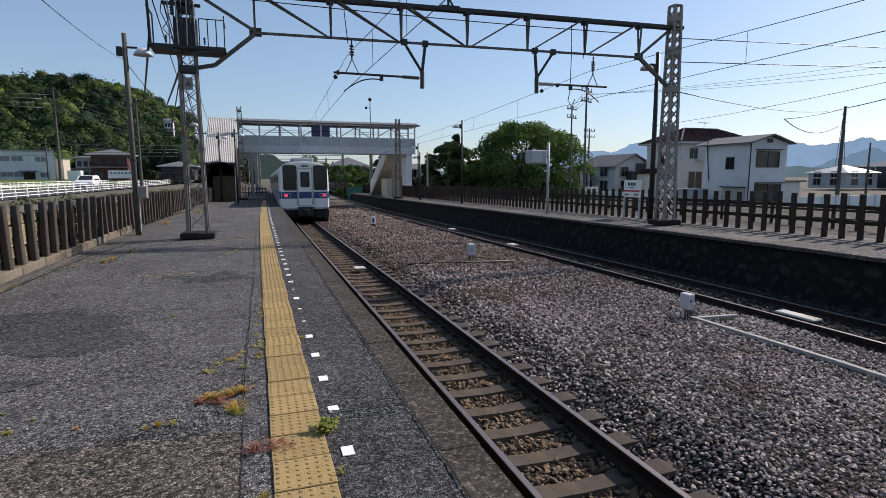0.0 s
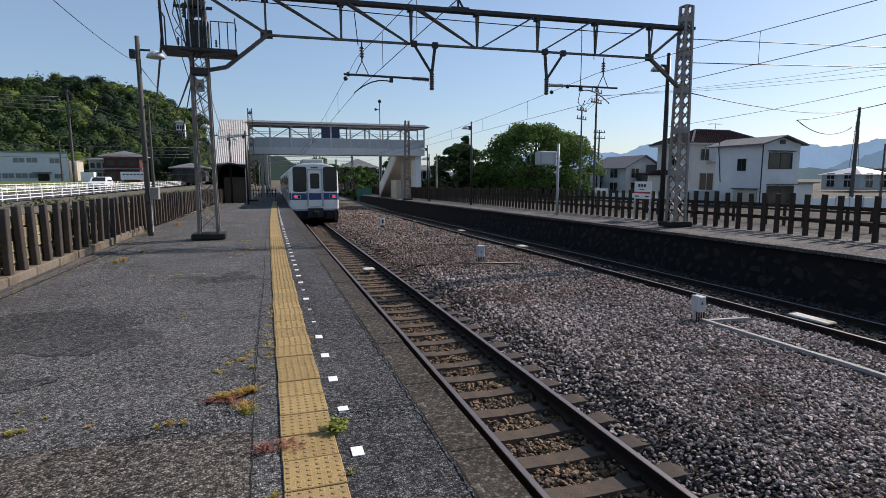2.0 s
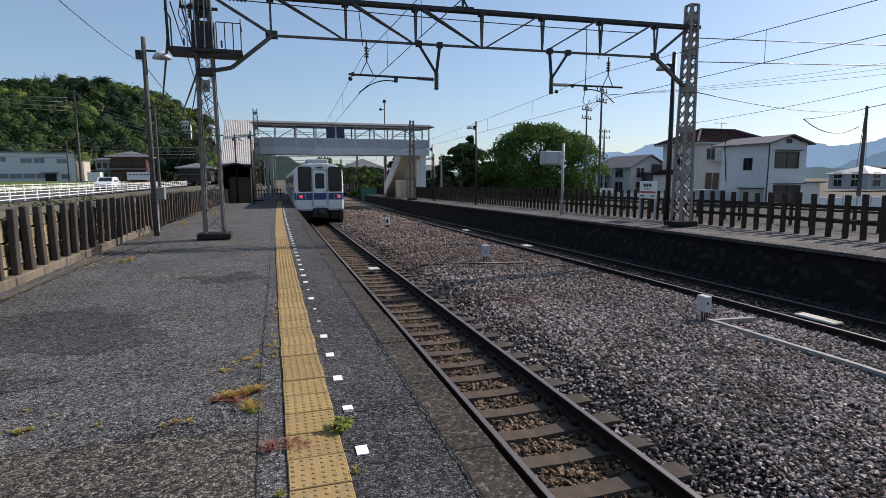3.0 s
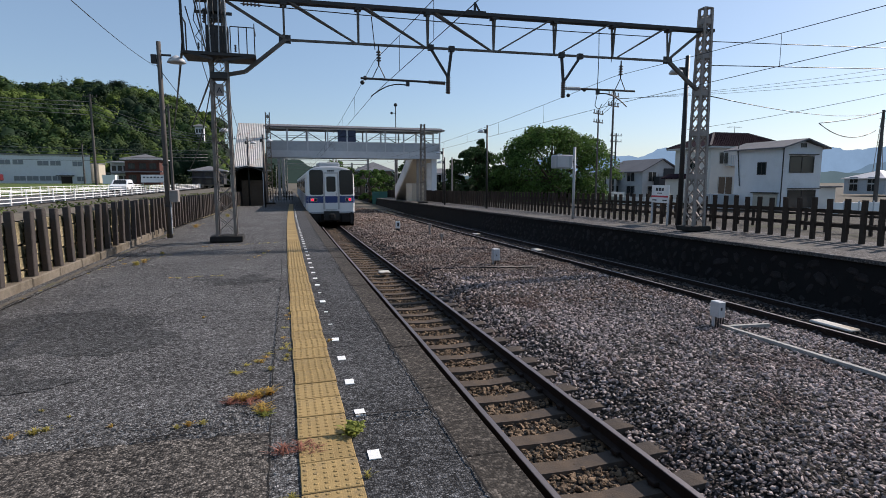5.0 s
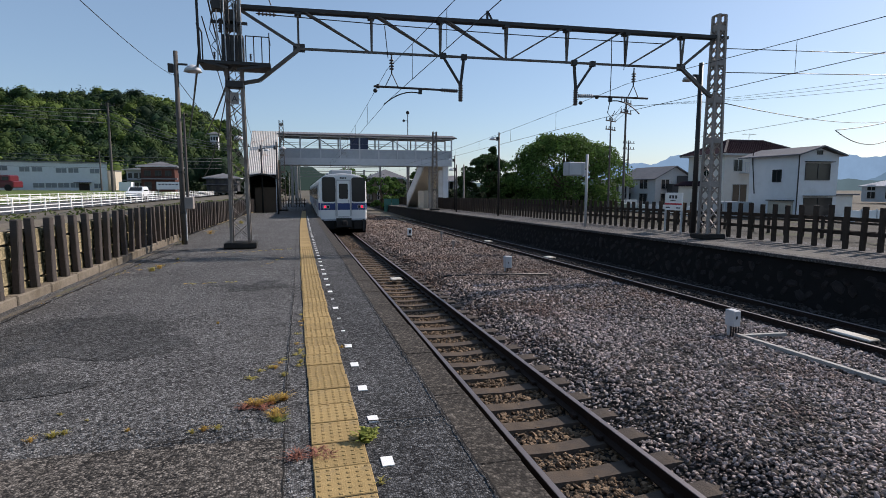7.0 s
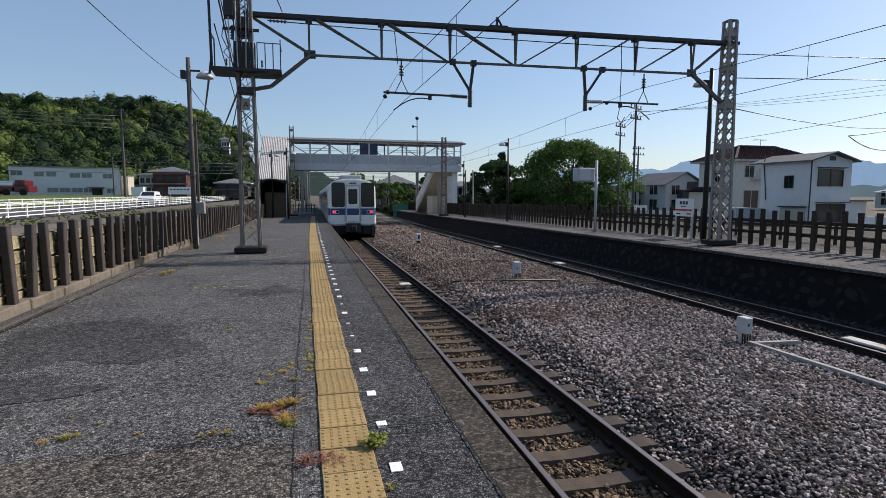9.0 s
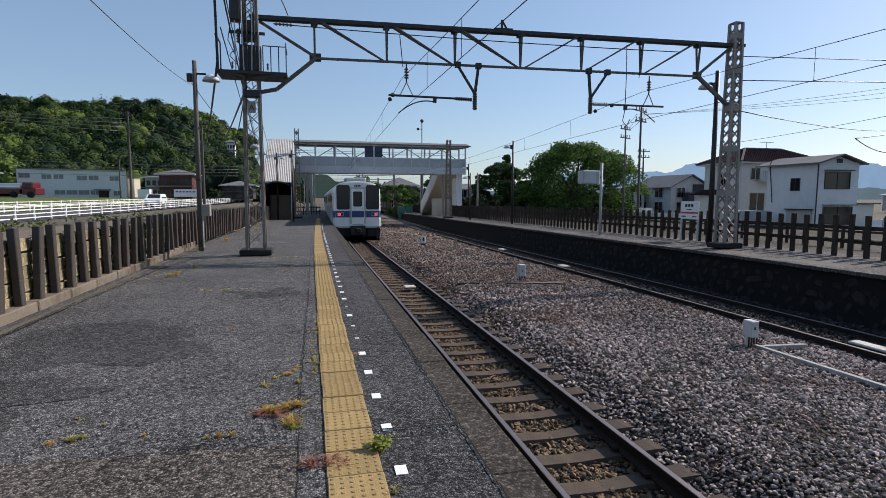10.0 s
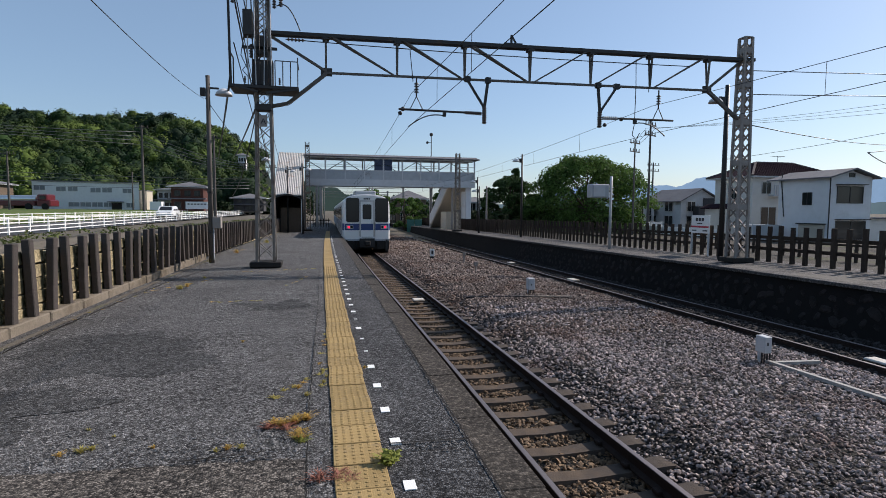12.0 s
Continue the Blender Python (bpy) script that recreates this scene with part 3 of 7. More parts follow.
for i, y in enumerate(POST_Y[:60]):
    for k in range(5):
        rg = random.Random(i * 7 + k)
        ob = new("panel", panel_mesh)
        ob.parent = fence
        ob.location = P(fence_x(y) - 0.085 - 0.015 * rg.random(), y + 0.238, 0.06 + 0.17 * k + rg.uniform(-0.012, 0.012))
        ob.rotation_euler = (rg.uniform(-0.02, 0.02), rg.uniform(-0.06, 0.06), rg.uniform(-0.03, 0.03))
bm = B()
strip(bm, lambda y: [off(y) + x for x in (-3.41, -3.41)], lambda i, y: dip(y) + (0.05, 0.93)[i], [POST_Y[60] + 2 * i for i in range(16)])
part("far_panels", bm, M_PANEL_TAN, fence)
bm = B()
for i in range(-9, 14):
    y0 = 4.0 + i * 0.95
    z = 0.12 + 0.012 * noise.noise((i * 1.3, 0, 0))
    box(bm, -3.66, y0, -0.1, fence_x(y0) + 0.11 + 0.012 * noise.noise((i * 2.1, 5, 0)), y0 + 0.946, z, 0.015)
kerb = part("kerb", bm, M_KERB)
tagged(kerb, "weathered low concrete kerb along the fence foot", "kerb", kind="structure")

# bank, field and road behind the fence
bm = B()
strip(bm, lambda y: [off(y) + x for x in (-3.6, -3.9, -4.6, -6.5, -9.0, -14.2)], lambda i, y: (dip(y) + (0.9, 0.97, 0.9)[i]) if i < 3 else (0.35, 0.1, 0.08)[i - 3], [-6 + 2 * i for i in range(70)])
tagged(part("bank", bm, M_DIRT), "grassy earth bank behind the platform fence", "bank", kind="structure")
bm = B()
strip(bm, lambda y: [-14.2, -22.5], lambda i, y: 0.08, [-6, 60, 140, 300])
tagged(part("road", bm, M_ROAD), "grey asphalt road behind the station", "road", kind="structure")
bm = B()
strip(bm, lambda y: [-22.5, -25, -60, -140, -400], lambda i, y: (0.08, 0.95, 1.05, 1.2, 3.0)[i], [-6, 60, 100, 140, 200, 420])
tagged(part("field", bm, M_GRASS), "grassy field rising towards the wooded hill", "field", kind="structure")


def guard_fence(x, y0, y1, label):
    g = thing("guard_rail_fence", label, "fence", "white fences along the road")
    bm = B()
    box(bm, -0.04, -0.04, 0, 0.04, 0.04, 0.85, 0.01)
    me = mesh_of("post", bm, M_WHITEPAINT)
    n = int((y1 - y0) / 2)
    for i in range(n + 1):
        o = new("post", me)
        o.parent = g
        o.location = (x, y0 + 2 * i, 0.08)
    for z in (0.16, 0.37, 0.58, 0.79):
        bm = B()
        box(bm, x - 0.05, y0, z + 0.05, x - 0.02 + 0.05, y0 + 2 * n, z + 0.095)
        part("rail_bar", bm, M_WHITEPAINT, g)


guard_fence(-14.4, 8, 130, "white painted steel guard fence beside the road")
guard_fence(-22.3, 24, 150, "white painted steel guard fence across the road")
# ---- lattice gantry over the tracks ----
GL, GR = Vector((-1.3, 14.42, 0)), Vector((11.88, 13.62, 0))


def lattice_column(name, base, height, w0, w1, split, label, steel=M_STEEL_OLD):
    """Four corner angles with crossed braces on every side, on a concrete foot."""
    col = thing(name, label, "gantry column", "columns of the gantry")
    col.location = base
    bm = B()
    box(bm, -0.38, -0.3, -0.02, 0.38, 0.3, 0.12, 0.02)
    part("foot_block", bm, M_UNDER, col, "dark stained concrete foot")

    def at(i, j, z):
        w = w0 + (w1 - w0) * z / height
        return Vector((i * w / 2, j * w / 2, z))
    for i in (-1, 1):
        for j in (-1, 1):
            bm = B()
            bar(bm, at(i, j, 0.1), at(i, j, height), 0.066)
            part("leg", bm, steel, col)
    z = 0.2
    k = 0
    while z < height - 0.2:
        h = (w0 + (w1 - w0) * z / height) * 0.95
        z2 = min(z + h, height)
        for a, b in (((-1, -1), (1, -1)), ((1, -1), (1, 1)), ((1, 1), (-1, 1)), ((-1, 1), (-1, -1))):
            bm = B()
            bar(bm, at(*a, z), at(*b, z2), 0.046, 0.012)
            bar(bm, at(*b, z), at(*a, z2), 0.046, 0.012)
            part("brace", bm, steel, col)
        if k % split == split - 1:
            bm = B()
            w = (w0 + (w1 - w0) * z2 / height) / 2 + 0.02
            box(bm, -w, -w, z2 - 0.08, w, w, z2 + 0.08)
            part("splice_plate", bm, steel, col)
        z = z2
        k += 1
    return col


lattice_column("gantry_column", GL, 7.6, 0.42, 0.27, 99, "grey lattice steel column carrying equipment and a small platform", M_STEEL_COL)
lattice_column("gantry_column", P(11.05, 45.5), 6.6, 0.42, 0.3, 4, "distant lattice steel column on the opposite platform", M_STEEL_COL)
lattice_column("gantry_column", P(-1.45, 47.5), 7.4, 0.42, 0.3, 4, "distant lattice steel column beside the stair house", M_STEEL_COL)
col_r = lattice_column("gantry_column", GR, 6.36, 0.38, 0.23, 4, "pale lattice steel column on the opposite platform")
bm = B(); box(bm, -0.13, -0.13, 6.35, 0.13, 0.13, 6.38)
part("cap", bm, M_STEEL_OLD, col_r)

truss = thing("gantry_truss", "dark steel lattice beam spanning both tracks", "gantry beam")


def gx(x, z, dy=0.0):
    f = (x - GL.x) / (GR.x - GL.x)
    return Vector((x, GL.y + f * (GR.y - GL.y) + dy, z))


TOP, LOW, SX = 5.74, 4.85, 0.085
for dy in (-SX, SX):
    bm = B(); bar(bm, gx(-1.3, TOP, dy), gx(12.12, TOP, dy), 0.07, 0.085); part("top_chord", bm, M_STEEL_DARK, truss)
bm = B(); bar(bm, gx(0.25, LOW), gx(10.72, LOW), 0.055, 0.055); part("bottom_chord", bm, M_STEEL_BEAM, truss)
VX = [0.21, 1.99, 3.75, 5.52, 7.24, 8.98, 10.72]
for x in VX:
    for dy in (-SX, SX):
        bm = B(); bar(bm, gx(x, LOW), gx(x, TOP, dy), 0.05, 0.03); part("vertical", bm, M_STEEL_BEAM, truss)
for k in range(6):
    a, b = (VX[k] + 0.12, VX[k + 1] - 0.05) if k < 3 else (VX[k + 1] - 0.12, VX[k] + 0.1)
    for dy in (-SX, SX):
        bm = B(); bar(bm, gx(a, TOP, dy), gx(b, LOW), 0.06, 0.035); part("diagonal", bm, M_STEEL_BEAM, truss)
for a, b in (((-1.12, 5.68), (0.22, 4.88)), ((11.72, 5.68), (10.72, 4.88))):
    bm = B(); bar(bm, gx(*a), gx(*b), 0.08, 0.06); part("end_diagonal", bm, M_STEEL_BEAM, truss)
for pts in (((0.25, 4.86), (-0.72, 4.06), (-1.1, 3.98)), ((10.72, 4.86), (11.64, 4.14), (11.78, 4.1))):
    bm = B()
    for a, b in zip(pts, pts[1:]):
        bar(bm, gx(*a), gx(*b), 0.10, 0.08)
    part("knee_brace", bm, M_STEEL_BEAM, truss)
for x in (0.22, 10.72):
    bm = B(); box(bm, x - 0.14, gx(x, 0).y - 0.012, LOW - 0.08, x + 0.14, gx(x, 0).y + 0.012, LOW + 0.12); part("gusset", bm, M_STEEL_DARK, truss)
for x in VX:
    for dy in (-SX, SX):
        q = gx(x, TOP, dy)
        bm = B(); box(bm, x - 0.08, q.y - 0.03, TOP - 0.10, x + 0.08, q.y + 0.03, TOP - 0.045); part("gusset", bm, M_STEEL_DARK, truss)
bm = B()
bar(bm, gx(5.0, 5.78), gx(5.0, 6.05), 0.05); bar(bm, gx(5.0, 6.05), gx(5.15, 5.8), 0.04); bar(bm, gx(4.8, 5.82), gx(5.3, 5.82), 0.05)
part("wire_clamp", bm, M_BLACK, truss)


def ribbed(bm, a, b, r, n, core=0.35):
    """A string of insulator sheds from a to b, turned as one piece."""
    a, b = Vector(a), Vector(b)
    d = (b - a).normalized()
    u = Vector((0, 0, 1)) if abs(d.z) < 0.9 else Vector((0, 1, 0))
    s = d.cross(u).normalized()
    u = s.cross(d).normalized()
    prof = [(0.0, core)]
    for i in range(n):
        prof += [((i + 0.22) / n, core), ((i + 0.3) / n, 1.0), ((i + 0.7) / n, 0.78), ((i + 0.78) / n, core)]
    prof.append((1.0, core))
    rings = [[bm.verts.new(a + (b - a) * t + r * k * (math.cos(6.28319 * j / 10) * s + math.sin(6.28319 * j / 10) * u)) for j in range(10)] for t, k in prof]
    for p, q in zip(rings, rings[1:]):
        for j in range(10):
            bm.faces.new((p[j], p[(j + 1) % 10], q[(j + 1) % 10], q[j]))
    bm.faces.new(rings[0][::-1])
    bm.faces.new(rings[-1])


# work platform and equipment on the near column
plat = thing("column_platform", "dark steel service platform with a handrail on the column", "platform")
bm = B(); box(bm, -2.05, 14.0, 4.32, -0.45, 14.85, 4.40, 0.01); part("deck", bm, M_STEEL_DARK, plat)
bm = B(); bar(bm, (-2.05, 14.0, 4.38), (-1.4, 14.0, 4.24), 0.05); bar(bm, (-0.45, 14.0, 4.34), (-1.2, 14.0, 4.22), 0.05); part("edge_beam", bm, M_STEEL_DARK, plat)
for x in (-1.0, -0.82, -0.64, -0.47):
    bm = B(); rod(bm, ((x, 14.05, 4.40), (x, 14.05, 5.0 + (0.1 if x > -0.5 else 0))), 0.012, 6); part("baluster", bm, M_STEEL_DARK, plat)
bm = B(); rod(bm, ((-1.0, 14.05, 5.0), (-0.47, 14.05, 5.0)), 0.012, 6); rod(bm, ((-0.47, 14.05, 5.0), (-0.47, 14.8, 5.0)), 0.012, 6); part("handrail", bm, M_STEEL_DARK, plat)
bm = B(); bar(bm, (-2.0, 14.05, 4.4), (-2.05, 14.05, 6.9), 0.035); bar(bm, (-2.05, 14.8, 4.4), (-2.05, 14.8, 5.2), 0.03); bar(bm, (-2.05, 14.05, 5.2), (-2.05, 14.8, 5.2), 0.03); part("hoop", bm, M_STEEL_DARK, plat)

gear = thing("column_switchgear", "dark disconnect switch with boxes, bushings and cables on the column", "switchgear")
for x0, z0, x1, z1, y0, nm in ((-1.52, 4.42, -1.05, 5.02, 14.1, "control_box"), (-1.72, 5.55, -1.5, 6.15, 14.0, "switch_box"), (-1.6, 6.85, -1.1, 7.0, 14.2, "beam_box"), (-1.48, 3.82, -1.1, 3.98, 14.12, "sleeve"), (-1.42, 5.15, -1.18, 5.6, 14.12, "relay_box")):
    bm = B(); box(bm, x0, y0, z0, x1, y0 + 0.3, z1, 0.015); part(nm, bm, M_STEEL_DARK, gear)
for z, a, b in ((6.55, -2.1, -0.75), (5.3, -1.75, -0.95), (6.9, -2.0, -0.6)):
    bm = B(); bar(bm, (a, 14.15, z), (b, 14.15, z), 0.06); part("cross_arm", bm, M_STEEL_DARK, gear)
for x, z in ((-1.95, 6.3), (-1.0, 6.25), (-0.85, 6.3), (-1.55, 5.05), (-0.9, 4.45), (-1.7, 4.45), (-0.9, 6.7), (-1.9, 6.7)):
    bm = B(); ribbed(bm, (x, 14.12, z), (x, 14.12, z + (0.32 if z > 5 else 0.16)), 0.05 if z > 5 else 0.03, 5, 0.5); part("bushing", bm, M_PORCELAIN, gear)
for k in range(7):
    x = -1.62 + 0.09 * k
    bm = B(); rod(bm, ((x, 14.08, 4.4), (x + 0.03 * math.sin(k * 2), 14.06, 5.6), (x - 0.02, 14.1, 6.9)), 0.014, 6); part("conduit", bm, M_STEEL_DARK if k % 2 else M_GREYPAINT, gear)
bm = B(); rod(bm, [(-0.95 + 0.55 * f, 14.1, 6.3 + 0.12 * math.sin(3.1 * f) - 0.55 * f * f) for f in [i / 10 for i in range(11)]], 0.014, 6); part("jumper_cable", bm, M_WIRE, gear)
for pts in (((-1.7, 14.1, 5.6), (-1.78, 14.1, 5.1), (-1.6, 14.1, 4.7)), ((-1.55, 14.1, 4.5), (-1.75, 14.1, 4.75), (-1.6, 14.1, 4.95))):
    bm = B(); rod(bm, pts, 0.01, 6); part("cable_loop", bm, M_WIRE, gear)
plate_a = thing("column_plate", "white letter plate fixed on the lattice column", "sign")
bm = B(); box(bm, -1.40, 14.205, 3.44, -1.21, 14.215, 3.72); part("plate", bm, M_STEEL_OLD, plate_a)
fc = bpy.data.curves.new("letter", "FONT"); fc.body = "A"; fc.size = 0.19; fc.align_x = "CENTER"; fc.extrude = 0.002
fo = new("letter_curve", fc)
me = bpy.data.meshes.new_from_object(fo)
bpy.data.objects.remove(fo)
me.materials.append(M_INK)
lo = new("letter", me); lo.parent = plate_a
lo.matrix_world = pose(-1.305, 14.20, 3.51, 90, 0, 0)


# ---- overhead line ----
def registration(x_tube0, x_tube1, x_v, x_hang, side, group="overhead line supports"):
    """V bracket with an insulator, a tube hung below the beam and the steady arm."""
    s = thing("wire_support", "black tube bracket with insulators hung below the gantry beam", "wire support", group)
    y = gx(x_v, 0).y
    for dx in (-0.27, 0.29):
        bm = B(); bar(bm, (x_v - 0.2 * side + dx, y, 4.83), (x_v, y, 4.13), 0.07, 0.05); part("v_arm", bm, M_STEEL_DARK, s)
        bm = B(); box(bm, x_v - 0.2 * side + dx - 0.07, y - 0.06, 4.78, x_v - 0.2 * side + dx + 0.07, y + 0.06, 4.92); part("clamp", bm, M_BLACK, s)
    bm = B(); ribbed(bm, (x_v, y, 4.15), (x_v, y, 3.72), 0.07, 7, 0.7); part("post_insulator", bm, M_PORCELAIN, s)
    e = x_v - 0.08 if side > 0 else x_v + 0.08
    i0 = e - 0.45 * side
    bm = B(); ribbed(bm, (e, y, 3.98), (i0, y, 3.99), 0.055, 7, 0.6); part("rod_insulator", bm, M_PORCELAIN if side > 0 else M_GREYPAINT, s)
    far = x_tube0 if side > 0 else x_tube1
    bm = B(); rod(bm, ((i0, y, 3.99), (far, y, 4.0)), 0.028, 8); part("tube", bm, M_STEEL_DARK, s)
    for k in (-1, 1):
        bm = B(); rod(bm, ((x_hang, y, 4.34), (x_hang + 0.17 * k, y, 4.0)), 0.012, 6); part("stay", bm, M_STEEL_DARK, s)
    bm = B(); rod(bm, ((x_hang, y, 4.82), (x_hang, y, 4.34)), 0.02, 6); part("hanger", bm, M_STEEL_DARK, s)
    for z in (4.42, 4.56):
        bm = B(); ribbed(bm, (x_hang, y, z), (x_hang, y, z + 0.13), 0.065, 2, 0.4); part("disc_insulator", bm, M_PORCELAIN, s)
    q = i0 - 0.55 * side
    bm = B(); box(bm, q - 0.04, y - 0.04, 3.86, q + 0.04, y + 0.04, 4.0); part("drop_clamp", bm, M_BLACK, s)
    bm = B(); rod(bm, [(q - side * 0.95 * f, y, 3.88 + 0.05 * math.sin(3.1 * f) - 0.32 * f * f) for f in [i / 8 for i in range(9)]], 0.016, 6); part("steady_arm", bm, M_STEEL_DARK, s)


registration(2.01, 4.2, 4.29, 2.47, 1)
registration(7.64, 9.81, 7.53, 9.33, -1)


def wire(name, pts, r, label, group="overhead wires", m=M_WIRE):
    bm = B()
    rod(bm, pts, r, 6)
    return tagged(part(name, bm, m, smooth=True), label, "wire", group)


def catenary(xc, zig):
    y0, y1, y2 = -32.0, 14.0, 62.0
    mess = sag((xc - zig, y0, 4.4), (xc + zig, y1, 4.4), 0.42, 20)[:-1] + sag((xc + zig, y1, 4.4), (xc + off(y2), y2, 4.4 + dip(y2)), 0.42, 20)
    wire("messenger_wire", mess, 0.0065, "thin dark messenger wire above the track")
    cont = [(xc - zig, y0, 3.62), (xc + zig, y1, 3.62), (xc + off(y2), y2, 3.62 + dip(y2))]
    wire("contact_wire", cont, 0.0065, "thin dark contact wire above the track")
    dr = thing("dropper_set", "thin dropper wires between messenger and contact wire", "wire", "overhead wires")
    for y in [-2, 1.5, 5, 8.5, 11, 18.5, 23, 27.5, 32, 37, 42, 47, 52]:
        f = (y - y0) / (y1 - y0) if y < y1 else (y - y1) / (y2 - y1)
        xx = (xc - zig) * (1 - f) + (xc + zig) * f if y < y1 else (xc + zig) * (1 - f) + (xc + off(y2)) * f
        zd = 0.0 if y < y1 else dip(y2) * f
        bm = B(); rod(bm, ((xx, y, 3.62 + zd), (xx, y, 4.4 + zd - 1.68 * f * (1 - f))), 0.005, 5); part("dropper", bm, M_WIRE, dr)
    wire("messenger_wire", sag((xc + off(y2), y2, 4.4 + dip(y2)), (xc + off(110), 110, 4.4 + dip(110)), 0.4, 12), 0.009, "thin dark messenger wire above the track")
    wire("contact_wire", [(xc + off(y2), y2, 3.62 + dip(y2)), (xc + off(110), 110, 3.62 + dip(110))], 0.009, "thin dark contact wire above the track")


catenary(2.45, -0.12)
catenary(9.08, 0.12)
for y, xc in ((15.6, 2.35), (16.2, 2.36), (15.6, 9.2), (16.6, 9.2)):
    bm = B(); bmesh.ops.create_icosphere(bm, subdivisions=2, radius=0.065)
    o = tagged(part("wire_bead", bm, M_BLACK, smooth=True), "round black insulator bead on the messenger wire", "insulator", "wire beads")
    o.location = (xc, y, 4.33 - 0.03 * (y - 14))

wire("drop_cable", [gx(8.55, 5.6), gx(8.57, 4.9), gx(8.56, 3.85), gx(8.50, 3.55), gx(8.62, 3.42), gx(8.72, 3.6)], 0.012, "slack cable hanging from the beam beside the bracket", "overhead wires")
# feeder along the beam with insulators
bm = B(); rod(bm, sag(gx(-0.75, 5.55, -0.25), gx(10.0, 5.42, -0.25), 0.05), 0.012, 6)
fd = thing("beam_feeder", "feeder cable with insulators along the gantry beam", "cable")
part("cable", bm, M_WIRE, fd)
bm = B(); ribbed(bm, gx(-0.72, 5.55, -0.25), gx(-0.3, 5.54, -0.25), 0.045, 5, 0.4); part("insulator", bm, M_PORCELAIN, fd)
for x in (2.4, 8.95):
    bm = B(); rod(bm, [gx(x - 0.12 + 0.12 * f, 5.45 - 0.72 * f, -0.25 + 0.25 * f) for f in (0, 0.2, 0.5, 1)], 0.011, 6); part("drop_cable", bm, M_WIRE, fd)


# ---- lamp posts and poles ----
def lamp_post(x, y, h, r, mat_, lamp_dir, label, lamp_z=None, box_z=None):
    lp = thing("lamp_post", label, "lamp post", "station lamp posts")
    lp.location = P(x, y)
    bm = B(); rod(bm, ((0, 0, -0.05), (0, 0, h)), r, 12, r * 0.75); part("pole", bm, mat_, lp, smooth=True)
    z = lamp_z or h - 0.15
    s = 1 if lamp_dir > 0 else -1
    bm = B(); bar(bm, (0, 0, z + 0.12), (0.28 * s, 0, z + 0.12), 0.045); part("arm", bm, M_STEEL_DARK, lp)
    bm = B()
    rings = []
    for rr, zz in ((0.05, 0.12), (0.1, 0.08), (0.17, 0.02), (0.2, -0.06), (0.19, -0.06), (0.1, 0.0)):
        rings.append([bm.verts.new((0.4 * s + rr * 1.15 * math.cos(6.28319 * k / 14), rr * math.sin(6.28319 * k / 14), z + zz)) for k in range(14)])
    for a, b in zip(rings, rings[1:]):
        for k in range(14):
            bm.faces.new((a[k], a[(k + 1) % 14], b[(k + 1) % 14], b[k]))
    bm.faces.new(rings[0][::-1]); bm.faces.new(rings[-1])
    part("shade", bm, M_PALEPAINT, lp, "pale enamel lamp shade", smooth=True)
    bm = B(); box(bm, -r - 0.12, -0.06, z - 0.1, -r + 0.01, 0.06, z + 0.12, 0.01); part("ballast_box", bm, M_STEEL_DARK, lp)
    if box_z:
        bm = B(); box(bm, r - 0.02, -0.1, box_z, r + 0.2, 0.1, box_z + 0.32, 0.015); part("switch_box", bm, M_STEEL_OLD, lp)
        bm = B(); rod(bm, ((r * 0.9, -0.03, 0.1), (r * 0.9, -0.03, box_z)), 0.02, 6); part("conduit", bm, M_GREYPAINT, lp)
        for zb in (box_z - 0.12, 1.9):
            bm = B(); rod(bm, ((0, 0, zb), (0, 0, zb + 0.06)), r * 1.12, 12); part("band", bm, M_STEEL_DARK, lp)
    return lp


M_CONC_POLE = mat("concrete_pole", (0.10, 0.092, 0.085), 0.85, var=0.25, scale=5, bump=0.2, tint=(0.09, 0.085, 0.08), tint_at=0.58)
lamp_post(-2.95, 16.0, 5.05, 0.072, M_CONC_POLE, 1, "dark concrete lamp post with a pale round lamp", 4.6, 0.95)
lamp_post(12.18, 14.7, 5.35, 0.085, M_BLACK, -1, "black lamp post with a small lamp by the column", 4.85)
for x, y, h, d in ((-3.09, 28.0, 4.4, 1), (-1.5, 39.5, 4.9, 1), (-2.75, 43.0, 5.0, 1), (11.95, 32.0, 5.1, -1), (11.6, 40.5, 3.6, -1), (12.7, 45.0, 4.6, -1)):
    lamp_post(x, y, h, 0.07 if y > 30 else 0.05, M_BLACK if y > 30 else M_GREYPAINT, d, "slim dark platform lamp post", h - 0.4)

mast = thing("platform_mast", "slim grey post with a boxed display facing the track", "post")
mast.location = P(11.55, 20.4)
bm = B(); rod(bm, ((0, 0, -0.05), (0, 0, 2.95)), 0.055, 10); part("post", bm, M_GREYPAINT, mast, smooth=True)
bm = B(); box(bm, -0.95, -0.25, 2.08, -0.2, 0.25, 2.62, 0.03); part("display_box", bm, M_GREYPAINT, mast, "grey box housing")
bm = B(); box(bm, -0.9, -0.262, 2.13, -0.4, -0.25, 2.57); part("screen", bm, M_PALEPAINT, mast)
bm = B(); bar(bm, (-0.2, 0, 2.35), (0, 0, 2.35), 0.06); bar(bm, (-0.25, 0, 2.6), (-0.25, 0, 2.75), 0.03); part("arm", bm, M_STEEL_DARK, mast)
# ---- fence, sign and column on the opposite platform ----
fence2 = thing("timber_fence", "dark brown timber post and rail fence on the opposite platform", "fence", "fences by the opposite platform")


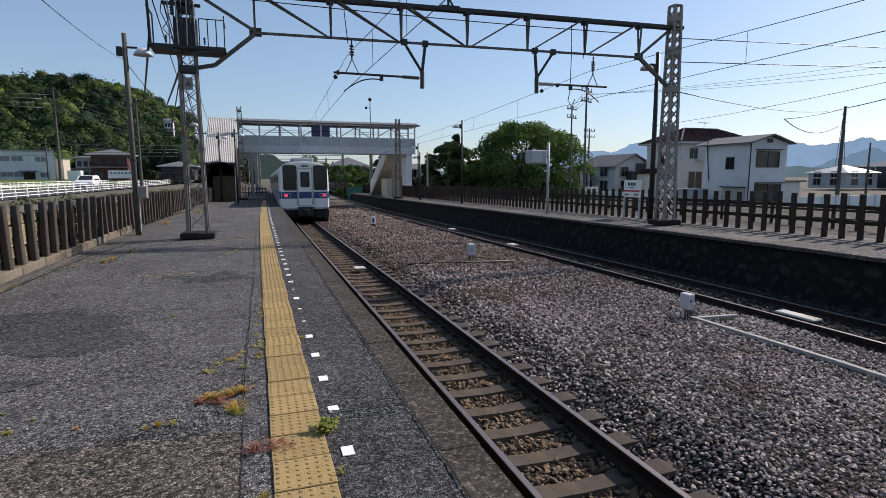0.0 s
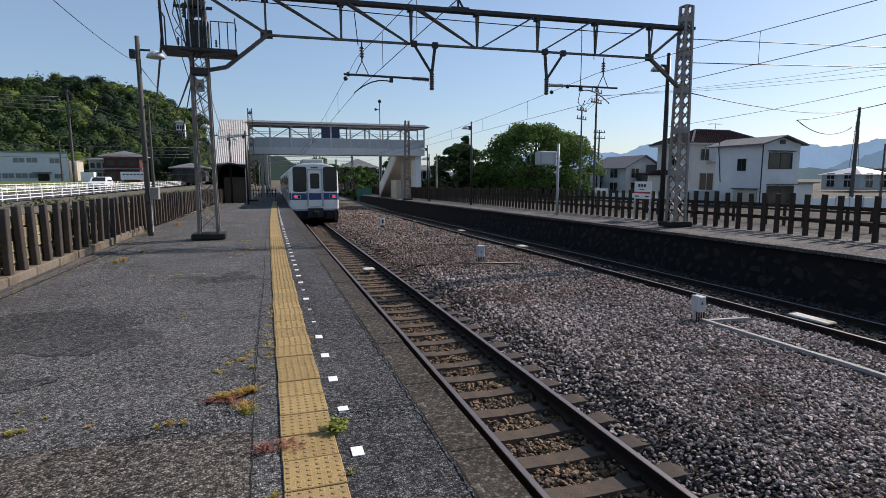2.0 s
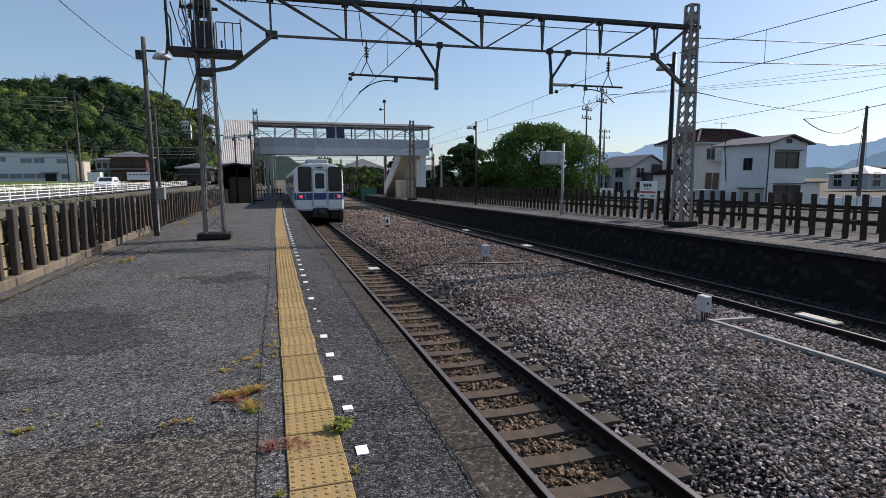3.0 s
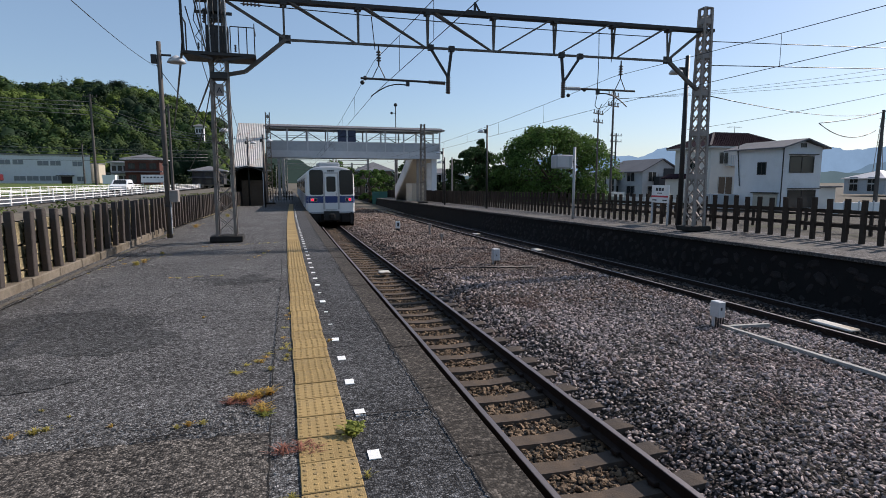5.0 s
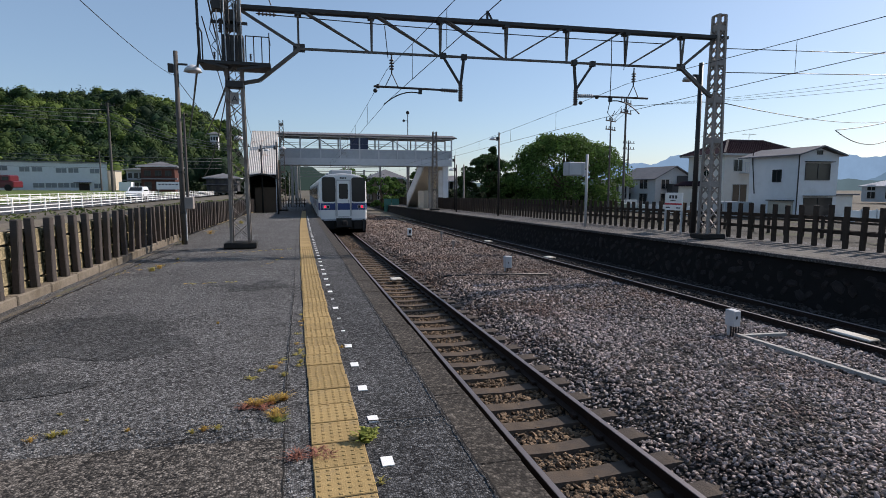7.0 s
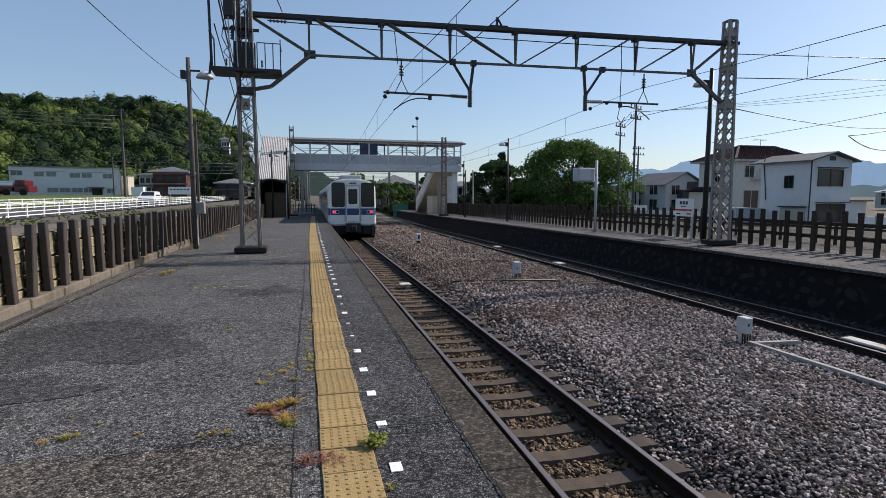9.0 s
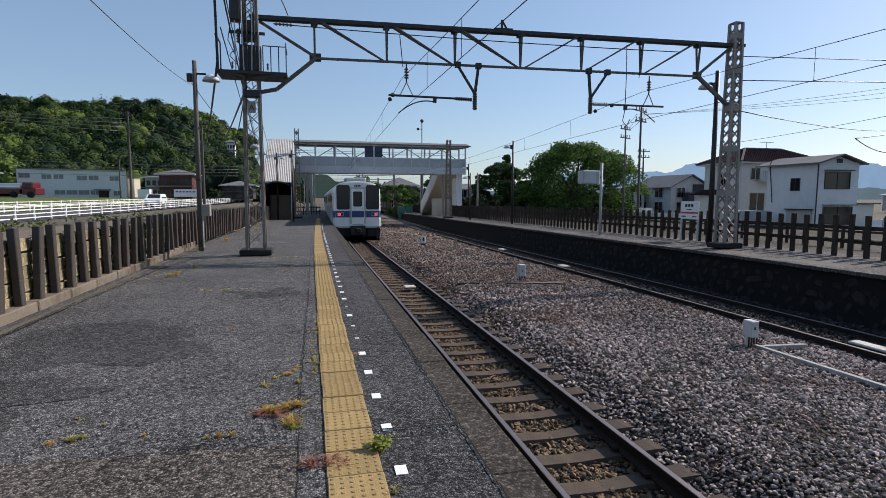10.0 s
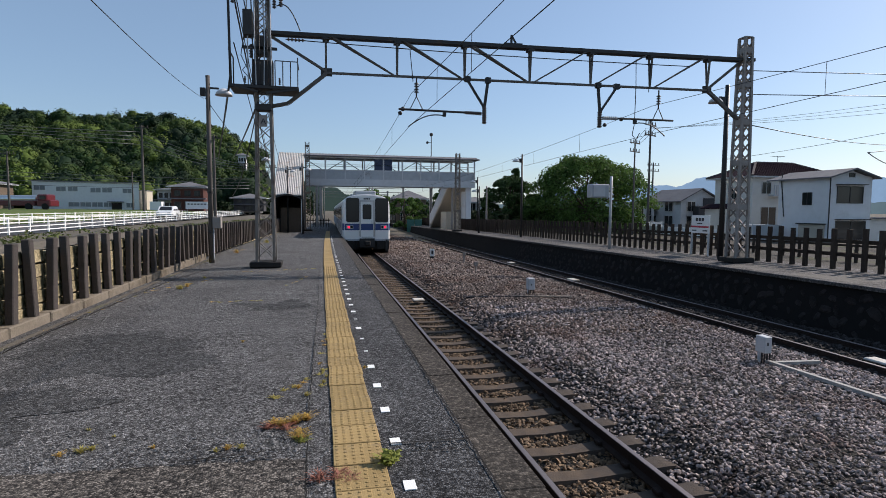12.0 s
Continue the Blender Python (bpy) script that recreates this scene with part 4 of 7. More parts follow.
def timber_fence(parent, x, y0, n, step, h, z0=0.0):
    bm = B(); box(bm, -0.05, -0.05, -0.05, 0.05, 0.05, h, 0.008)
    me = mesh_of("post", bm, M_WOOD_DARK)
    for i in range(n):
        rg = random.Random(i + int(x))
        o = new("post", me); o.parent = parent
        o.location = P(x, y0 + i * step, z0 + rg.uniform(-0.03, 0.02))
        o.rotation_euler = (rg.uniform(-0.02, 0.02), rg.uniform(-0.02, 0.02), rg.uniform(-0.1, 0.1))
    for z in (0.34, 0.68):
        bm = B()
        ys = [y0 - 0.3 + i * 4 for i in range(int(n * step / 4) + 1)]
        strip(bm, lambda y: [off(y) + x + q for q in (0.05, 0.05, 0.10, 0.10, 0.05)], lambda i, y: dip(y) + z0 + z + (0, 0.09, 0.09, 0, 0)[i] * h, ys)
        part("rail_bar", bm, M_WOOD_DARK, parent)


timber_fence(fence2, 12.95, -3.6, 193, 0.42, 1.05)
fence3 = thing("timber_fence", "low dark fence across the yard behind the platform", "fence", "fences by the opposite platform")
timber_fence(fence3, 21.0, -3.0, 76, 0.9, 0.95, -0.55)

bm = B()
strip(bm, lambda y: [off(y) + x for x in (13.6, 16, 21, 30, 60)], lambda i, y: (dip(y) - 0.12, -0.45, -0.6, -0.9, -1.1)[i], [-8 + 4 * i for i in range(40)])
tagged(part("yard", bm, M_YARD), "dry bare yard behind the opposite platform", "yard", kind="structure")

sign = thing("station_sign", "white station name board with a red stripe on two legs", "sign")
sign.location = P(12.70, 16.35)
bm = B(); box(bm, -0.03, -0.44, 0.76, 0.03, 0.44, 1.37, 0.01); part("board", bm, M_WHITEPAINT, sign)
for y in (-0.42, 0.42):
    bm = B(); box(bm, -0.025, y - 0.025, -0.05, 0.025, y + 0.025, 0.76); part("leg", bm, M_PALEPAINT, sign)
bm = B(); box(bm, -0.036, -0.44, 0.95, -0.031, 0.44, 1.01); part("stripe", bm, M_REDSTRIPE, sign, "red stripe")
for y0, y1, z0, z1 in ((-0.2, -0.09, 1.17, 1.28), (-0.05, 0.06, 1.17, 1.28), (0.1, 0.21, 1.17, 1.28), (-0.12, 0.14, 1.08, 1.11), (-0.38, -0.16, 0.83, 0.87), (0.16, 0.38, 0.83, 0.87)):
    bm = B(); box(bm, -0.036, y0, z0, -0.031, y1, z1); part("lettering_bar", bm, M_INK, sign)

# ---- train standing at the platform ----
TY, TX, TD = 33.0, 2.82, dip(33.0)
train = thing("commuter_train", "white commuter train with a blue waist band and red tail lamps", "train")
CAR = 20.0


def tpoint(x, s, z):
    """x across the train, s along it from its rear end, z over the platform level there."""
    y = TY + s
    return Vector((TX + x + off(y) - off(TY), y, z + TD - dip(TY) + (dip(y) - dip(TY)) * 0.4))


PROF = [(-1.40, -0.38), (-1.41, 0.16), (-1.41, 0.57), (-1.40, 1.55), (-1.37, 1.85), (-1.25, 2.06), (-1.0, 2.20), (-0.6, 2.29), (0, 2.33)]
PROF = PROF + [(-x, z) for x, z in PROF[-2::-1]]
for c in range(3):
    s0 = c * (CAR + 0.5)
    bm = B()
    prev = None
    ends = []
    SS = [0, 0.06, 0.22] + [0.22 + (CAR - 0.22) * k / 8 for k in range(1, 9)] if c == 0 else [CAR * k / 8 for k in range(9)]
    for si, s in enumerate(SS):
        inset = (0.09, 0.03, 0.0)[si] if c == 0 and si < 3 else 0.0
        row = [bm.verts.new(tpoint(x * (1 - inset / 1.4), s0 + s, z - (inset if z > 1.8 else 0))) for x, z in PROF]
        if prev:
            for i in range(len(row) - 1):
                f = bm.faces.new((prev[i], prev[i + 1], row[i + 1], row[i]))
                f.material_index = 1 if i in (1, len(row) - 3) else (2 if 4 < i < len(row) - 6 else 0)
        else:
            ends.append(row)
        prev = row
    ends.append(prev)
    bm.faces.new(ends[0][::-1]); bm.faces.new(ends[1])
    car = part("car_body", bm, [M_TRAINWHITE, M_TRAINBLUE, M_GREYPAINT], train)
    bm = B()
    for a, b in ((0.8, 5.4), (6.5, 13.5), (14.6, 19.2)):
        p0, p1 = tpoint(-1.2, s0 + a, -1.0), tpoint(1.2, s0 + b, -0.4)
        box(bm, p0.x, p0.y, p0.z, p1.x, p1.y, p1.z)
    part("underframe", bm, M_UNDER, train)
    for k in range(4):
        sd = s0 + 1.9 + k * 4.75
        bm = B()
        p0 = tpoint(-1.43, sd, -0.3)
        box(bm, p0.x, p0.y, p0.z, p0.x + 0.03, p0.y + 1.3, p0.z + 1.95)
        dd = part("side_door", bm, M_GREYPAINT, train)
        bm = B(); box(bm, p0.x - 0.006, p0.y + 0.18, p0.z + 1.0, p0.x, p0.y + 1.12, p0.z + 1.75)
        part("door_pane", bm, M_GLASS_DARK, dd)
        for j in range(2):
            sw = sd + 1.55 + j * 1.45
            if sw + 1.2 < s0 + CAR:
                bm = B()
                q = tpoint(-1.43, sw, 0.72)
                box(bm, q.x, q.y, q.z, q.x + 0.03, q.y + 1.25, q.z + 0.85)
                part("side_window", bm, M_GLASS_DARK, train)
    for k in range(3):
        bm = B()
        q = tpoint(-0.55, s0 + 2.4 + k * 6.5, 2.26)
        box(bm, q.x, q.y, q.z, q.x + 1.3, q.y + 2.2, q.z + 0.36, 0.06)
        part("roof_cooler", bm, M_GREYPAINT, train)


def front(name, x0, x1, z0, z1, m, depth=0.02, out=0.0, parent=train, label="", bevel=0.0):
    bm = B()
    y = TY + 0.0 - out
    box(bm, TX + x0, y - depth, z0, TX + x1, y + 0.05, z1, bevel)
    return part(name, bm, m, parent, label)


def rounded(name, x0, x1, z0, z1, r, m, depth, parent):
    """A pane with rounded corners, standing proud of the train's end by its depth."""
    bm = B()
    pts = []
    for cx, cz, a0 in ((x1 - r, z1 - r, 0), (x0 + r, z1 - r, 90), (x0 + r, z0 + r, 180), (x1 - r, z0 + r, 270)):
        for k in range(5):
            a = radians(a0 + 22.5 * k)
            pts.append((TX + cx + r * math.cos(a), cz + r * math.sin(a)))
    fr_ = [bm.verts.new((x, TY - depth, z)) for x, z in pts]
    bk = [bm.verts.new((x, TY + 0.02, z)) for x, z in pts]
    bm.faces.new(fr_)
    for i in range(len(pts)):
        bm.faces.new((fr_[i], bk[i], bk[(i + 1) % len(pts)], fr_[(i + 1) % len(pts)]))
    bmesh.ops.recalc_face_normals(bm, faces=bm.faces)
    return part(name, bm, m, parent)


front("waist_band", -1.30, 1.30, 0.17, 0.56, M_TRAINBLUE, 0.006)
for x0, x1 in ((-1.18, -0.46), (0.54, 1.28)):
    fr = rounded("cab_window_frame", x0 - 0.03, x1 + 0.03, 0.64, 2.09, 0.13, M_BLACK, 0.012, train)
    rounded("cab_window", x0 + 0.02, x1 - 0.02, 0.69, 2.04, 0.10, M_GLASS_DARK, 0.018, fr)
dr = front("end_door", -0.34, 0.40, -0.22, 1.90, M_TRAINWHITE, 0.03)
front("door_frame", -0.40, -0.34, -0.22, 1.95, M_ALU, 0.04, 0, dr)
front("door_frame", 0.40, 0.46, -0.22, 1.95, M_ALU, 0.04, 0, dr)
front("door_head", -0.40, 0.46, 1.88, 1.95, M_ALU, 0.042, 0, dr)
rounded("door_pane", -0.24, 0.29, 0.82, 1.71, 0.08, M_GLASS_DARK, 0.036, dr)
front("door_band", -0.33, 0.39, 0.17, 0.56, M_TRAINBLUE, 0.034, 0, dr)
front("handle", 0.30, 0.34, 0.6, 0.75, M_ALU, 0.05, 0, dr)
for sgn in (-1, 1):
    cx = 0.03 + sgn * 1.02
    hs = front("lamp_housing", cx - 0.2, cx + 0.2, 0.25, 0.46, M_ALU, 0.03, 0, bevel=0.01)
    a, b = (cx - 0.13, cx - 0.01) if sgn < 0 else (cx + 0.0, cx + 0.12)
    front("tail_lamp", a, b, 0.29, 0.42, M_RED_LAMP, 0.036, 0, hs, "glowing red tail lamp")
    c, d = (cx + 0.03, cx + 0.17) if sgn < 0 else (cx - 0.17, cx - 0.05)
    front("head_lamp", c, d, 0.28, 0.43, M_GLASS_DARK, 0.036, 0, hs)
    front("handrail", 0.03 + sgn * 0.47 - 0.012, 0.03 + sgn * 0.47 + 0.012, -0.2, 1.2, M_ALU, 0.06)
for k in range(4):
    front("number_bar", -0.17 + 0.1 * k, -0.10 + 0.1 * k, 2.0, 2.09, M_INK, 0.045)
front("skirt", -1.33, 1.33, -0.46, -0.36, M_GREYPAINT, 0.01)
front("coupler_pocket", -0.42, 0.46, -0.85, -0.32, M_BLACK, 0.2)
front("coupler", -0.14, 0.18, -0.72, -0.45, M_UNDER, 0.6, bevel=0.04)
for sgn in (-1, 1):
    front("buffer_beam", 0.02 + sgn * 0.88 - 0.46, 0.02 + sgn * 0.88 + 0.46, -0.98, -0.46, M_UNDER, -0.06)
    front("step_iron", sgn * 1.2 - 0.06, sgn * 1.2 + 0.06, -1.1, -0.4, M_BLACK, 0.05)
    front("hose", sgn * 0.62 - 0.03, sgn * 0.62 + 0.03, -0.95, -0.5, M_RUBBER, 0.12)
front("cow_catcher", -1.3, 1.32, -1.2, -0.98, M_BLACK, -0.05)
front("jumper_arch", -0.3, 0.36, -0.28, 0.1, M_ALU, 0.018)
for sgn in (-1, 1):
    for yy in (TY + 1.2, TY + 3.3):
        bm = B()
        rod(bm, ((TX + sgn * 0.566 - 0.06, yy, -0.83), (TX + sgn * 0.566 + 0.06, yy, -0.83)), 0.42, 20)
        part("wheel", bm, M_UNDER, train)
# ---- footbridge over the tracks ----
bridge = thing("footbridge", "grey steel footbridge with open windows and a corrugated roof", "footbridge")
BY, BX0, BX1 = 50.0, -1.08, 14.45
Z0 = 3.50


def bbox(name, x0, y0, z0, x1, y1, z1, m, bevel=0.0, parent=bridge, label=""):
    bm = B()
    box(bm, x0, y0, z0, x1, y1, z1, bevel)
    return part(name, bm, m, parent, label)


bbox("deck", BX0, BY, Z0 + 0.1, BX1, BY + 2.3, Z0 + 0.3, M_GREYPAINT)
for k, y in enumerate((BY - 0.05, BY + 2.25)):
    bbox("girder", BX0, y, Z0, BX1, y + 0.12, Z0 + 0.58, M_PALEPAINT)
    bbox("girder_flange", BX0, y - 0.06, Z0 - 0.03, BX1, y + 0.18, Z0 + 0.02, M_PALEPAINT)
    bbox("parapet_panel", BX0, y + 0.03, Z0 + 0.58, BX1, y + 0.08, Z0 + 1.36, M_GREYPAINT)
    bbox("sill_rail", BX0, y, Z0 + 1.34, BX1, y + 0.11, Z0 + 1.42, M_PALEPAINT)
    bbox("mid_rail", BX0, y + 0.03, Z0 + 1.85, BX1, y + 0.07, Z0 + 1.89, M_PALEPAINT)
    bbox("head_beam", BX0, y, Z0 + 2.42, BX1, y + 0.11, Z0 + 2.56, M_PALEPAINT)
    n = 9
    for i in range(n + 1):
        x = BX0 + (BX1 - BX0 - 0.1) * i / n
        bbox("bridge_post", x, y - 0.03, Z0 + 0.56, x + 0.11, y + 0.12, Z0 + 2.44, M_PALEPAINT)
        if i < n and k:
            bm = B()
            a, b = (Z0 + 1.42, Z0 + 2.42) if i % 2 else (Z0 + 2.42, Z0 + 1.42)
            bar(bm, (x + 0.1, y + 0.2, a), (x + (BX1 - BX0) / n, y + 0.2, b), 0.06)
            part("cross_brace", bm, M_STEEL_DARK, bridge)
bbox("dark_screen", 5.0, BY - 0.02, Z0 + 1.42, 6.6, BY + 0.05, Z0 + 2.42, M_NAVY)
bbox("dark_screen", 5.75, BY - 0.035, Z0 + 1.42, 5.82, BY - 0.02, Z0 + 2.42, M_GREYPAINT)
bm = B()
prev = None
for i in range(121):
    x = BX0 - 0.15 + (BX1 - BX0 + 0.55) * i / 120
    row = [bm.verts.new((x, y, z + 0.025 * (i % 2))) for y, z in ((BY - 0.35, Z0 + 2.6), (BY + 1.15, Z0 + 2.9), (BY + 2.65, Z0 + 2.6), (BY + 2.65, Z0 + 2.54), (BY - 0.35, Z0 + 2.54))]
    if prev:
        for a in range(5):
            bm.faces.new((prev[a], row[a], row[(a + 1) % 5], prev[(a + 1) % 5]))
    prev = row
part("bridge_roof", bm, M_GREY_ROOF, bridge, "weathered corrugated roof")
# east stair, falling away from the platform end
bm = B()
v = [bm.verts.new(p) for p in ((12.2, BY + 1.0, Z0 + 0.1), (14.45, BY + 1.0, Z0 + 0.1), (14.45, BY + 10, -0.6), (12.2, BY + 10, -0.6), (12.2, BY + 1.0, Z0 + 0.45), (14.45, BY + 1.0, Z0 + 0.45), (14.45, BY + 10, -0.25), (12.2, BY + 10, -0.25))]
for f in ((0, 1, 2, 3), (7, 6, 5, 4), (0, 4, 5, 1), (1, 5, 6, 2), (2, 6, 7, 3), (3, 7, 4, 0)):
    bm.faces.new([v[i] for i in f])
part("stair_flight", bm, M_BEIGE, bridge, "beige underside of the stair flight")
for x in (12.2, 14.45):
    bm = B()
    v = [bm.verts.new((x + d, y, z)) for d in (-0.05, 0.05) for y, z in ((BY + 1, Z0 + 0.3), (BY + 10, -0.4), (BY + 10, 0.8), (BY + 1, Z0 + 1.5))]
    for f in ((0, 1, 2, 3), (7, 6, 5, 4), (0, 4, 5, 1), (1, 5, 6, 2), (2, 6, 7, 3), (3, 7, 4, 0)):
        bm.faces.new([v[i] for i in f])
    part("stair_side", bm, M_PALEPAINT, bridge)
for x, y in ((13.7, BY + 0.3), (13.7, BY + 1.9), (12.3, BY + 0.3)):
    bbox("bridge_pier", x, y, -0.8, x + (0.5 if x > 13 else 0.16), y + 0.3, Z0 + 0.05, M_WHITEWALL if x > 13 else M_STEEL_OLD)
bbox("bridge_pier", -1.35, BY + 0.2, -0.8, -1.05, BY + 0.5, Z0 + 0.05, M_STEEL_OLD)
bbox("stair_store", 12.3, BY + 2.5, -0.8, 13.6, BY + 5.0, 1.2, M_BEIGE)

# west stair house with a sloping corrugated roof
stair = thing("stair_house", "covered stair with a pale corrugated roof and dark boarded walls", "stair house")
SX0, SX1, SY0, SY1 = -3.28, -1.12, 43.0, 50.2
bm = B()
prev = None
for i in range(33):
    x = SX0 + (SX1 - SX0) * i / 32
    row = [bm.verts.new((x, y, z + 0.035 * (i % 2))) for y, z in ((SY0 - 0.2, 2.46), (SY1, 6.3), (SY1, 6.22), (SY0 - 0.2, 2.39))]
    if prev:
        for a in range(4):
            bm.faces.new((prev[a], row[a], row[(a + 1) % 4], prev[(a + 1) % 4]))
    prev = row
part("stair_roof", bm, M_CORR, stair, "pale rust-streaked corrugated roof")
for x in (SX0 + 0.05, SX1 - 0.08):
    bm = B()
    v = [bm.verts.new((x + d, y, z)) for d in (-0.03, 0.03) for y, z in ((SY0, -0.6), (SY1, -0.7), (SY1, 6.2), (SY0, 2.38))]
    for f in ((0, 1, 2, 3), (7, 6, 5, 4), (0, 4, 5, 1), (1, 5, 6, 2), (2, 6, 7, 3), (3, 7, 4, 0)):
        bm.faces.new([v[i] for i in f])
    part("stair_wall", bm, M_BROWNWALL, stair)
bm = B()
arch = [(SX0 - 0.1 + (SX1 - SX0 + 0.2) * i / 10, 2.12 + 0.38 * math.sin(math.pi * i / 10)) for i in range(11)]
prev = None
for x, z in arch:
    row = [bm.verts.new((x, y, q)) for y, q in ((SY0 - 1.4, z), (SY0, z), (SY0, z - 0.1), (SY0 - 1.4, z - 0.1))]
    if prev:
        for a in range(4):
            bm.faces.new((prev[a], row[a], row[(a + 1) % 4], prev[(a + 1) % 4]))
    prev = row
part("entrance_canopy", bm, M_BLACK, stair, "dark arched entrance canopy")
for i in range(14):
    z = -0.4 + i * 0.22
    bm = B(); box(bm, SX0 + 0.1, SY0 + 0.6 + i * 0.36, z, SX1 - 0.1, SY0 + 1.0 + i * 0.36, z + 0.22); part("step", bm, M_COPING, stair)
for x in (SX0, SX1 - 0.1):
    bm = B(); box(bm, x, SY0 - 1.35, -0.6, x + 0.09, SY0 - 1.25, 2.15); part("canopy_post", bm, M_PALEPAINT, stair)
bm = B(); box(bm, SX0 + 0.5, SY0 + 0.45, -0.6, SX1 - 0.15, SY0 + 0.52, 1.5); part("boarded_front", bm, M_BROWNWALL, stair)
bm = B(); box(bm, SX0 - 0.12, SY0 - 1.2, -0.6, SX0 - 0.06, SY0, 1.9); part("side_screen", bm, M_BEIGE, stair)

# ---- line-side boxes, plates and cables ----
def line_box(x, y, label, h=0.3, w=0.2):
    o = thing("trackside_box", label, "trackside box", "boxes between the tracks")
    o.location = P(x, y, -1.04)
    bm = B(); box(bm, -w / 2, -0.1, 0.22, w / 2, 0.1, 0.22 + h, 0.012); part("housing", bm, M_PALEPAINT, o, "pale grey housing")
    for dx in (-0.07, -0.02, 0.03, 0.08):
        bm = B(); rod(bm, ((dx, -0.05, -0.06), (dx, -0.05, 0.23)), 0.014, 6); part("cable_leg", bm, M_BLACK, o)
    bm = B(); box(bm, -w / 2 + 0.02, 0.0, -0.06, -w / 2 + 0.05, 0.06, 0.23); part("stand", bm, M_PALEPAINT, o)
    bm = B(); box(bm, -0.03, -0.106, 0.35, 0.0, -0.101, 0.4); part("mark", bm, M_INK, o)
    return o


line_box(6.98, 7.35, "pale grey trackside box on black cable legs", 0.27, 0.145)
line_box(5.95, 14.9, "small pale trackside box by a ground rod", 0.34, 0.2)
for x, y, h in ((5.6, 28.2, 0.6), (6.06, 21.2, 0.5), (6.69, 25.6, 0.6)):
    o = thing("marker_post", "short trackside marker post in the ballast", "marker", "markers between the tracks")
    o.location = P(x, y, -1.03)
    bm = B(); box(bm, -0.1 if x < 6 else -0.03, -0.03, 0, 0.1 if x < 6 else 0.03, 0.03, 0.2 if x < 6 else h, 0.01); part("base", bm, M_BLACK if x < 6 else M_STEEL_OLD, o)
    bm = B(); box(bm, -0.12 if x < 6 else -0.07, -0.05, h - 0.38 if x < 6 else h - 0.16, 0.12 if x < 6 else 0.07, 0.05, h, 0.01); part("head", bm, M_WHITEPAINT if x < 6 else M_STEEL_OLD, o)
    if x < 6:
        bm = B(); box(bm, -0.05, -0.078, h - 0.28, 0.05, -0.072, h - 0.08); part("mark", bm, M_INK, o)
duct = thing("cable_trough", "white cable trough lying on the ballast", "cable trough")
for pts in (((7.04, 7.31), (7.14, 4.85), (7.05, 1.2)), ((7.08, 7.2), (7.86, 7.12))):
    for a, b in zip(pts, pts[1:]):
        bm = B(); bar(bm, (*a, -0.965), (*b, -0.965), 0.075, 0.05); part("trough_length", bm, M_TROUGH, duct)
for x, y, w, l in ((2.62, 14.9, 0.32, 0.34), (9.1, 6.95, 0.26, 0.75), (9.1, 18.6, 0.3, 0.5), (9.25, 26, 0.3, 0.5), (8.0, 8.5, 0.2, 0.12)):
    bm = B()
    box(bm, -w / 2, -l / 2, 0, w / 2, l / 2, 0.045, 0.018)
    o = tagged(part("transponder_plate", bm, M_PLATE), "worn white plate fixed between the rails", "plate", "plates on the tracks")
    o.location = P(x, y, -1.05 if y != 14.9 else -1.04)
wire("ground_rod", [(3.87, 14.2, -0.925), (5.25, 14.17, -0.935), (6.9, 14.05, -0.97)], 0.028, "dark steel rod lying across the ballast", "", M_STEEL_DARK)
# ---- trees and hills ----
def foliage(name, blobs, per, size, m, seed, kind="", label="", parent=None, flat=0.75):
    """Leaf clumps scattered over the skins of many small blobs: (x, y, z, rx, rz)."""
    rg = np.random.default_rng(seed)
    b = np.array(blobs, dtype=float)
    n = len(b) * per
    i = np.repeat(np.arange(len(b)), per)
    d = rg.normal(size=(n, 3))
    d /= np.linalg.norm(d, axis=1)[:, None]
    low = d[:, 2] < -0.25
    d[low, 2] *= -1
    r = rg.uniform(0.72, 1.08, n)[:, None]
    c = b[i, :3] + d * r * np.stack([b[i, 3], b[i, 3], b[i, 4]], 1)
    nrm = d + rg.normal(scale=flat, size=(n, 3))
    nrm /= np.linalg.norm(nrm, axis=1)[:, None]
    a = np.cross(nrm, rg.normal(size=(n, 3)))
    a /= np.linalg.norm(a, axis=1)[:, None]
    e = np.cross(nrm, a)
    s = (size * rg.uniform(0.5, 1.2, n))[:, None]
    v = np.stack([c + a * s, c + e * s * 0.6, c - a * s * 0.8 + nrm * s * 0.25, c - e * s * 0.6], 1).reshape(-1, 3)
    me = bpy.data.meshes.new(name)
    f = np.arange(4 * n).reshape(-1, 4)
    me.from_pydata(v.tolist(), [], f.tolist())
    me.materials.append(m)
    ob = new(name, me)
    if parent:
        ob.parent = parent
    if label:
        ob["label"] = label
    if kind:
        ob["kind"] = kind
    return ob


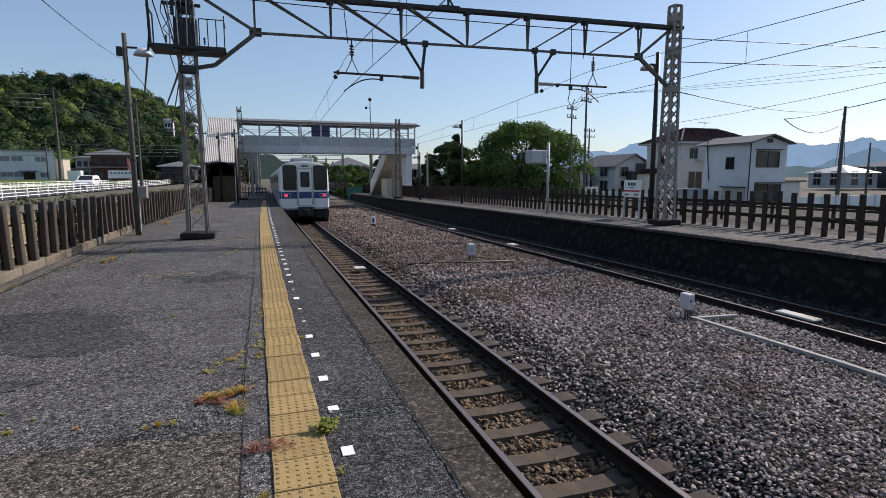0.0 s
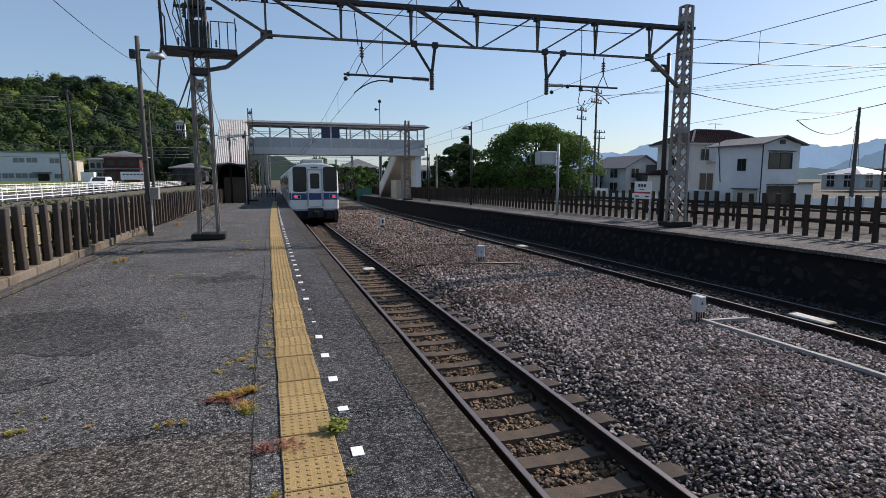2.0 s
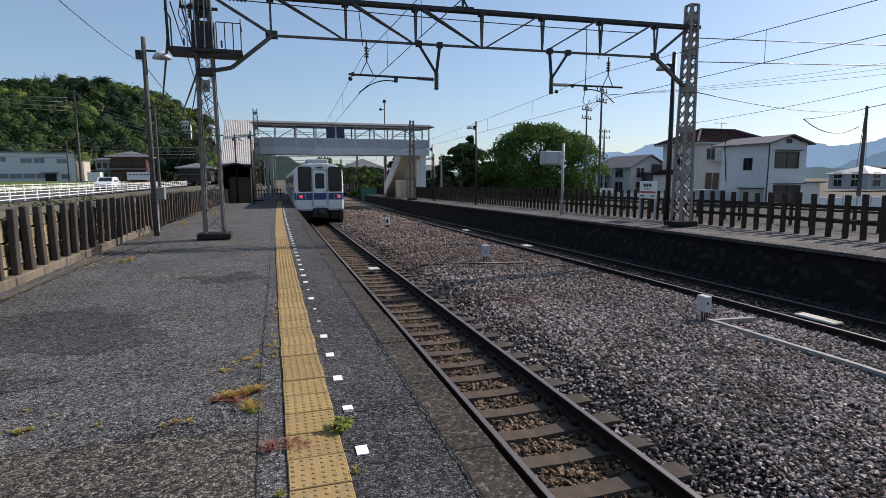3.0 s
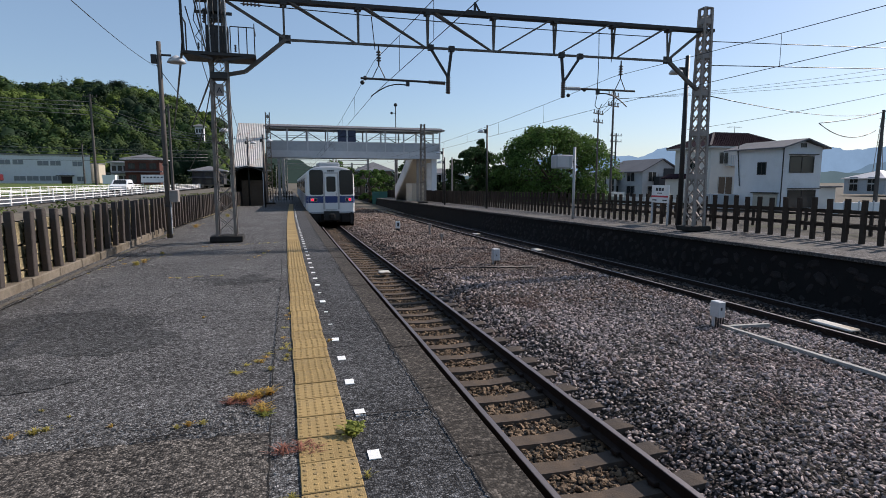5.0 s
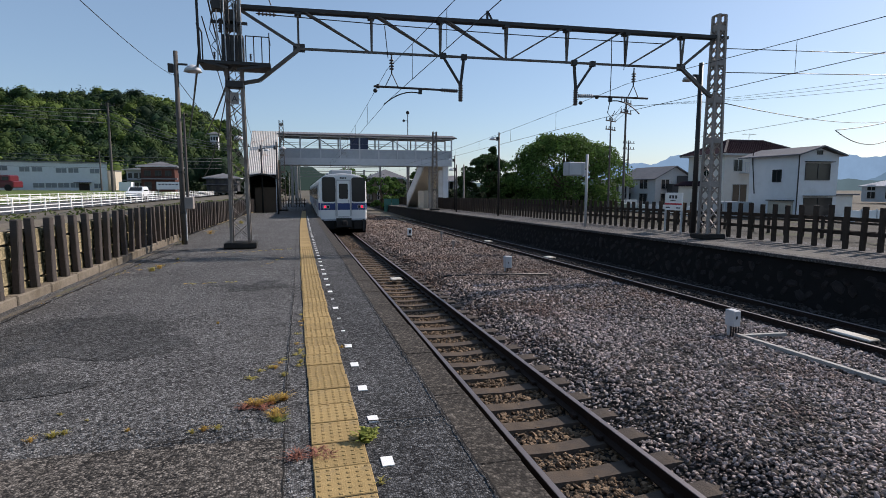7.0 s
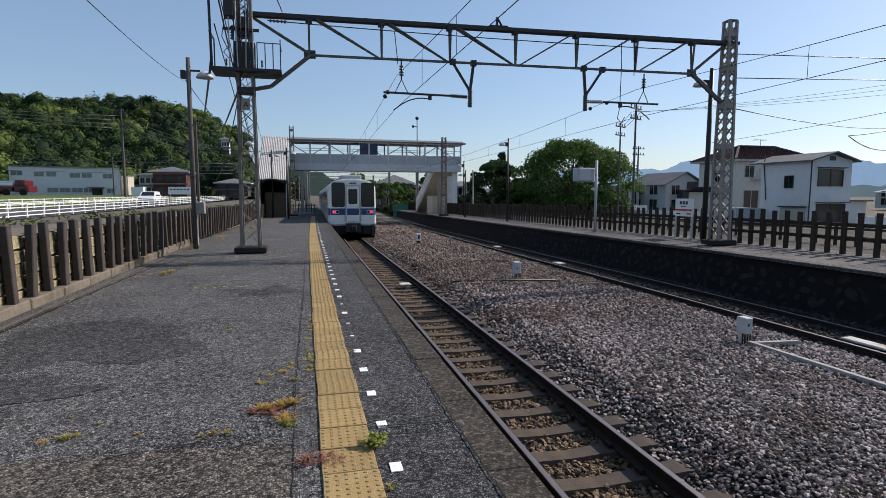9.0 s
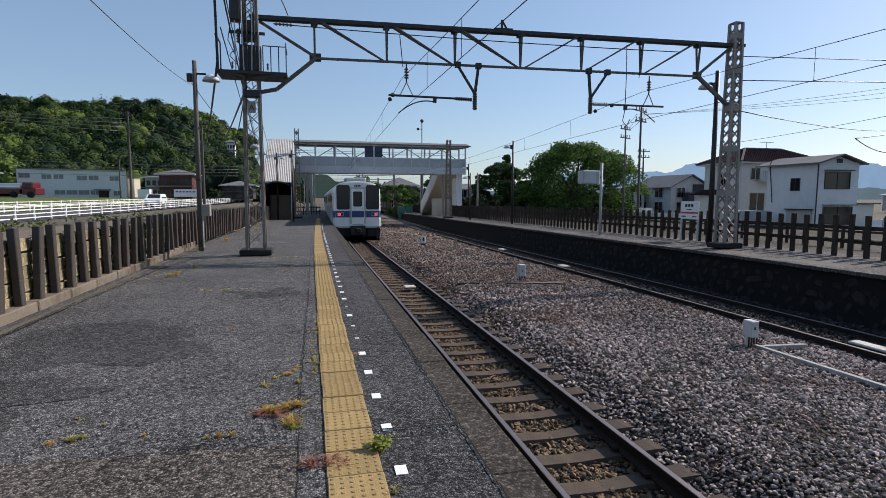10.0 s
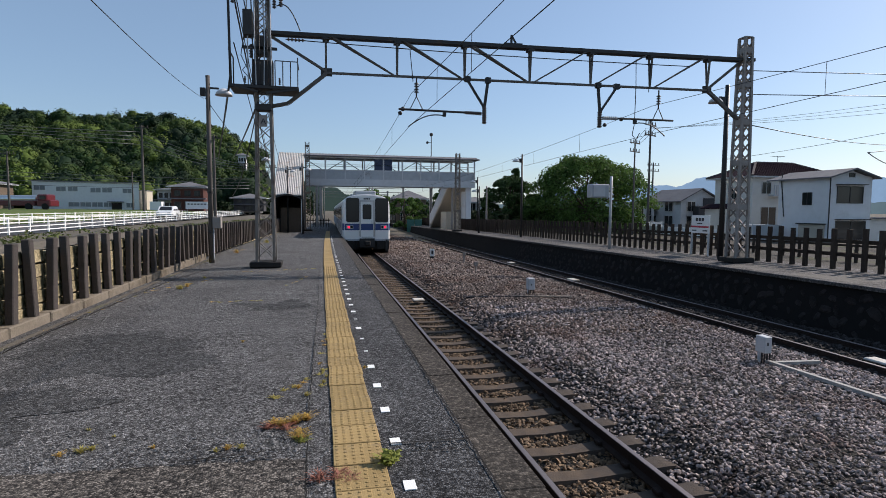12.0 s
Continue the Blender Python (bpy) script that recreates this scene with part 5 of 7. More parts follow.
def tree(x, y, z, h, w, seed, label, blobs=60, per=110, leaf=0.2, trunk=0.25, crown_low=0.25, m=M_LEAF, cat="tree", narrow=False):
    rg = random.Random(seed)
    t = thing("tree", label, cat, "trees behind the opposite platform")
    bm = B()
    rod(bm, [(x, y, z - 0.2), (x + 0.1, y, z + h * 0.25), (x - 0.1, y + 0.1, z + h * 0.5), (x, y, z + h * 0.85)], trunk, 9, trunk * 0.25)
    bl = []
    for i in range(blobs):
        u = rg.uniform(crown_low, 1.0)
        prof = (math.sin(math.pi * min(1, (u - crown_low) / (1 - crown_low) * 0.86 + 0.12)) ** 0.6) if not narrow else (1.05 - u) ** 0.7
        a = rg.uniform(0, 6.283)
        q = math.sqrt(rg.uniform(0.3, 1)) * prof * w / 2 * 0.88
        r = w * rg.uniform(0.055, 0.125)
        bl.append((x + q * math.cos(a), y + q * math.sin(a), z + u * h - r * 0.6, r, r * 0.8))
        if i % 4 == 0:
            rod(bm, [(x, y, z + h * 0.3), (x + q * 0.5 * math.cos(a), y + q * 0.5 * math.sin(a), z + u * h * 0.72), (bl[-1][0], bl[-1][1], bl[-1][2])], trunk * 0.35, 6, 0.02)
    part("trunk", bm, M_BARK, t)
    foliage("crown", bl, per, leaf, m, seed, parent=t)
    return t


tree(28.2, 54.0, -1.1, 8.3, 14.6, 3, "broad rounded leafy green tree beyond the fence", 170, 260, 0.15, crown_low=0.03)
tree(21.6, 60.0, -1.1, 6.3, 7.6, 4, "smaller dense leafy tree beside the large one", 110, 170, 0.16, crown_low=0.02, m=M_LEAF_DARK)
tree(22.6, 61.0, -1.1, 7.3, 2.8, 5, "narrow dark conifer beyond the platform", 130, 90, 0.16, narrow=True, crown_low=0.1, m=M_LEAF_DARK)
tree(15.5, 66.0, -1.1, 5.4, 4.6, 6, "leafy tree beyond the footbridge", 40, 90, 0.2, crown_low=0.1)
tree(33.5, 58.0, -1.1, 4.4, 4.5, 7, "low leafy garden tree", 34, 90, 0.2, crown_low=0.08)


def hill_height(x, y):
    """The wooded hill west of the line, falling to the north-east."""
    az = math.degrees(math.atan2(x, y))
    r = math.hypot(x, y)
    crest = float(np.interp(az, (-60, -24, -12, -8.5, -4.8, -3.4), (27, 28, 31, 26.5, 17, 0))) + 1.2 * noise.noise((az * 0.9, 1.3, 0))
    rise = min(1.0, max(0.0, (r - 150) / 110.0))
    return 0.6 + crest * (rise * rise * (3 - 2 * rise)) + 2.0 * rise * noise.noise((x * 0.02, y * 0.02, 0))


bm = B()
prev = None
for i in range(50):
    r = 130 + i * 6
    row = []
    for k in range(48):
        az = radians(-62 + k * 58.5 / 47)
        row.append(bm.verts.new((r * math.sin(az), r * math.cos(az), hill_height(r * math.sin(az), r * math.cos(az)))))
    if prev:
        for k in range(47):
            bm.faces.new((prev[k], prev[k + 1], row[k + 1], row[k]))
    prev = row
tagged(part("wooded_hill", bm, M_CROWN_GAP_SHADE, smooth=True), "steep wooded hill behind the village", "hill", kind="structure")
rg = random.Random(12)


def canopy(name, blobs, m, seed):
    """Lumpy rounded crowns, one for each blob."""
    rg = np.random.default_rng(seed)
    bm = B()
    bmesh.ops.create_icosphere(bm, subdivisions=2, radius=1.0)
    bv = np.array([v.co[:] for v in bm.verts])
    bf = np.array([[v.index for v in f.verts] for f in bm.faces])
    bm.free()
    b = np.array(blobs, dtype=float)
    k = rg.uniform(0.5, 0.85, (len(b), len(bv), 1))
    v = bv[None] * k * np.stack([b[:, 3], b[:, 3], b[:, 4]], 1)[:, None, :] + b[:, None, :3]
    f = bf[None] + len(bv) * np.arange(len(b))[:, None, None]
    me = bpy.data.meshes.new(name)
    me.from_pydata(v.reshape(-1, 3).tolist(), [], f.reshape(-1, 3).tolist())
    me.shade_smooth()
    me.materials.append(m)
    return new(name, me)


crowns = [[], [], [], [], []]
for i in range(30):
    for j in range(38):
        r = 141 + 135 * (i + rg.uniform(0, 0.9)) / 30
        az = -31 + 25.5 * (j + rg.uniform(0, 1)) / 38
        x, y = r * math.sin(radians(az)), r * math.cos(radians(az))
        h = hill_height(x, y)
        if h < 3 and rg.random() < 0.5:
            continue
        s = rg.uniform(2.0, 4.4)
        stand = noise.noise((az * 0.14, r * 0.03, 4.0))
        light = 0.05 + max(0.0, stand) * 0.7 + (0.25 if az < -24 and r < 205 else 0.0)
        k = 4 if rg.random() < light else rg.choice((0, 0, 1, 1, 2, 2, 2, 3))
        crowns[k].append((x, y, h + s * 0.9, s, s * rg.uniform(0.9, 1.4)))
        for q in range(2):
            w = s * rg.uniform(0.4, 0.6)
            crowns[k].append((x + rg.uniform(-0.7, 0.7) * s, y + rg.uniform(-0.7, 0.7) * s, h + s * rg.uniform(0.9, 1.7), w, w))
for i in range(90):
    az = radians(rg.uniform(-45, -9))
    r = rg.uniform(262, 275)
    x, y = r * math.sin(az), r * math.cos(az)
    for k in range(3):
        crowns[0].append((x, y, hill_height(x, y) + 2.2 + 2.0 * k, 1.5 - 0.4 * k, 1.7))
for k, (nm, col, label) in enumerate((("cedar_foliage", (0.012, 0.027, 0.012), "dark cedars among the hill wood"), ("oak_foliage", (0.026, 0.054, 0.015), "dense dark green wood covering the hill"), ("olive_foliage", (0.046, 0.074, 0.02), "olive-green trees among the hill wood"), ("blue_green_foliage", (0.022, 0.045, 0.021), "cool green trees among the hill wood"), ("fresh_foliage", (0.10, 0.145, 0.03), "fresh yellow-green trees among the hill wood"))):
    m = mat(nm, col, 0.75, var=0.35, scale=0.12, big=0.03, bump=0.0, island=0.45, trans=0.15)
    ob = foliage("hill_trees", crowns[k], 80, 0.48, m, 21 + k, flat=0.3)
    tagged(ob, label, "trees", kind="stuff")
    tagged(canopy("hill_crowns", crowns[k], m, 31 + k), label + " with rounded crowns", "trees", kind="stuff")
woods = []
for i in range(420):
    y = rg.uniform(118, 210)
    x = rg.choice((-1, 1)) * rg.uniform(4, 26) + 4
    s = rg.uniform(1.2, 2.6)
    woods.append((x, y, -1.0 + s * rg.uniform(0.6, 1.6), s, s))
for i in range(110):
    y = rg.uniform(54, 63)
    x = rg.uniform(16.5, 33)
    s = rg.uniform(0.6, 1.1)
    woods.append((x, y, -1.0 + s * rg.uniform(0.5, 1.4), s, s))
for i in range(160):
    y = rg.uniform(66, 100)
    x = rg.uniform(17, 60)
    s = rg.uniform(0.8, 1.6)
    woods.append((x, y, -1.0 + s * rg.uniform(0.5, 1.2), s, s))
tagged(foliage("far_shrubs", woods, 60, 0.4, M_LEAF_HILL, 24, flat=0.5), "bushes and small trees beyond the station", "bushes", kind="stuff")
hedge = []
for i in range(240):
    y = rg.uniform(9, 120)
    hedge.append((off(y) - 4.0 - rg.random() * 0.6, y, 0.93 + dip(y) + rg.uniform(-0.05, 0.06), 0.16, 0.09))
tagged(foliage("bank_weeds", hedge, 26, 0.035, M_BANKWEED, 23), "tufts of green weeds along the top of the bank", "weeds", kind="stuff")


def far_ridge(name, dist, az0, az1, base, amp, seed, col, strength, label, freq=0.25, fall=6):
    """A far ridge, so distant that it does not shift. Haze is painted into its glowing colour."""
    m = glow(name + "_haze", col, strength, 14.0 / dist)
    bm = B()
    prev = None
    n = 320
    for i in range(n + 1):
        az = az0 + (az1 - az0) * i / n
        f = min(1.0, (i / n) * 6, (1 - i / n) * fall)
        h = (base + amp * noise.fractal((az * freq, seed, 0), 0.7, 2.1, 8)) * max(0.0, f) ** 0.6
        a = radians(az)
        row = [bm.verts.new((dist * math.sin(a), dist * math.cos(a), -30)), bm.verts.new((dist * math.sin(a), dist * math.cos(a), max(1, h)))]
        if prev:
            bm.faces.new((prev[0], row[0], row[1], prev[1]))
        prev = row
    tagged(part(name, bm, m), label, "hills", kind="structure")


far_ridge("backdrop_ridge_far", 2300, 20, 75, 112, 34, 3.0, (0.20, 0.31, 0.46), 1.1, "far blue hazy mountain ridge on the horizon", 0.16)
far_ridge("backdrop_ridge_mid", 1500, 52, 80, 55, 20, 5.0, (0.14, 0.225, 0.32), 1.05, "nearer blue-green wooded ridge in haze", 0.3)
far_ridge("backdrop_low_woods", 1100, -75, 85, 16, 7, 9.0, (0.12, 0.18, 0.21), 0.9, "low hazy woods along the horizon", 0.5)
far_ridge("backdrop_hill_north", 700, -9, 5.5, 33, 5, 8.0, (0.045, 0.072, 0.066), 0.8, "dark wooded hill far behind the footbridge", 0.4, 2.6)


# ---- buildings ----
def window(h, o, u, n, a, z, w, hh, m=M_GLASS_DARK, frame_m=M_ALU, hood=False):
    """A framed pane on the wall that starts at o and runs along u, facing n; a metres along it."""
    o, u, n = Vector(o), Vector(u), Vector(n)
    bm = B()
    t = 0.06
    for (a0, z0, a1, z1) in ((a - t, z - t, a + w + t, z), (a - t, z + hh, a + w + t, z + hh + t), (a - t, z, a, z + hh), (a + w, z, a + w + t, z + hh), (a + w / 2 - t / 2, z, a + w / 2 + t / 2, z + hh)):
        p = [o + u * q + Vector((0, 0, r)) for q, r in ((a0, z0), (a1, z0), (a1, z1), (a0, z1))]
        v = [bm.verts.new(k + n * e) for e in (-0.05, 0.05) for k in p]
        for f in ((3, 2, 1, 0), (4, 5, 6, 7), (0, 1, 5, 4), (1, 2, 6, 5), (2, 3, 7, 6), (3, 0, 4, 7)):
            bm.faces.new([v[i] for i in f])
    win = part("window", bm, frame_m, h)
    bm = B()
    bm.faces.new([bm.verts.new(o + u * q + n * 0.02 + Vector((0, 0, r))) for q, r in ((a, z), (a + w, z), (a + w, z + hh), (a, z + hh))])
    part("pane", bm, m, win)
    if hood:
        bm = B()
        p0, p1 = o + u * (a - 0.15) + Vector((0, 0, z + hh + 0.2)), o + u * (a + w + 0.15) + Vector((0, 0, z + hh + 0.2))
        bar(bm, p0 + n * 0.2, p1 + n * 0.2, 0.4, 0.06)
        part("window_hood", bm, M_STEEL_DARK, h)


def block(h, x0, y0, z0, x1, y1, z1, m, name="wall"):
    bm = B(); box(bm, x0, y0, z0, x1, y1, z1)
    return part(name, bm, m, h)


def gable_roof(h, x0, y0, x1, y1, z, rise, over, m, along="y", thick=0.12):
    bm = B()
    if along == "y":
        pr = [(x0 - over, z - over * 0.25), ((x0 + x1) / 2, z + rise), (x1 + over, z - over * 0.25)]
        rows = [[bm.verts.new((a, y, b + d)) for d in (0, thick) for a, b in pr] for y in (y0 - over, y1 + over)]
    else:
        pr = [(y0 - over, z - over * 0.25), ((y0 + y1) / 2, z + rise), (y1 + over, z - over * 0.25)]
        rows = [[bm.verts.new((x, a, b + d)) for d in (0, thick) for a, b in pr] for x in (x0 - over, x1 + over)]
    order = (0, 1, 2, 5, 4, 3)
    A, C = [rows[0][i] for i in order], [rows[1][i] for i in order]
    for i in range(6):
        bm.faces.new((A[i], A[(i + 1) % 6], C[(i + 1) % 6], C[i]))
    for R in (rows[0], rows[1]):
        bm.faces.new((R[0], R[1], R[4], R[3])); bm.faces.new((R[1], R[2], R[5], R[4]))
    bmesh.ops.recalc_face_normals(bm, faces=bm.faces)
    return part("roof", bm, m, h)


def hip_roof(h, x0, y0, x1, y1, z, rise, over, m):
    bm = B()
    x0, y0, x1, y1 = x0 - over, y0 - over, x1 + over, y1 + over
    lx, ly = x1 - x0, y1 - y0
    k = min(lx, ly) / 2
    base = [bm.verts.new(p) for p in ((x0, y0, z), (x1, y0, z), (x1, y1, z), (x0, y1, z))]
    if lx >= ly:
        r = [bm.verts.new((x0 + k, y0 + k, z + rise)), bm.verts.new((x1 - k, y0 + k, z + rise))]
        fs = ((base[0], base[1], r[1], r[0]), (base[1], base[2], r[1]), (base[2], base[3], r[0], r[1]), (base[3], base[0], r[0]))
    else:
        r = [bm.verts.new((x0 + k, y0 + k, z + rise)), bm.verts.new((x0 + k, y1 - k, z + rise))]
        fs = ((base[0], base[1], r[0]), (base[1], base[2], r[1], r[0]), (base[2], base[3], r[1]), (base[3], base[0], r[0], r[1]))
    for f in fs:
        bm.faces.new(f)
    bm.faces.new(base[::-1])
    ob = part("roof", bm, m, h)
    bm = B(); box(bm, x0 + 0.05, y0 + 0.05, z - 0.16, x1 - 0.05, y1 - 0.05, z - 0.01)
    part("eave_board", bm, M_PALEPAINT, h)
    return ob


GZ = -1.15
WX, WY = Vector((1, 0, 0)), Vector((0, 1, 0))
ha = thing("house", "white two-storey house with a low gabled roof", "house", "houses east of the line")
block(ha, 39.85, 35.9, GZ, 44.0, 40.9, 4.35, M_WHITEWALL)
bm = B()
v = [bm.verts.new(p) for p in ((39.85, 35.905, 4.2), (44.0, 35.905, 4.2), (41.92, 35.905, 4.78), (39.85, 41.4, 4.2), (44.0, 41.4, 4.2), (41.92, 41.4, 4.78))]
for f in ((0, 1, 2), (5, 4, 3), (0, 2, 5, 3), (1, 4, 5, 2)):
    bm.faces.new([v[i] for i in f])
part("gable", bm, M_WHITEWALL, ha)
gable_roof(ha, 39.85, 35.9, 44.0, 41.4, 4.23, 0.62, 0.45, M_GREY_ROOF)
window(ha, (39.85, 35.9, 0), WX, -WY, 0.73, 2.2, 2.5, 1.25, frame_m=M_STEEL_DARK, hood=True)
window(ha, (39.85, 35.9, 0), WX, -WY, 0.75, -0.75, 2.9, 1.4, frame_m=M_STEEL_DARK, hood=True)
window(ha, (39.85, 35.9, 0), WX, -WY, 1.85, 4.3, 0.45, 0.22, frame_m=M_STEEL_DARK)
window(ha, (39.85, 41.4, 0), -WY, -WX, 3.05, 2.05, 0.8, 0.95, frame_m=M_STEEL_DARK)
bm = B(); box(bm, 39.75, 36.2, GZ, 39.85, 38.6, 0.4); part("shed_door", bm, M_BEIGE, ha)
bm = B(); box(bm, 39.55, 36.1, 0.42, 39.85, 38.7, 0.5); part("door_hood", bm, M_STEEL_DARK, ha)
bm = B(); rod(bm, ((39.79, 35.84, GZ), (39.79, 35.84, 4.15)), 0.05, 6); part("downpipe", bm, M_STEEL_DARK, ha)
bm = B(); rod(bm, ((39.79, 40.2, 1.0), (39.79, 40.6, 4.1), (39.79, 40.5, 4.9)), 0.04, 6); part("downpipe", bm, M_STEEL_DARK, ha)
block(ha, 44.0, 37.5, 2.0, 45.3, 40.5, 2.15, M_STEEL_DARK, "balcony_floor")
for i in range(8):
    block(ha, 44.05 + 0.16 * i, 37.5, 2.15, 44.09 + 0.16 * i, 37.54, 3.2, M_STEEL_DARK, "balcony_bar")
block(ha, 44.0, 37.4, 4.0, 45.7, 40.6, 4.1, M_GREY_ROOF, "balcony_roof")
block(ha, 45.1, 37.5, 2.15, 45.2, 37.6, 4.0, M_STEEL_DARK, "balcony_post")
block(ha, 44.0, 36.5, -1.15, 46.6, 40, 0.9, M_CREAMWALL, "lean_to")
block(ha, 44.0, 36.2, 0.9, 47.0, 40.2, 1.02, M_GREY_ROOF, "lean_to_roof")

hb = thing("house", "cream house with a purple-brown tiled hip roof", "house", "houses east of the line")
block(hb, 41.3, 45.55, GZ, 51.0, 50.7, 4.85, M_CREAMWALL)
hip_roof(hb, 41.3, 45.55, 51.0, 50.7, 4.9, 1.55, 0.7, M_TILE_ROOF)
for a, b in (((40.62, 44.87, 4.93), (43.88, 48.12, 6.48)), ((40.62, 51.38, 4.93), (43.88, 48.12, 6.48)), ((43.88, 48.12, 6.49), (48.4, 48.12, 6.49)), ((48.42, 48.12, 6.48), (51.68, 44.87, 4.93))):
    bm = B(); bar(bm, a, b, 0.2, 0.12); part("ridge_tiles", bm, M_RIDGE, hb, "paler capping tiles on the ridges")
for k in range(38):
    bm = B(); x = 40.75 + 0.288 * k; t = min(1.0, (x - 40.6) / 3.28, (51.7 - x) / 3.28)
    bar(bm, (x, 44.87, 4.93), (x, 44.87 + 3.25 * t, 4.93 + 1.55 * t), 0.05, 0.05); part("tile_roll", bm, M_TILE_ROOF, hb)
window(hb, (41.3, 45.55, 0), WX, -WY, 1.1, 3.2, 1.0, 1.1)
window(hb, (41.3, 45.55, 0), WX, -WY, 1.1, -1.0, 1.7, 2.85, M_BROWNWALL)
window(hb, (41.3, 50.7, 0), -WY, -WX, 2.2, 2.6, 1.2, 1.2)
block(hb, 43.1, 44.75, 2.95, 44.8, 45.55, 3.05, M_PALEPAINT, "balcony_floor")
for i in range(7):
    block(hb, 43.12 + 0.26 * i, 44.78, 3.05, 43.17 + 0.26 * i, 44.83, 3.95, M_PALEPAINT, "balcony_bar")
block(hb, 43.1, 44.76, 3.95, 44.8, 44.84, 4.02, M_PALEPAINT, "balcony_rail")
block(hb, 39.9, 47.0, GZ, 41.3, 50.4, 1.7, M_CREAMWALL, "porch")
gable_roof(hb, 39.9, 47.0, 41.3, 50.4, 1.75, 0.35, 0.3, M_TILE_ROOF)
for i in range(2):
    bm = B(); rod(bm, ((46.5, 48.1, 6.4), (46.5, 48.1, 7.2)), 0.025, 5); bar(bm, (45.7, 48.1, 7.15), (47.4, 48.1, 7.15), 0.03) ; bar(bm, (45.9 + i, 47.7, 7.1), (45.9 + i, 48.5, 7.1), 0.025); part("aerial", bm, M_ALU, hb)


def plain_house(x0, y0, x1, y1, h, m1, roof, rise, label, along="y", low=None, hip=False):
    o = thing("house", label, "house", "houses east of the line")
    block(o, x0, y0, GZ, x1, y1, h, m1)
    if low:
        block(o, x0 - 0.05, y0 - 0.05, GZ, x1 + 0.05, y1 + 0.05, h * 0.45, low, "lower_wall")
    if hip:
        hip_roof(o, x0, y0, x1, y1, h, rise, 0.5, roof)
    else:
        gable_roof(o, x0, y0, x1, y1, h, rise, 0.4, roof, along)
        pts = ((x0, (x0 + x1) / 2, x1), (y0, y1)) if along == "y" else ((y0, (y0 + y1) / 2, y1), (x0, x1))
        for e in pts[1]:
            p = [(a, e, q) if along == "y" else (e, a, q) for a, q in zip(pts[0], (h, h + rise, h))]
            bm = B(); bm.faces.new([bm.verts.new(k) for k in p]); part("gable", bm, m1, o)
    lx, ly = x1 - x0, y1 - y0
    for a in (0.15, 0.6):
        window(o, (x0, y0 - 0.05, 0), WX, -WY, lx * a, h * 0.55, lx * 0.2, 1.1)
        window(o, (x0, y0 - 0.05, 0), WX, -WY, lx * a, -0.5, lx * 0.22, 1.3)
        window(o, (x0 - 0.05, y1, 0), -WY, -WX, ly * a, h * 0.55, ly * 0.2, 1.1)
        window(o, (x0 - 0.05, y1, 0), -WY, -WX, ly * a, -0.5, ly * 0.2, 1.3)
    return o


hc = plain_house(42.6, 58.0, 48.0, 65.5, 2.6, M_PALEPAINT, M_GREY_ROOF, 1.5, "pale modern house with a charcoal balcony and gable", "y")
block(hc, 44.2, 56.9, 0.2, 48.3, 57.9, 2.0, M_DARKWALL, "balcony")
block(hc, 45.6, 57.88, 2.0, 48.02, 57.97, 3.0, M_DARKWALL, "upper_cladding")
bm = B(); bar(bm, (43.9, 58.2, 3.45), (43.9, 64.8, 3.45), 1.5, 0.05, (-0.47, 0, 0.88)); part("solar_panel", bm, M_NAVY, hc, "dark solar panels on the roof slope")
plain_house(39.5, 62.5, 42.0, 67.5, 1.6, M_WHITEWALL, M_GREY_ROOF, 0.9, "white wing of a modern house")
plain_house(112, 78, 121, 86, 2.0, M_GREYPAINT, M_PALE_ROOF, 1.6, "white two-storey house far across the yard", hip=True)
plain_house(124, 74, 135, 84, 3.4, M_DARKWALL, M_GREY_ROOF, 1.5, "dark two-storey house far across the yard", hip=True)
plain_house(80, 78, 90, 88, 2.6, M_GREYPAINT, M_GREY_ROOF, 1.4, "cream house far behind", hip=True)
plain_house(142, 86, 152, 96, 3.0, M_BROWNWALL, M_PALE_ROOF, 1.5, "cream house with a brown roof far off", hip=True)
plain_house(70, 33, 78, 40, 1.6, M_DARKWALL, M_TILE_ROOF, 1.2, "low dark farmhouse across the yard", hip=True)
plain_house(18.3, 68, 22.5, 76, 2.4, M_WHITEWALL, M_GREY_ROOF, 0.7, "white flat house beyond the footbridge", hip=True)
tree(11.5, 74.0, -1.2, 4.6, 5.0, 9, "leafy tree by the line beyond the footbridge", 36, 90, 0.2, crown_low=0.1)
plain_house(13.4, 96, 18.8, 104, 3.3, M_BROWNWALL, M_GREY_ROOF, 1.5, "brown house with a grey roof beyond the footbridge", hip=True)
tree(15.6, 88.0, -1.5, 4.6, 4.4, 31, "dark garden tree before the brown house", 40, 90, 0.22, crown_low=0.05)
tree(9.0, 96.0, -1.5, 6.2, 8.0, 10, "broad tree far beyond the footbridge", 50, 90, 0.26, crown_low=0.1)
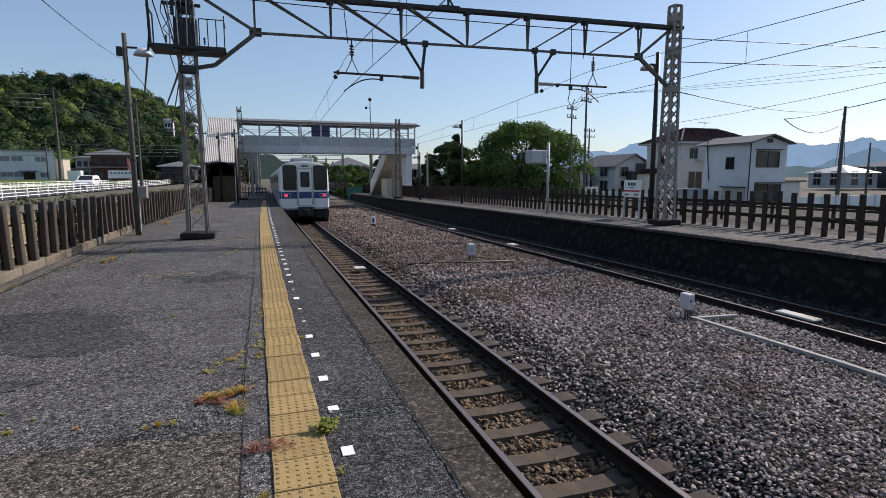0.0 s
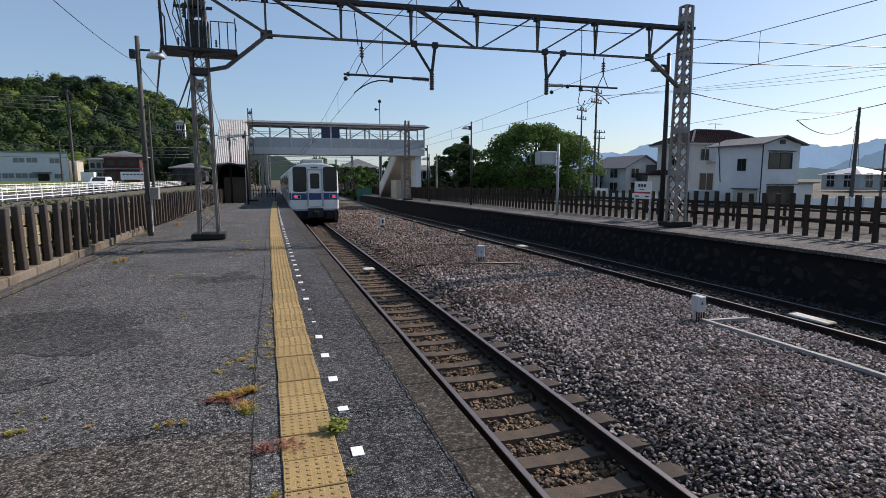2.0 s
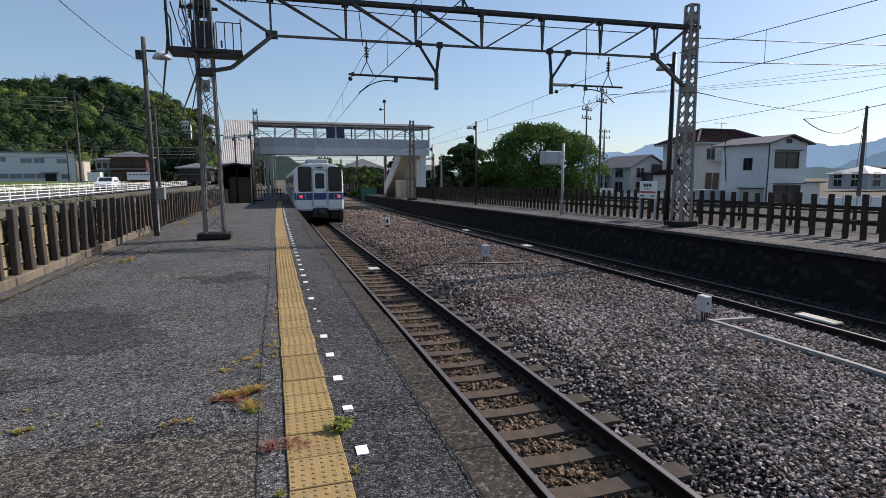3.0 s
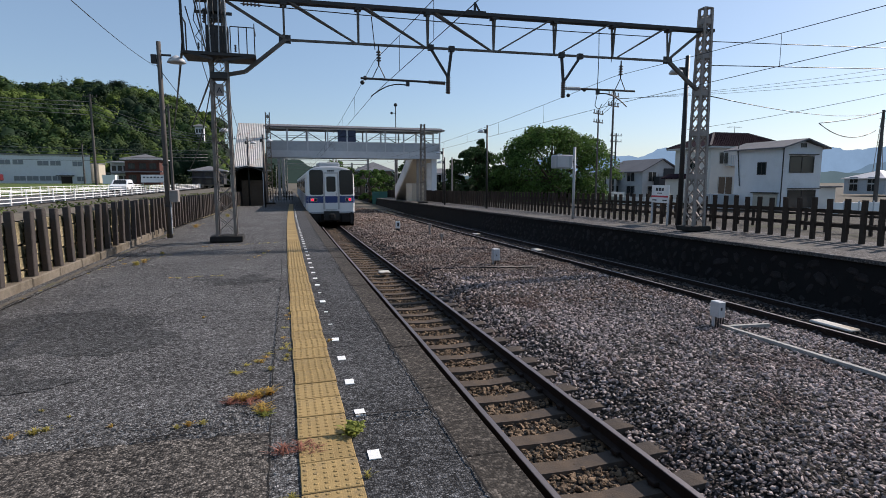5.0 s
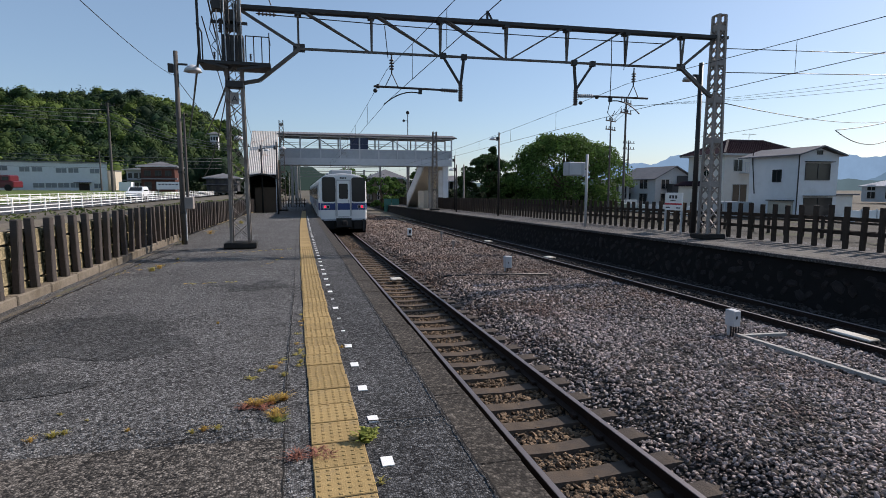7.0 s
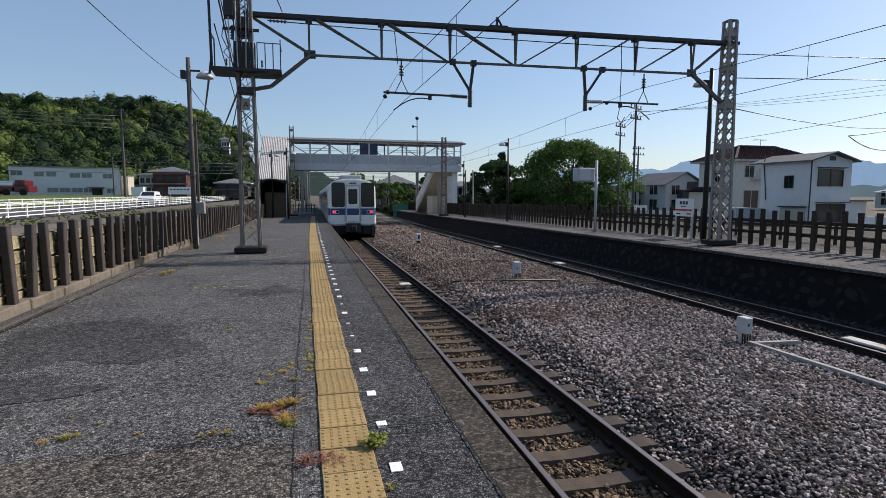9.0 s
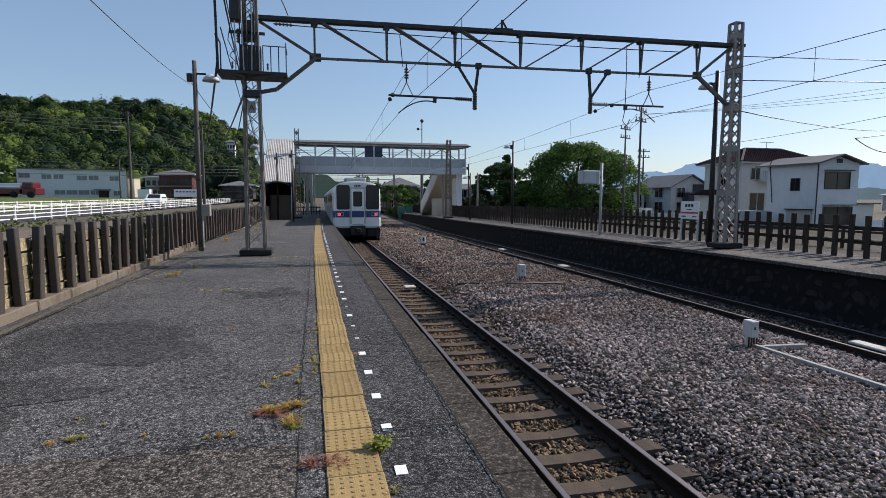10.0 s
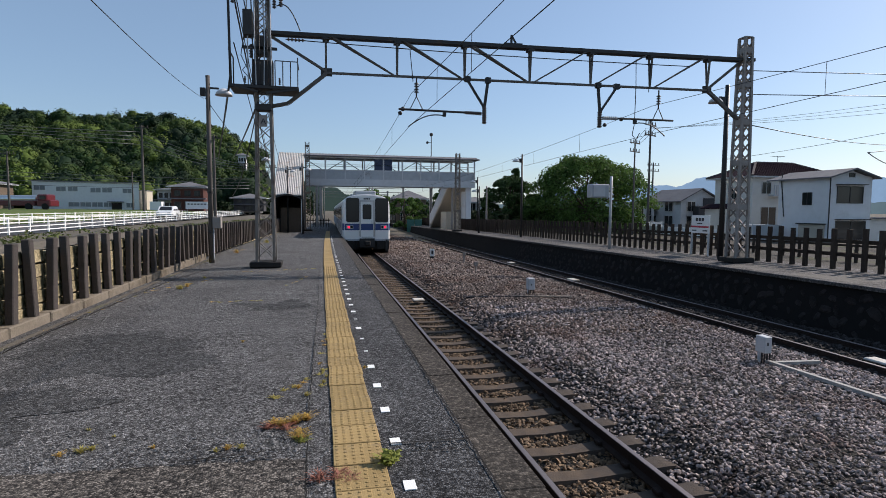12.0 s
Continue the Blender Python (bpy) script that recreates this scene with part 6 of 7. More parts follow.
for nm, x0, y0, x1, y1, z1, m in (("white_wall", 30, 52, 36, 52.2, 0.25, M_WHITEPAINT), ("white_wall", 39, 31, 62, 31.2, -0.15, M_WHITEPAINT), ("white_wall", 33, 40.0, 33.2, 58, -0.1, M_WHITEPAINT), ("tin_shed", 35.5, 39, 38.5, 41, 0.3, M_GREYPAINT)):
    o = thing(nm, "low white fence panels in front of the houses" if nm == "white_wall" else "small grey tin shed beside the house", "fence" if nm == "white_wall" else "shed")
    bm = B(); box(bm, x0, y0, GZ, x1, y1, z1); part("panel", bm, m, o)
    L = max(x1 - x0, y1 - y0)
    for i in range(int(L / 1.5)):
        bm = B()
        q = i * 1.5
        a, b = (x0 + q, y0 - 0.05) if x1 - x0 > y1 - y0 else (x0 - 0.05, y0 + q)
        box(bm, a, b, GZ, a + 0.08, b + 0.08, z1 + 0.12); part("post", bm, M_PALEPAINT, o)

# west side: warehouse, houses, vehicles
wh = thing("warehouse", "long white two-storey warehouse with ribbon windows", "warehouse")
WA, WB_ = Vector((-50.6, 114.0, 0.6)), Vector((-31.6, 109.5, 0.6))
wu = (WB_ - WA).normalized(); wnn = Vector((wu.y, -wu.x, 0))
if wnn.y > 0:
    wnn = -wnn
bm = B()
cs = [WA, WB_, WB_ + Vector((WB_.x, WB_.y, 0)).normalized() * 12, WA - wnn * 12]
v = [bm.verts.new(c) for c in cs] + [bm.verts.new(c + Vector((0, 0, 5.5 if i in (0, 3) else 5.2))) for i, c in enumerate(cs)]
for f in ((3, 2, 1, 0), (4, 5, 6, 7), (0, 1, 5, 4), (1, 2, 6, 5), (2, 3, 7, 6), (3, 0, 4, 7)):
    bm.faces.new([v[i] for i in f])
part("wall", bm, M_WHITEWALL, wh)
bm = B(); bar(bm, WA + Vector((0, 0, 5.55)) - wnn * -0.1, WB_ + Vector((0, 0, 5.25)) + wnn * 0.1, 0.3, 0.15); part("roof_edge", bm, M_GREY_ROOF, wh)
WL = (WB_ - WA).length
for a, z, w in ((0.02, 3.9, 2.0), (0.23, 3.7, 1.7), (0.34, 3.7, 1.7), (0.55, 3.5, 1.8), (0.66, 3.5, 1.7), (0.85, 3.4, 1.6), (0.34, 0.9, 1.9), (0.45, 0.9, 1.9), (0.56, 0.9, 1.9), (0.67, 0.9, 1.6), (0.88, 0.8, 1.4), (0.18, 1.0, 0.9)):
    window(wh, WA, wu, wnn, a * WL, z, w, 0.75, M_GLASS_REFLECTION)
bm = B(); box(bm, -0.9, -0.05, 0, 0.9, 0.05, 1.6); o = part("door", bm, M_GLASS_DARK, wh); o.matrix_world = Matrix.Translation(WA + wu * WL * 0.79 + wnn * 0.04) @ Matrix.Rotation(math.atan2(wu.y, wu.x), 4, "Z")
bm = B(); box(bm, -1.3, -0.9, 1.7, 1.3, 0.05, 1.85); o = part("door_canopy", bm, M_GREY_ROOF, wh); o.matrix_world = Matrix.Translation(WA + wu * WL * 0.79) @ Matrix.Rotation(math.atan2(wu.y, wu.x), 4, "Z")


def west_house(x, y, z, w, d, h, m, roof, label, rise=1.2):
    o = thing("house", label, "house", "houses west of the line")
    block(o, x, y, z, x + w, y + d, z + h, m)
    hip_roof(o, x, y, x + w, y + d, z + h, rise, 0.7, roof)
    block(o, x - 0.5, y - 0.8, z + h * 0.48, x + w + 0.5, y, z + h * 0.53, M_GREY_ROOF, "lower_eave")
    for a in (0.1, 0.42, 0.72):
        window(o, (x, y, 0), WX, -WY, w * a, z + h * 0.62, w * 0.18, h * 0.2, frame_m=M_STEEL_DARK)
        window(o, (x, y, 0), WX, -WY, w * a, z + h * 0.1, w * 0.2, h * 0.27, frame_m=M_STEEL_DARK)
    return o


west_house(-24.7, 103, 0.8, 5.2, 6, 4.3, M_REDWALL, M_GREY_ROOF, "dark red-brown two-storey house below the hill", 0.9)
west_house(-15.8, 112, 0.8, 5.5, 6, 2.6, M_DARKWALL, M_GREY_ROOF, "low dark house below the hill", 0.9)
west_house(-62, 108, 0.8, 8, 7, 4.6, M_BROWNWALL, M_GREY_ROOF, "brown wooden house at the field edge", 1.1)
west_house(-9.5, 125, 0.5, 7, 7, 3.2, M_BROWNWALL, M_GREY_ROOF, "low brown house far along the line", 1.0)
shed = thing("lean_to_shed", "tan corrugated lean-to beside the warehouse", "shed")
block(shed, -34.1, 118, 0.4, -32.7, 122, 4.6, M_BEIGE, "body")
block(shed, -34.2, 117.9, 4.6, -32.6, 122.1, 4.75, M_GREY_ROOF, "roof")
west_house(-29.2, 112, 0.8, 3.0, 6, 4.0, M_GREYPAINT, M_GREY_ROOF, "grey metal storage building", 0.3)
west_house(-24.6, 186, 13, 2.4, 2.4, 5.2, M_WHITEWALL, M_GREY_ROOF, "small pale building high among the hill trees", 0.8)
for x, y, w, h, m, lab in ((-27.3, 100, 1.8, 1.6, M_WHITEPAINT, "white storage hut by the road"), (-20.9, 96, 3.4, 1.0, M_WHITEPAINT, "white notice hoarding by the road")):
    o = thing("hut" if h > 1.2 else "hoarding", lab, "hut" if h > 1.2 else "sign")
    bm = B(); box(bm, x, y, 0.4 if h > 1.2 else 1.2, x + w, y + (2 if h > 1.2 else 0.15), 0.8 + h + (0 if h > 1.2 else 0.6)); part("body", bm, m, o)
    if h < 1.2:
        for k in range(6):
            bm = B(); box(bm, x + 0.3 + 0.5 * k, y - 0.02, 1.9, x + 0.6 + 0.5 * k, y - 0.005, 2.1); part("lettering_bar", bm, M_INK, o)
        for dx in (0.2, w - 0.3):
            bm = B(); box(bm, x + dx, y + 0.02, 0.2, x + dx + 0.1, y + 0.12, 1.2); part("leg", bm, M_GREYPAINT, o)


def car(x, y, rot, m, label):
    c = thing("car", label, "car", "vehicles on the road")
    c.matrix_world = pose(x, y, 0.08, 0, 0, rot)
    bm = B()
    prof = [(-2.0, 0.35), (-2.05, 0.75), (-1.75, 0.95), (-1.1, 1.0), (-0.5, 1.5), (1.2, 1.52), (1.85, 1.1), (2.0, 0.9), (2.02, 0.4)]
    prev = None
    for w in (-0.82, -0.74, 0.74, 0.82):
        inner = abs(w) < 0.8
        row = [bm.verts.new((w, a, b if (inner or b < 1.2) else b - 0.1)) for a, b in prof]
        if prev:
            for i in range(len(row)):
                bm.faces.new((prev[i], prev[(i + 1) % len(row)], row[(i + 1) % len(row)], row[i]))
        else:
            bm.faces.new(row)
        prev = row
    bm.faces.new(prev[::-1])
    bmesh.ops.recalc_face_normals(bm, faces=bm.faces)
    part("body", bm, m, c)
    bm = B(); bm.faces.new([bm.verts.new(p) for p in ((-0.68, -1.08, 1.03), (0.68, -1.08, 1.03), (0.6, -0.55, 1.46), (-0.6, -0.55, 1.46))]); part("windscreen", bm, M_GLASS_DARK, c)
    for s in (-1, 1):
        bm = B(); bm.faces.new([bm.verts.new(p) for p in ((s * 0.83, -0.8, 1.0), (s * 0.83, 1.6, 1.0), (s * 0.8, 1.15, 1.42), (s * 0.8, -0.4, 1.42))]); part("side_window", bm, M_GLASS_DARK, c)
        bm = B(); box(bm, s * 0.6 - 0.15, -2.08, 0.66, s * 0.6 + 0.15, -2.0, 0.8); part("headlamp", bm, M_CHROME, c)
        for yy in (-1.25, 1.3):
            bm = B(); rod(bm, ((s * 0.84, yy, 0.32), (s * 0.62, yy, 0.32)), 0.32, 14); w = part("tyre", bm, M_RUBBER, c)
            bm = B(); rod(bm, ((s * 0.85, yy, 0.32), (s * 0.8, yy, 0.32)), 0.19, 10); part("rim", bm, M_CHROME, w)
    return c


car(-17.6, 71.5, 2, M_CAR_WHITE, "small white car driving on the road behind the station")
car(-23.6, 98.5, 20, M_CAR_WHITE, "white car parked beside the brown house")
car(-13.2, 118.0, 70, M_CAR_WHITE, "white van parked far along the road")
tr = thing("tank_truck", "red tank truck with a silver tank parked by the field", "truck")
tr.matrix_world = pose(-42.2, 96.5, 0.95, 0, 0, -12)
bm = B(); rod(bm, ((-7.5, 0, 1.62), (0.2, 0, 1.62)), 0.62, 18); part("tank", bm, M_CHROME, tr, "silver tank", smooth=False)
bm = B(); box(bm, -7.6, -1.0, 0.6, 0.3, 1.0, 1.35, 0.05); part("chassis", bm, M_CAR_RED, tr)
bm = B(); box(bm, 0.6, -1.05, 0.5, 2.7, 1.05, 1.5, 0.12); box(bm, 0.65, -1.0, 1.4, 2.2, 1.0, 2.35, 0.14); cb = part("cab", bm, M_CAR_RED, tr)
bm = B(); box(bm, 1.1, -1.02, 1.6, 2.0, -0.99, 2.1); part("cab_window", bm, M_GLASS_DARK, cb)
for x in (-6.8, -5.5, -0.6, 1.9):
    bm = B(); rod(bm, ((x, -1.12, 0.5), (x, -0.8, 0.5)), 0.5, 14); part("tyre", bm, M_RUBBER, tr)


# ---- utility poles and wires ----
def utility(x, y, z, h, label, arms=1, r=0.14, m=M_CONC_POLE, turn=0):
    u = thing("utility_pole", label, "utility pole", "utility poles")
    u.matrix_world = pose(x, y, z, 0, 0, turn)
    bm = B(); rod(bm, ((0, 0, 0), (0, 0, h)), r, 9, r * 0.65); part("pole", bm, m, u)
    for k in range(arms):
        zz = h - 0.35 - 0.8 * k
        bm = B(); bar(bm, (-0.9, 0, zz), (0.9, 0, zz), 0.09); part("cross_arm", bm, M_STEEL_DARK, u)
        for dx in (-0.8, -0.3, 0.3, 0.8):
            bm = B(); ribbed(bm, (dx, 0, zz + 0.05), (dx, 0, zz + 0.3), 0.06, 3, 0.5); part("insulator", bm, M_PORCELAIN, u)
    return u


utility(26.3, 40.0, -1.1, 9.8, "tall dark utility pole with cross arms", 2, 0.11, turn=30)
utility(29.0, 46.5, -1.1, 9.2, "tall utility pole with cross arms", 2, 0.1, turn=30)
utility(46.5, 33.0, -1.1, 8.2, "leaning dark utility pole in the yard", 0, 0.16)
utility(52.0, 37.0, -1.1, 6.2, "plain utility pole by the houses", 0, 0.12)
utility(62.0, 41.0, -1.1, 6.0, "plain utility pole by the houses", 0, 0.12)
utility(75.0, 44.0, -1.1, 8.5, "utility pole far across the yard", 2)
utility(44.0, 66.0, -1.1, 9.0, "utility pole behind the modern house", 2)
utility(-24.8, 88.0, 0.3, 13.0, "tall grey utility pole below the hill", 1, 0.2)
utility(-40.0, 84.0, 0.5, 8.2, "dark utility pole at the field edge", 1, 0.16)
utility(-31.0, 104.0, 0.5, 7.0, "slim utility pole behind the warehouse", 0)
utility(-10.6, 62.0, 0.1, 9.0, "dark utility pole beside the road", 1, 0.15)
utility(-9.0, 90.0, 0.1, 7.5, "utility pole along the line", 1)
utility(-5.6, 74.0, 0.0, 7.0, "utility pole by the footbridge", 1)
for x, y, h in ((14.2, 46.0, 5.0), (13.6, 44.0, 4.6), (15.8, 64, 6), (6.6, 72, 7), (0.2, 74, 7), (0.6, 92, 6.5), (7.4, 92, 6.5), (-1.2, 104, 6), (13.5, 62, 6.5), (5.2, 60, 6)):
    utility(x + off(y) * 0.3, y, -1.5, h, "line-side mast beyond the footbridge", 0, 0.09, M_STEEL_OLD)
for y in (62.0, 86.0, 110.0):
    bm = B()
    gt = thing("overhead_portal", "distant steel portal carrying the overhead wires", "gantry", "portals beyond the footbridge")
    for x in (-1.0, 11.8):
        bm = B(); bar(bm, P(x, y, -1.2), P(x, y, 6.2), 0.3); part("leg", bm, M_STEEL_OLD, gt)
    for z in (4.9, 5.5):
        bm = B(); bar(bm, P(-1.0, y, z), P(11.8, y, z), 0.09); part("beam", bm, M_STEEL_OLD, gt)
spk = thing("speaker_mast", "thin dark mast with round loudspeakers above the footbridge", "mast")
bm = B(); rod(bm, ((12.5, 61.0, -0.8), (12.5, 61.0, 9.8)), 0.06, 9, 0.045); part("pole", bm, M_STEEL_DARK, spk)
bm = B(); bar(bm, (12.0, 61.0, 8.9), (12.55, 61.0, 8.9), 0.06); part("arm", bm, M_BLACK, spk)
for x, z, r in ((12.5, 9.8, 0.2), (12.05, 8.9, 0.15)):
    bm = B(); bmesh.ops.create_uvsphere(bm, u_segments=10, v_segments=6, radius=r)
    bmesh.ops.translate(bm, verts=bm.verts, vec=(x, 61.0, z))
    part("horn", bm, M_BLACK, spk)
pyl = thing("pylon", "distant lattice transmission pylon on the ridge", "pylon")
px, py = 900 * math.sin(radians(54.6)), 900 * math.cos(radians(54.6))
bm = B()
for i, j in ((-1, -1), (1, -1), (1, 1), (-1, 1)):
    bar(bm, (px + 4 * i, py + 4 * j, 0), (px + 0.5 * i, py + 0.5 * j, 84), 0.5)
for z in (50, 60, 70, 80):
    bar(bm, (px - 5, py, z), (px + 5, py, z), 0.45)
part("frame", bm, M_STEEL_OLD, pyl)

W = "cables across the sky"
wire("power_line", sag((12.0, 13.6, 5.46), (48, 13.0, 7.05), 0.1), 0.012, "dark feeder wire running off the column", W)
wire("power_line", sag((12.0, 13.6, 4.79), (48, 13.0, 6.33), 0.05), 0.013, "dark feeder wire running off the column", W)
wire("power_line", sag((12.0, 13.6, 3.95), (46.5, 33.0, 6.95), 0.45), 0.014, "thin cable from column to yard pole", W)
wire("power_line", sag((35.1, 42.0, 6.0), (39.5, 12.0, 8.9), 0.5), 0.016, "thin cable between utility poles", W)
wire("power_line", sag((46.5, 33.0, 6.95), (28.3, 15.0, 5.6), 0.1), 0.03, "thin cable between utility poles", W)
wire("service_drop", sag((46.5, 33.0, 6.95), (37.43, 31.0, 5.6), 0.12), 0.03, "taut cable reaching the yard pole", W)
wire("service_drop", sag((45.8, 33.0, 5.46), (37.43, 31.0, 5.6), 0.75), 0.03, "slack cable hanging from the yard pole", W)
for k in range(3):
    wire("power_line", sag((26.0 + 0.4 * k, 40.0, 8.1), (58, 8.0, 11.0 + k), 1.2, 16), 0.011, "thin power line across the sky", W)
    wire("power_line", sag((25.9 + 0.4 * k, 40.0, 8.1), (28.6 + 0.4 * k, 46.5, 7.7), 0.1), 0.016, "thin power line between poles", W)
for k in range(4):
    wire("power_line", sag((-90, 60, 15.0 + 0.5 * k), (-24.8, 88, 12.3 - 0.6 * k), 1.6, 16), 0.035, "grey power line in front of the hill", W, M_WIRE_PALE)
    wire("power_line", sag((-24.8, 88, 12.3 - 0.6 * k), (-9.0, 90, 8.0 - 0.3 * k), 0.8, 14), 0.035, "grey power line in front of the hill", W, M_WIRE_PALE)
    wire("power_line", sag((-90, 80, 9.5 - 0.7 * k), (-10.6, 92, 6.0 - 0.5 * k), 1.2, 16), 0.03, "grey power line in front of the hill", W, M_WIRE_PALE)
wire("power_line", sag((-2.98, 16.0, 4.38), (-1.62, 2.0, 3.05), 0.14, 14), 0.005, "slack cable running off the lamp post", W)
wire("power_line", sag((-2.95, 16.0, 4.4), (-2.75, 43.0, 4.0), 0.6, 14), 0.010, "slack cable along the platform", W)
for k, (a, b) in enumerate((((-2.0, 14.2, 6.9), (-3.0, 39.0, 3.6)), ((-1.9, 14.2, 6.6), (-5.6, 74.0, 5.5)), ((-1.7, 14.2, 6.4), (-3.2, 52, 5.2)), ((-1.95, 14.2, 5.4), (-5.6, 74, 4.8)), ((-1.45, 14.3, 3.9), (-3.1, 21.6, 1.9)))):
    wire("column_cable", sag(a, b, 0.35, 14), 0.014 if k else 0.022, "dark cable running from the equipment column", W)
wire("column_cable", sag((-2.0, 14.2, 6.9), (-2.6, -6, 9.0), 0.3, 14), 0.018, "dark cable running from the equipment column", W)
wire("column_cable", sag((-1.5, 14.2, 7.3), (-1.9, -6, 9.4), 0.3, 14), 0.014, "dark cable running from the equipment column", W)
end_fence = thing("end_fence", "dark timber barrier across the end of the platform", "fence")
for i in range(14):
    bm = B(); bar(bm, P(-3.4 + 0.28 * i, 62, -0.1), P(-3.4 + 0.28 * i, 62, 0.95), 0.09); part("post", bm, M_WOOD_DARK, end_fence)
for z in (0.35, 0.75):
    bm = B(); bar(bm, P(-3.5, 62, z), P(0.4, 62, z), 0.08); part("rail_bar", bm, M_WOOD_DARK, end_fence)
green = thing("mesh_fence", "teal mesh fence panels behind the opposite platform end", "fence")
for i in range(2):
    bm = B(); box(bm, 11.2 + 1.0 * i, 70, -1.6, 12.15 + 1.0 * i, 70.05, 0.1); part("panel", bm, M_GREEN_FENCE, green)
wire("column_cable", sag((-2.04, 14.2, 4.61), (-7.41, 45, 5.21), 0.1, 12), 0.03, "thick black cable running from the column platform", W)
wire("column_cable", sag((-1.42, 14.25, 4.03), (-5.62, 40, 4.82), 0.1, 12), 0.028, "thick black cable running from the column", W)
wire("column_cable", sag((-2.04, 14.2, 4.61), (-2.0, 13.6, 8.6), 0.0, 4), 0.03, "thick black cable rising along the column", W)
# ---- pieces: tiles, marks, coping slabs, sleepers, stones ----
plat_ob = bpy.data.objects["platform"]
tactile = thing("tactile_strip", "strip of worn yellow tactile paving tiles with raised dots", "tactile paving")
bm = B()
box(bm, 0.004, 0.004, -0.03, 0.296, 0.282, 0.012, 0.004)
for i in range(6):
    for j in range(6):
        cx, cy = 0.028 + 0.0488 * i, 0.026 + 0.0468 * j
        lo = [bm.verts.new((cx + 0.0145 * math.cos(1.0472 * k), cy + 0.0145 * math.sin(1.0472 * k), 0.011)) for k in range(6)]
        hi = [bm.verts.new((cx + 0.0095 * math.cos(1.0472 * k), cy + 0.0095 * math.sin(1.0472 * k), 0.0158)) for k in range(6)]
        for k in range(6):
            bm.faces.new((lo[k], lo[(k + 1) % 6], hi[(k + 1) % 6], hi[k]))
        bm.faces.new(hi)
tile_mesh = mesh_of("tactile_tile", bm, M_YELLOW)
bm = B()
strip(bm, lambda y: [off(y) + 0.045, off(y) + 0.337], lambda i, y: dip(y) + 0.004, YS[1:45])
part("joint_bed", bm, M_CRACK, tactile)
bm = B()
box(bm, 0.004, 0.004, -0.03, 0.296, 0.282, 0.014, 0.004)
tile_far = mesh_of("tactile_tile", bm, M_YELLOW)
rgp = random.Random(4)
for i in range(173):
    y = -3.270 + i * 0.2868
    o = new("tactile_tile", tile_mesh if 0 < y < 14 else tile_far)
    o.parent = tactile
    o.location = P(0.042 + rgp.uniform(-0.004, 0.004), y, rgp.uniform(-0.002, 0.002))
    o.rotation_euler = (rgp.uniform(-0.006, 0.006), rgp.uniform(-0.006, 0.006), rgp.uniform(-0.008, 0.008))

bm = B()
box(bm, -0.032, -0.05, 0.0, 0.032, 0.05, 0.005)
mark_mesh = mesh_of("edge_mark", bm, M_WHITEPAINT)
for i in range(-9, 60):
    y = 2.20 + i * 0.5567
    o = new("edge_mark", mark_mesh)
    o.parent = plat_ob
    o.location = P(0.43, y, 0.001)
    o.rotation_euler = (0, 0, rgp.uniform(-0.05, 0.05))
    if i in (6, 7, 9):
        o.scale = (0.6, 0.35, 1)

coping = thing("platform_coping", "worn concrete coping slabs along the platform edge", "coping")
bm = B()
box(bm, 0.0, 0.004, -0.2, 0.245, 0.996, 0.002, 0.006)
slab = mesh_of("coping_slab", bm, M_COPING)
for i in range(-6, 70):
    y = 0.6 + i
    o = new("coping_slab", slab)
    o.parent = coping
    o.location = P(0.885 + rgp.uniform(-0.005, 0.005), y, rgp.uniform(-0.003, 0.002))
    o.rotation_euler = (math.atan((dip(y + 1) - dip(y))), 0, -math.atan(off(y + 1) - off(y)))
bm = B()
box(bm, 0.0, 0.006, -0.075, 0.62, 1.494, 0.006, 0.012)
slab2 = mesh_of("coping_slab", bm, M_COPING_PALE)
coping2 = thing("platform_coping", "pale weathered concrete coping slabs along the opposite platform", "coping")
for i in range(-4, 50):
    y = 1.5 + i * 1.5
    o = new("coping_slab", slab2)
    o.parent = coping2
    o.location = P(10.62 + rgp.uniform(-0.01, 0.01), y, rgp.uniform(-0.034, -0.028))
    o.rotation_euler = (math.atan((dip(y + 1.5) - dip(y)) / 1.5), 0, -math.atan((off(y + 1.5) - off(y)) / 1.5))

# sleepers: waisted concrete, dished between the rails
bm = B()
prev = None
for x, w, z in ((-1.0, 0.11, -0.135), (-0.86, 0.115, -0.128), (-0.38, 0.10, -0.157), (0.0, 0.09, -0.176), (0.38, 0.10, -0.157), (0.86, 0.115, -0.128), (1.0, 0.11, -0.135)):
    row = [bm.verts.new(p) for p in ((x, -w - 0.02, -0.3), (x, -w, z), (x, w, z), (x, w + 0.02, -0.3))]
    if prev:
        for a in range(3):
            bm.faces.new((prev[a], row[a], row[a + 1], prev[a + 1]))
    else:
        bm.faces.new(row)
    prev = row
bm.faces.new(prev[::-1])
bmesh.ops.recalc_face_normals(bm, faces=bm.faces)
sleeper_mesh = mesh_of("sleeper", bm, M_SLEEPER)
bm = B()
for s in (-1, 1):
    for q in (-0.085, 0.085):
        cx = 0.53 * s + q
        box(bm, cx - 0.03, -0.05, -0.14, cx + 0.03, 0.05, -0.095, 0.008)
clip_mesh = mesh_of("rail_clip", bm, M_RAIL)
bed = bpy.data.objects["ballast_bed"]
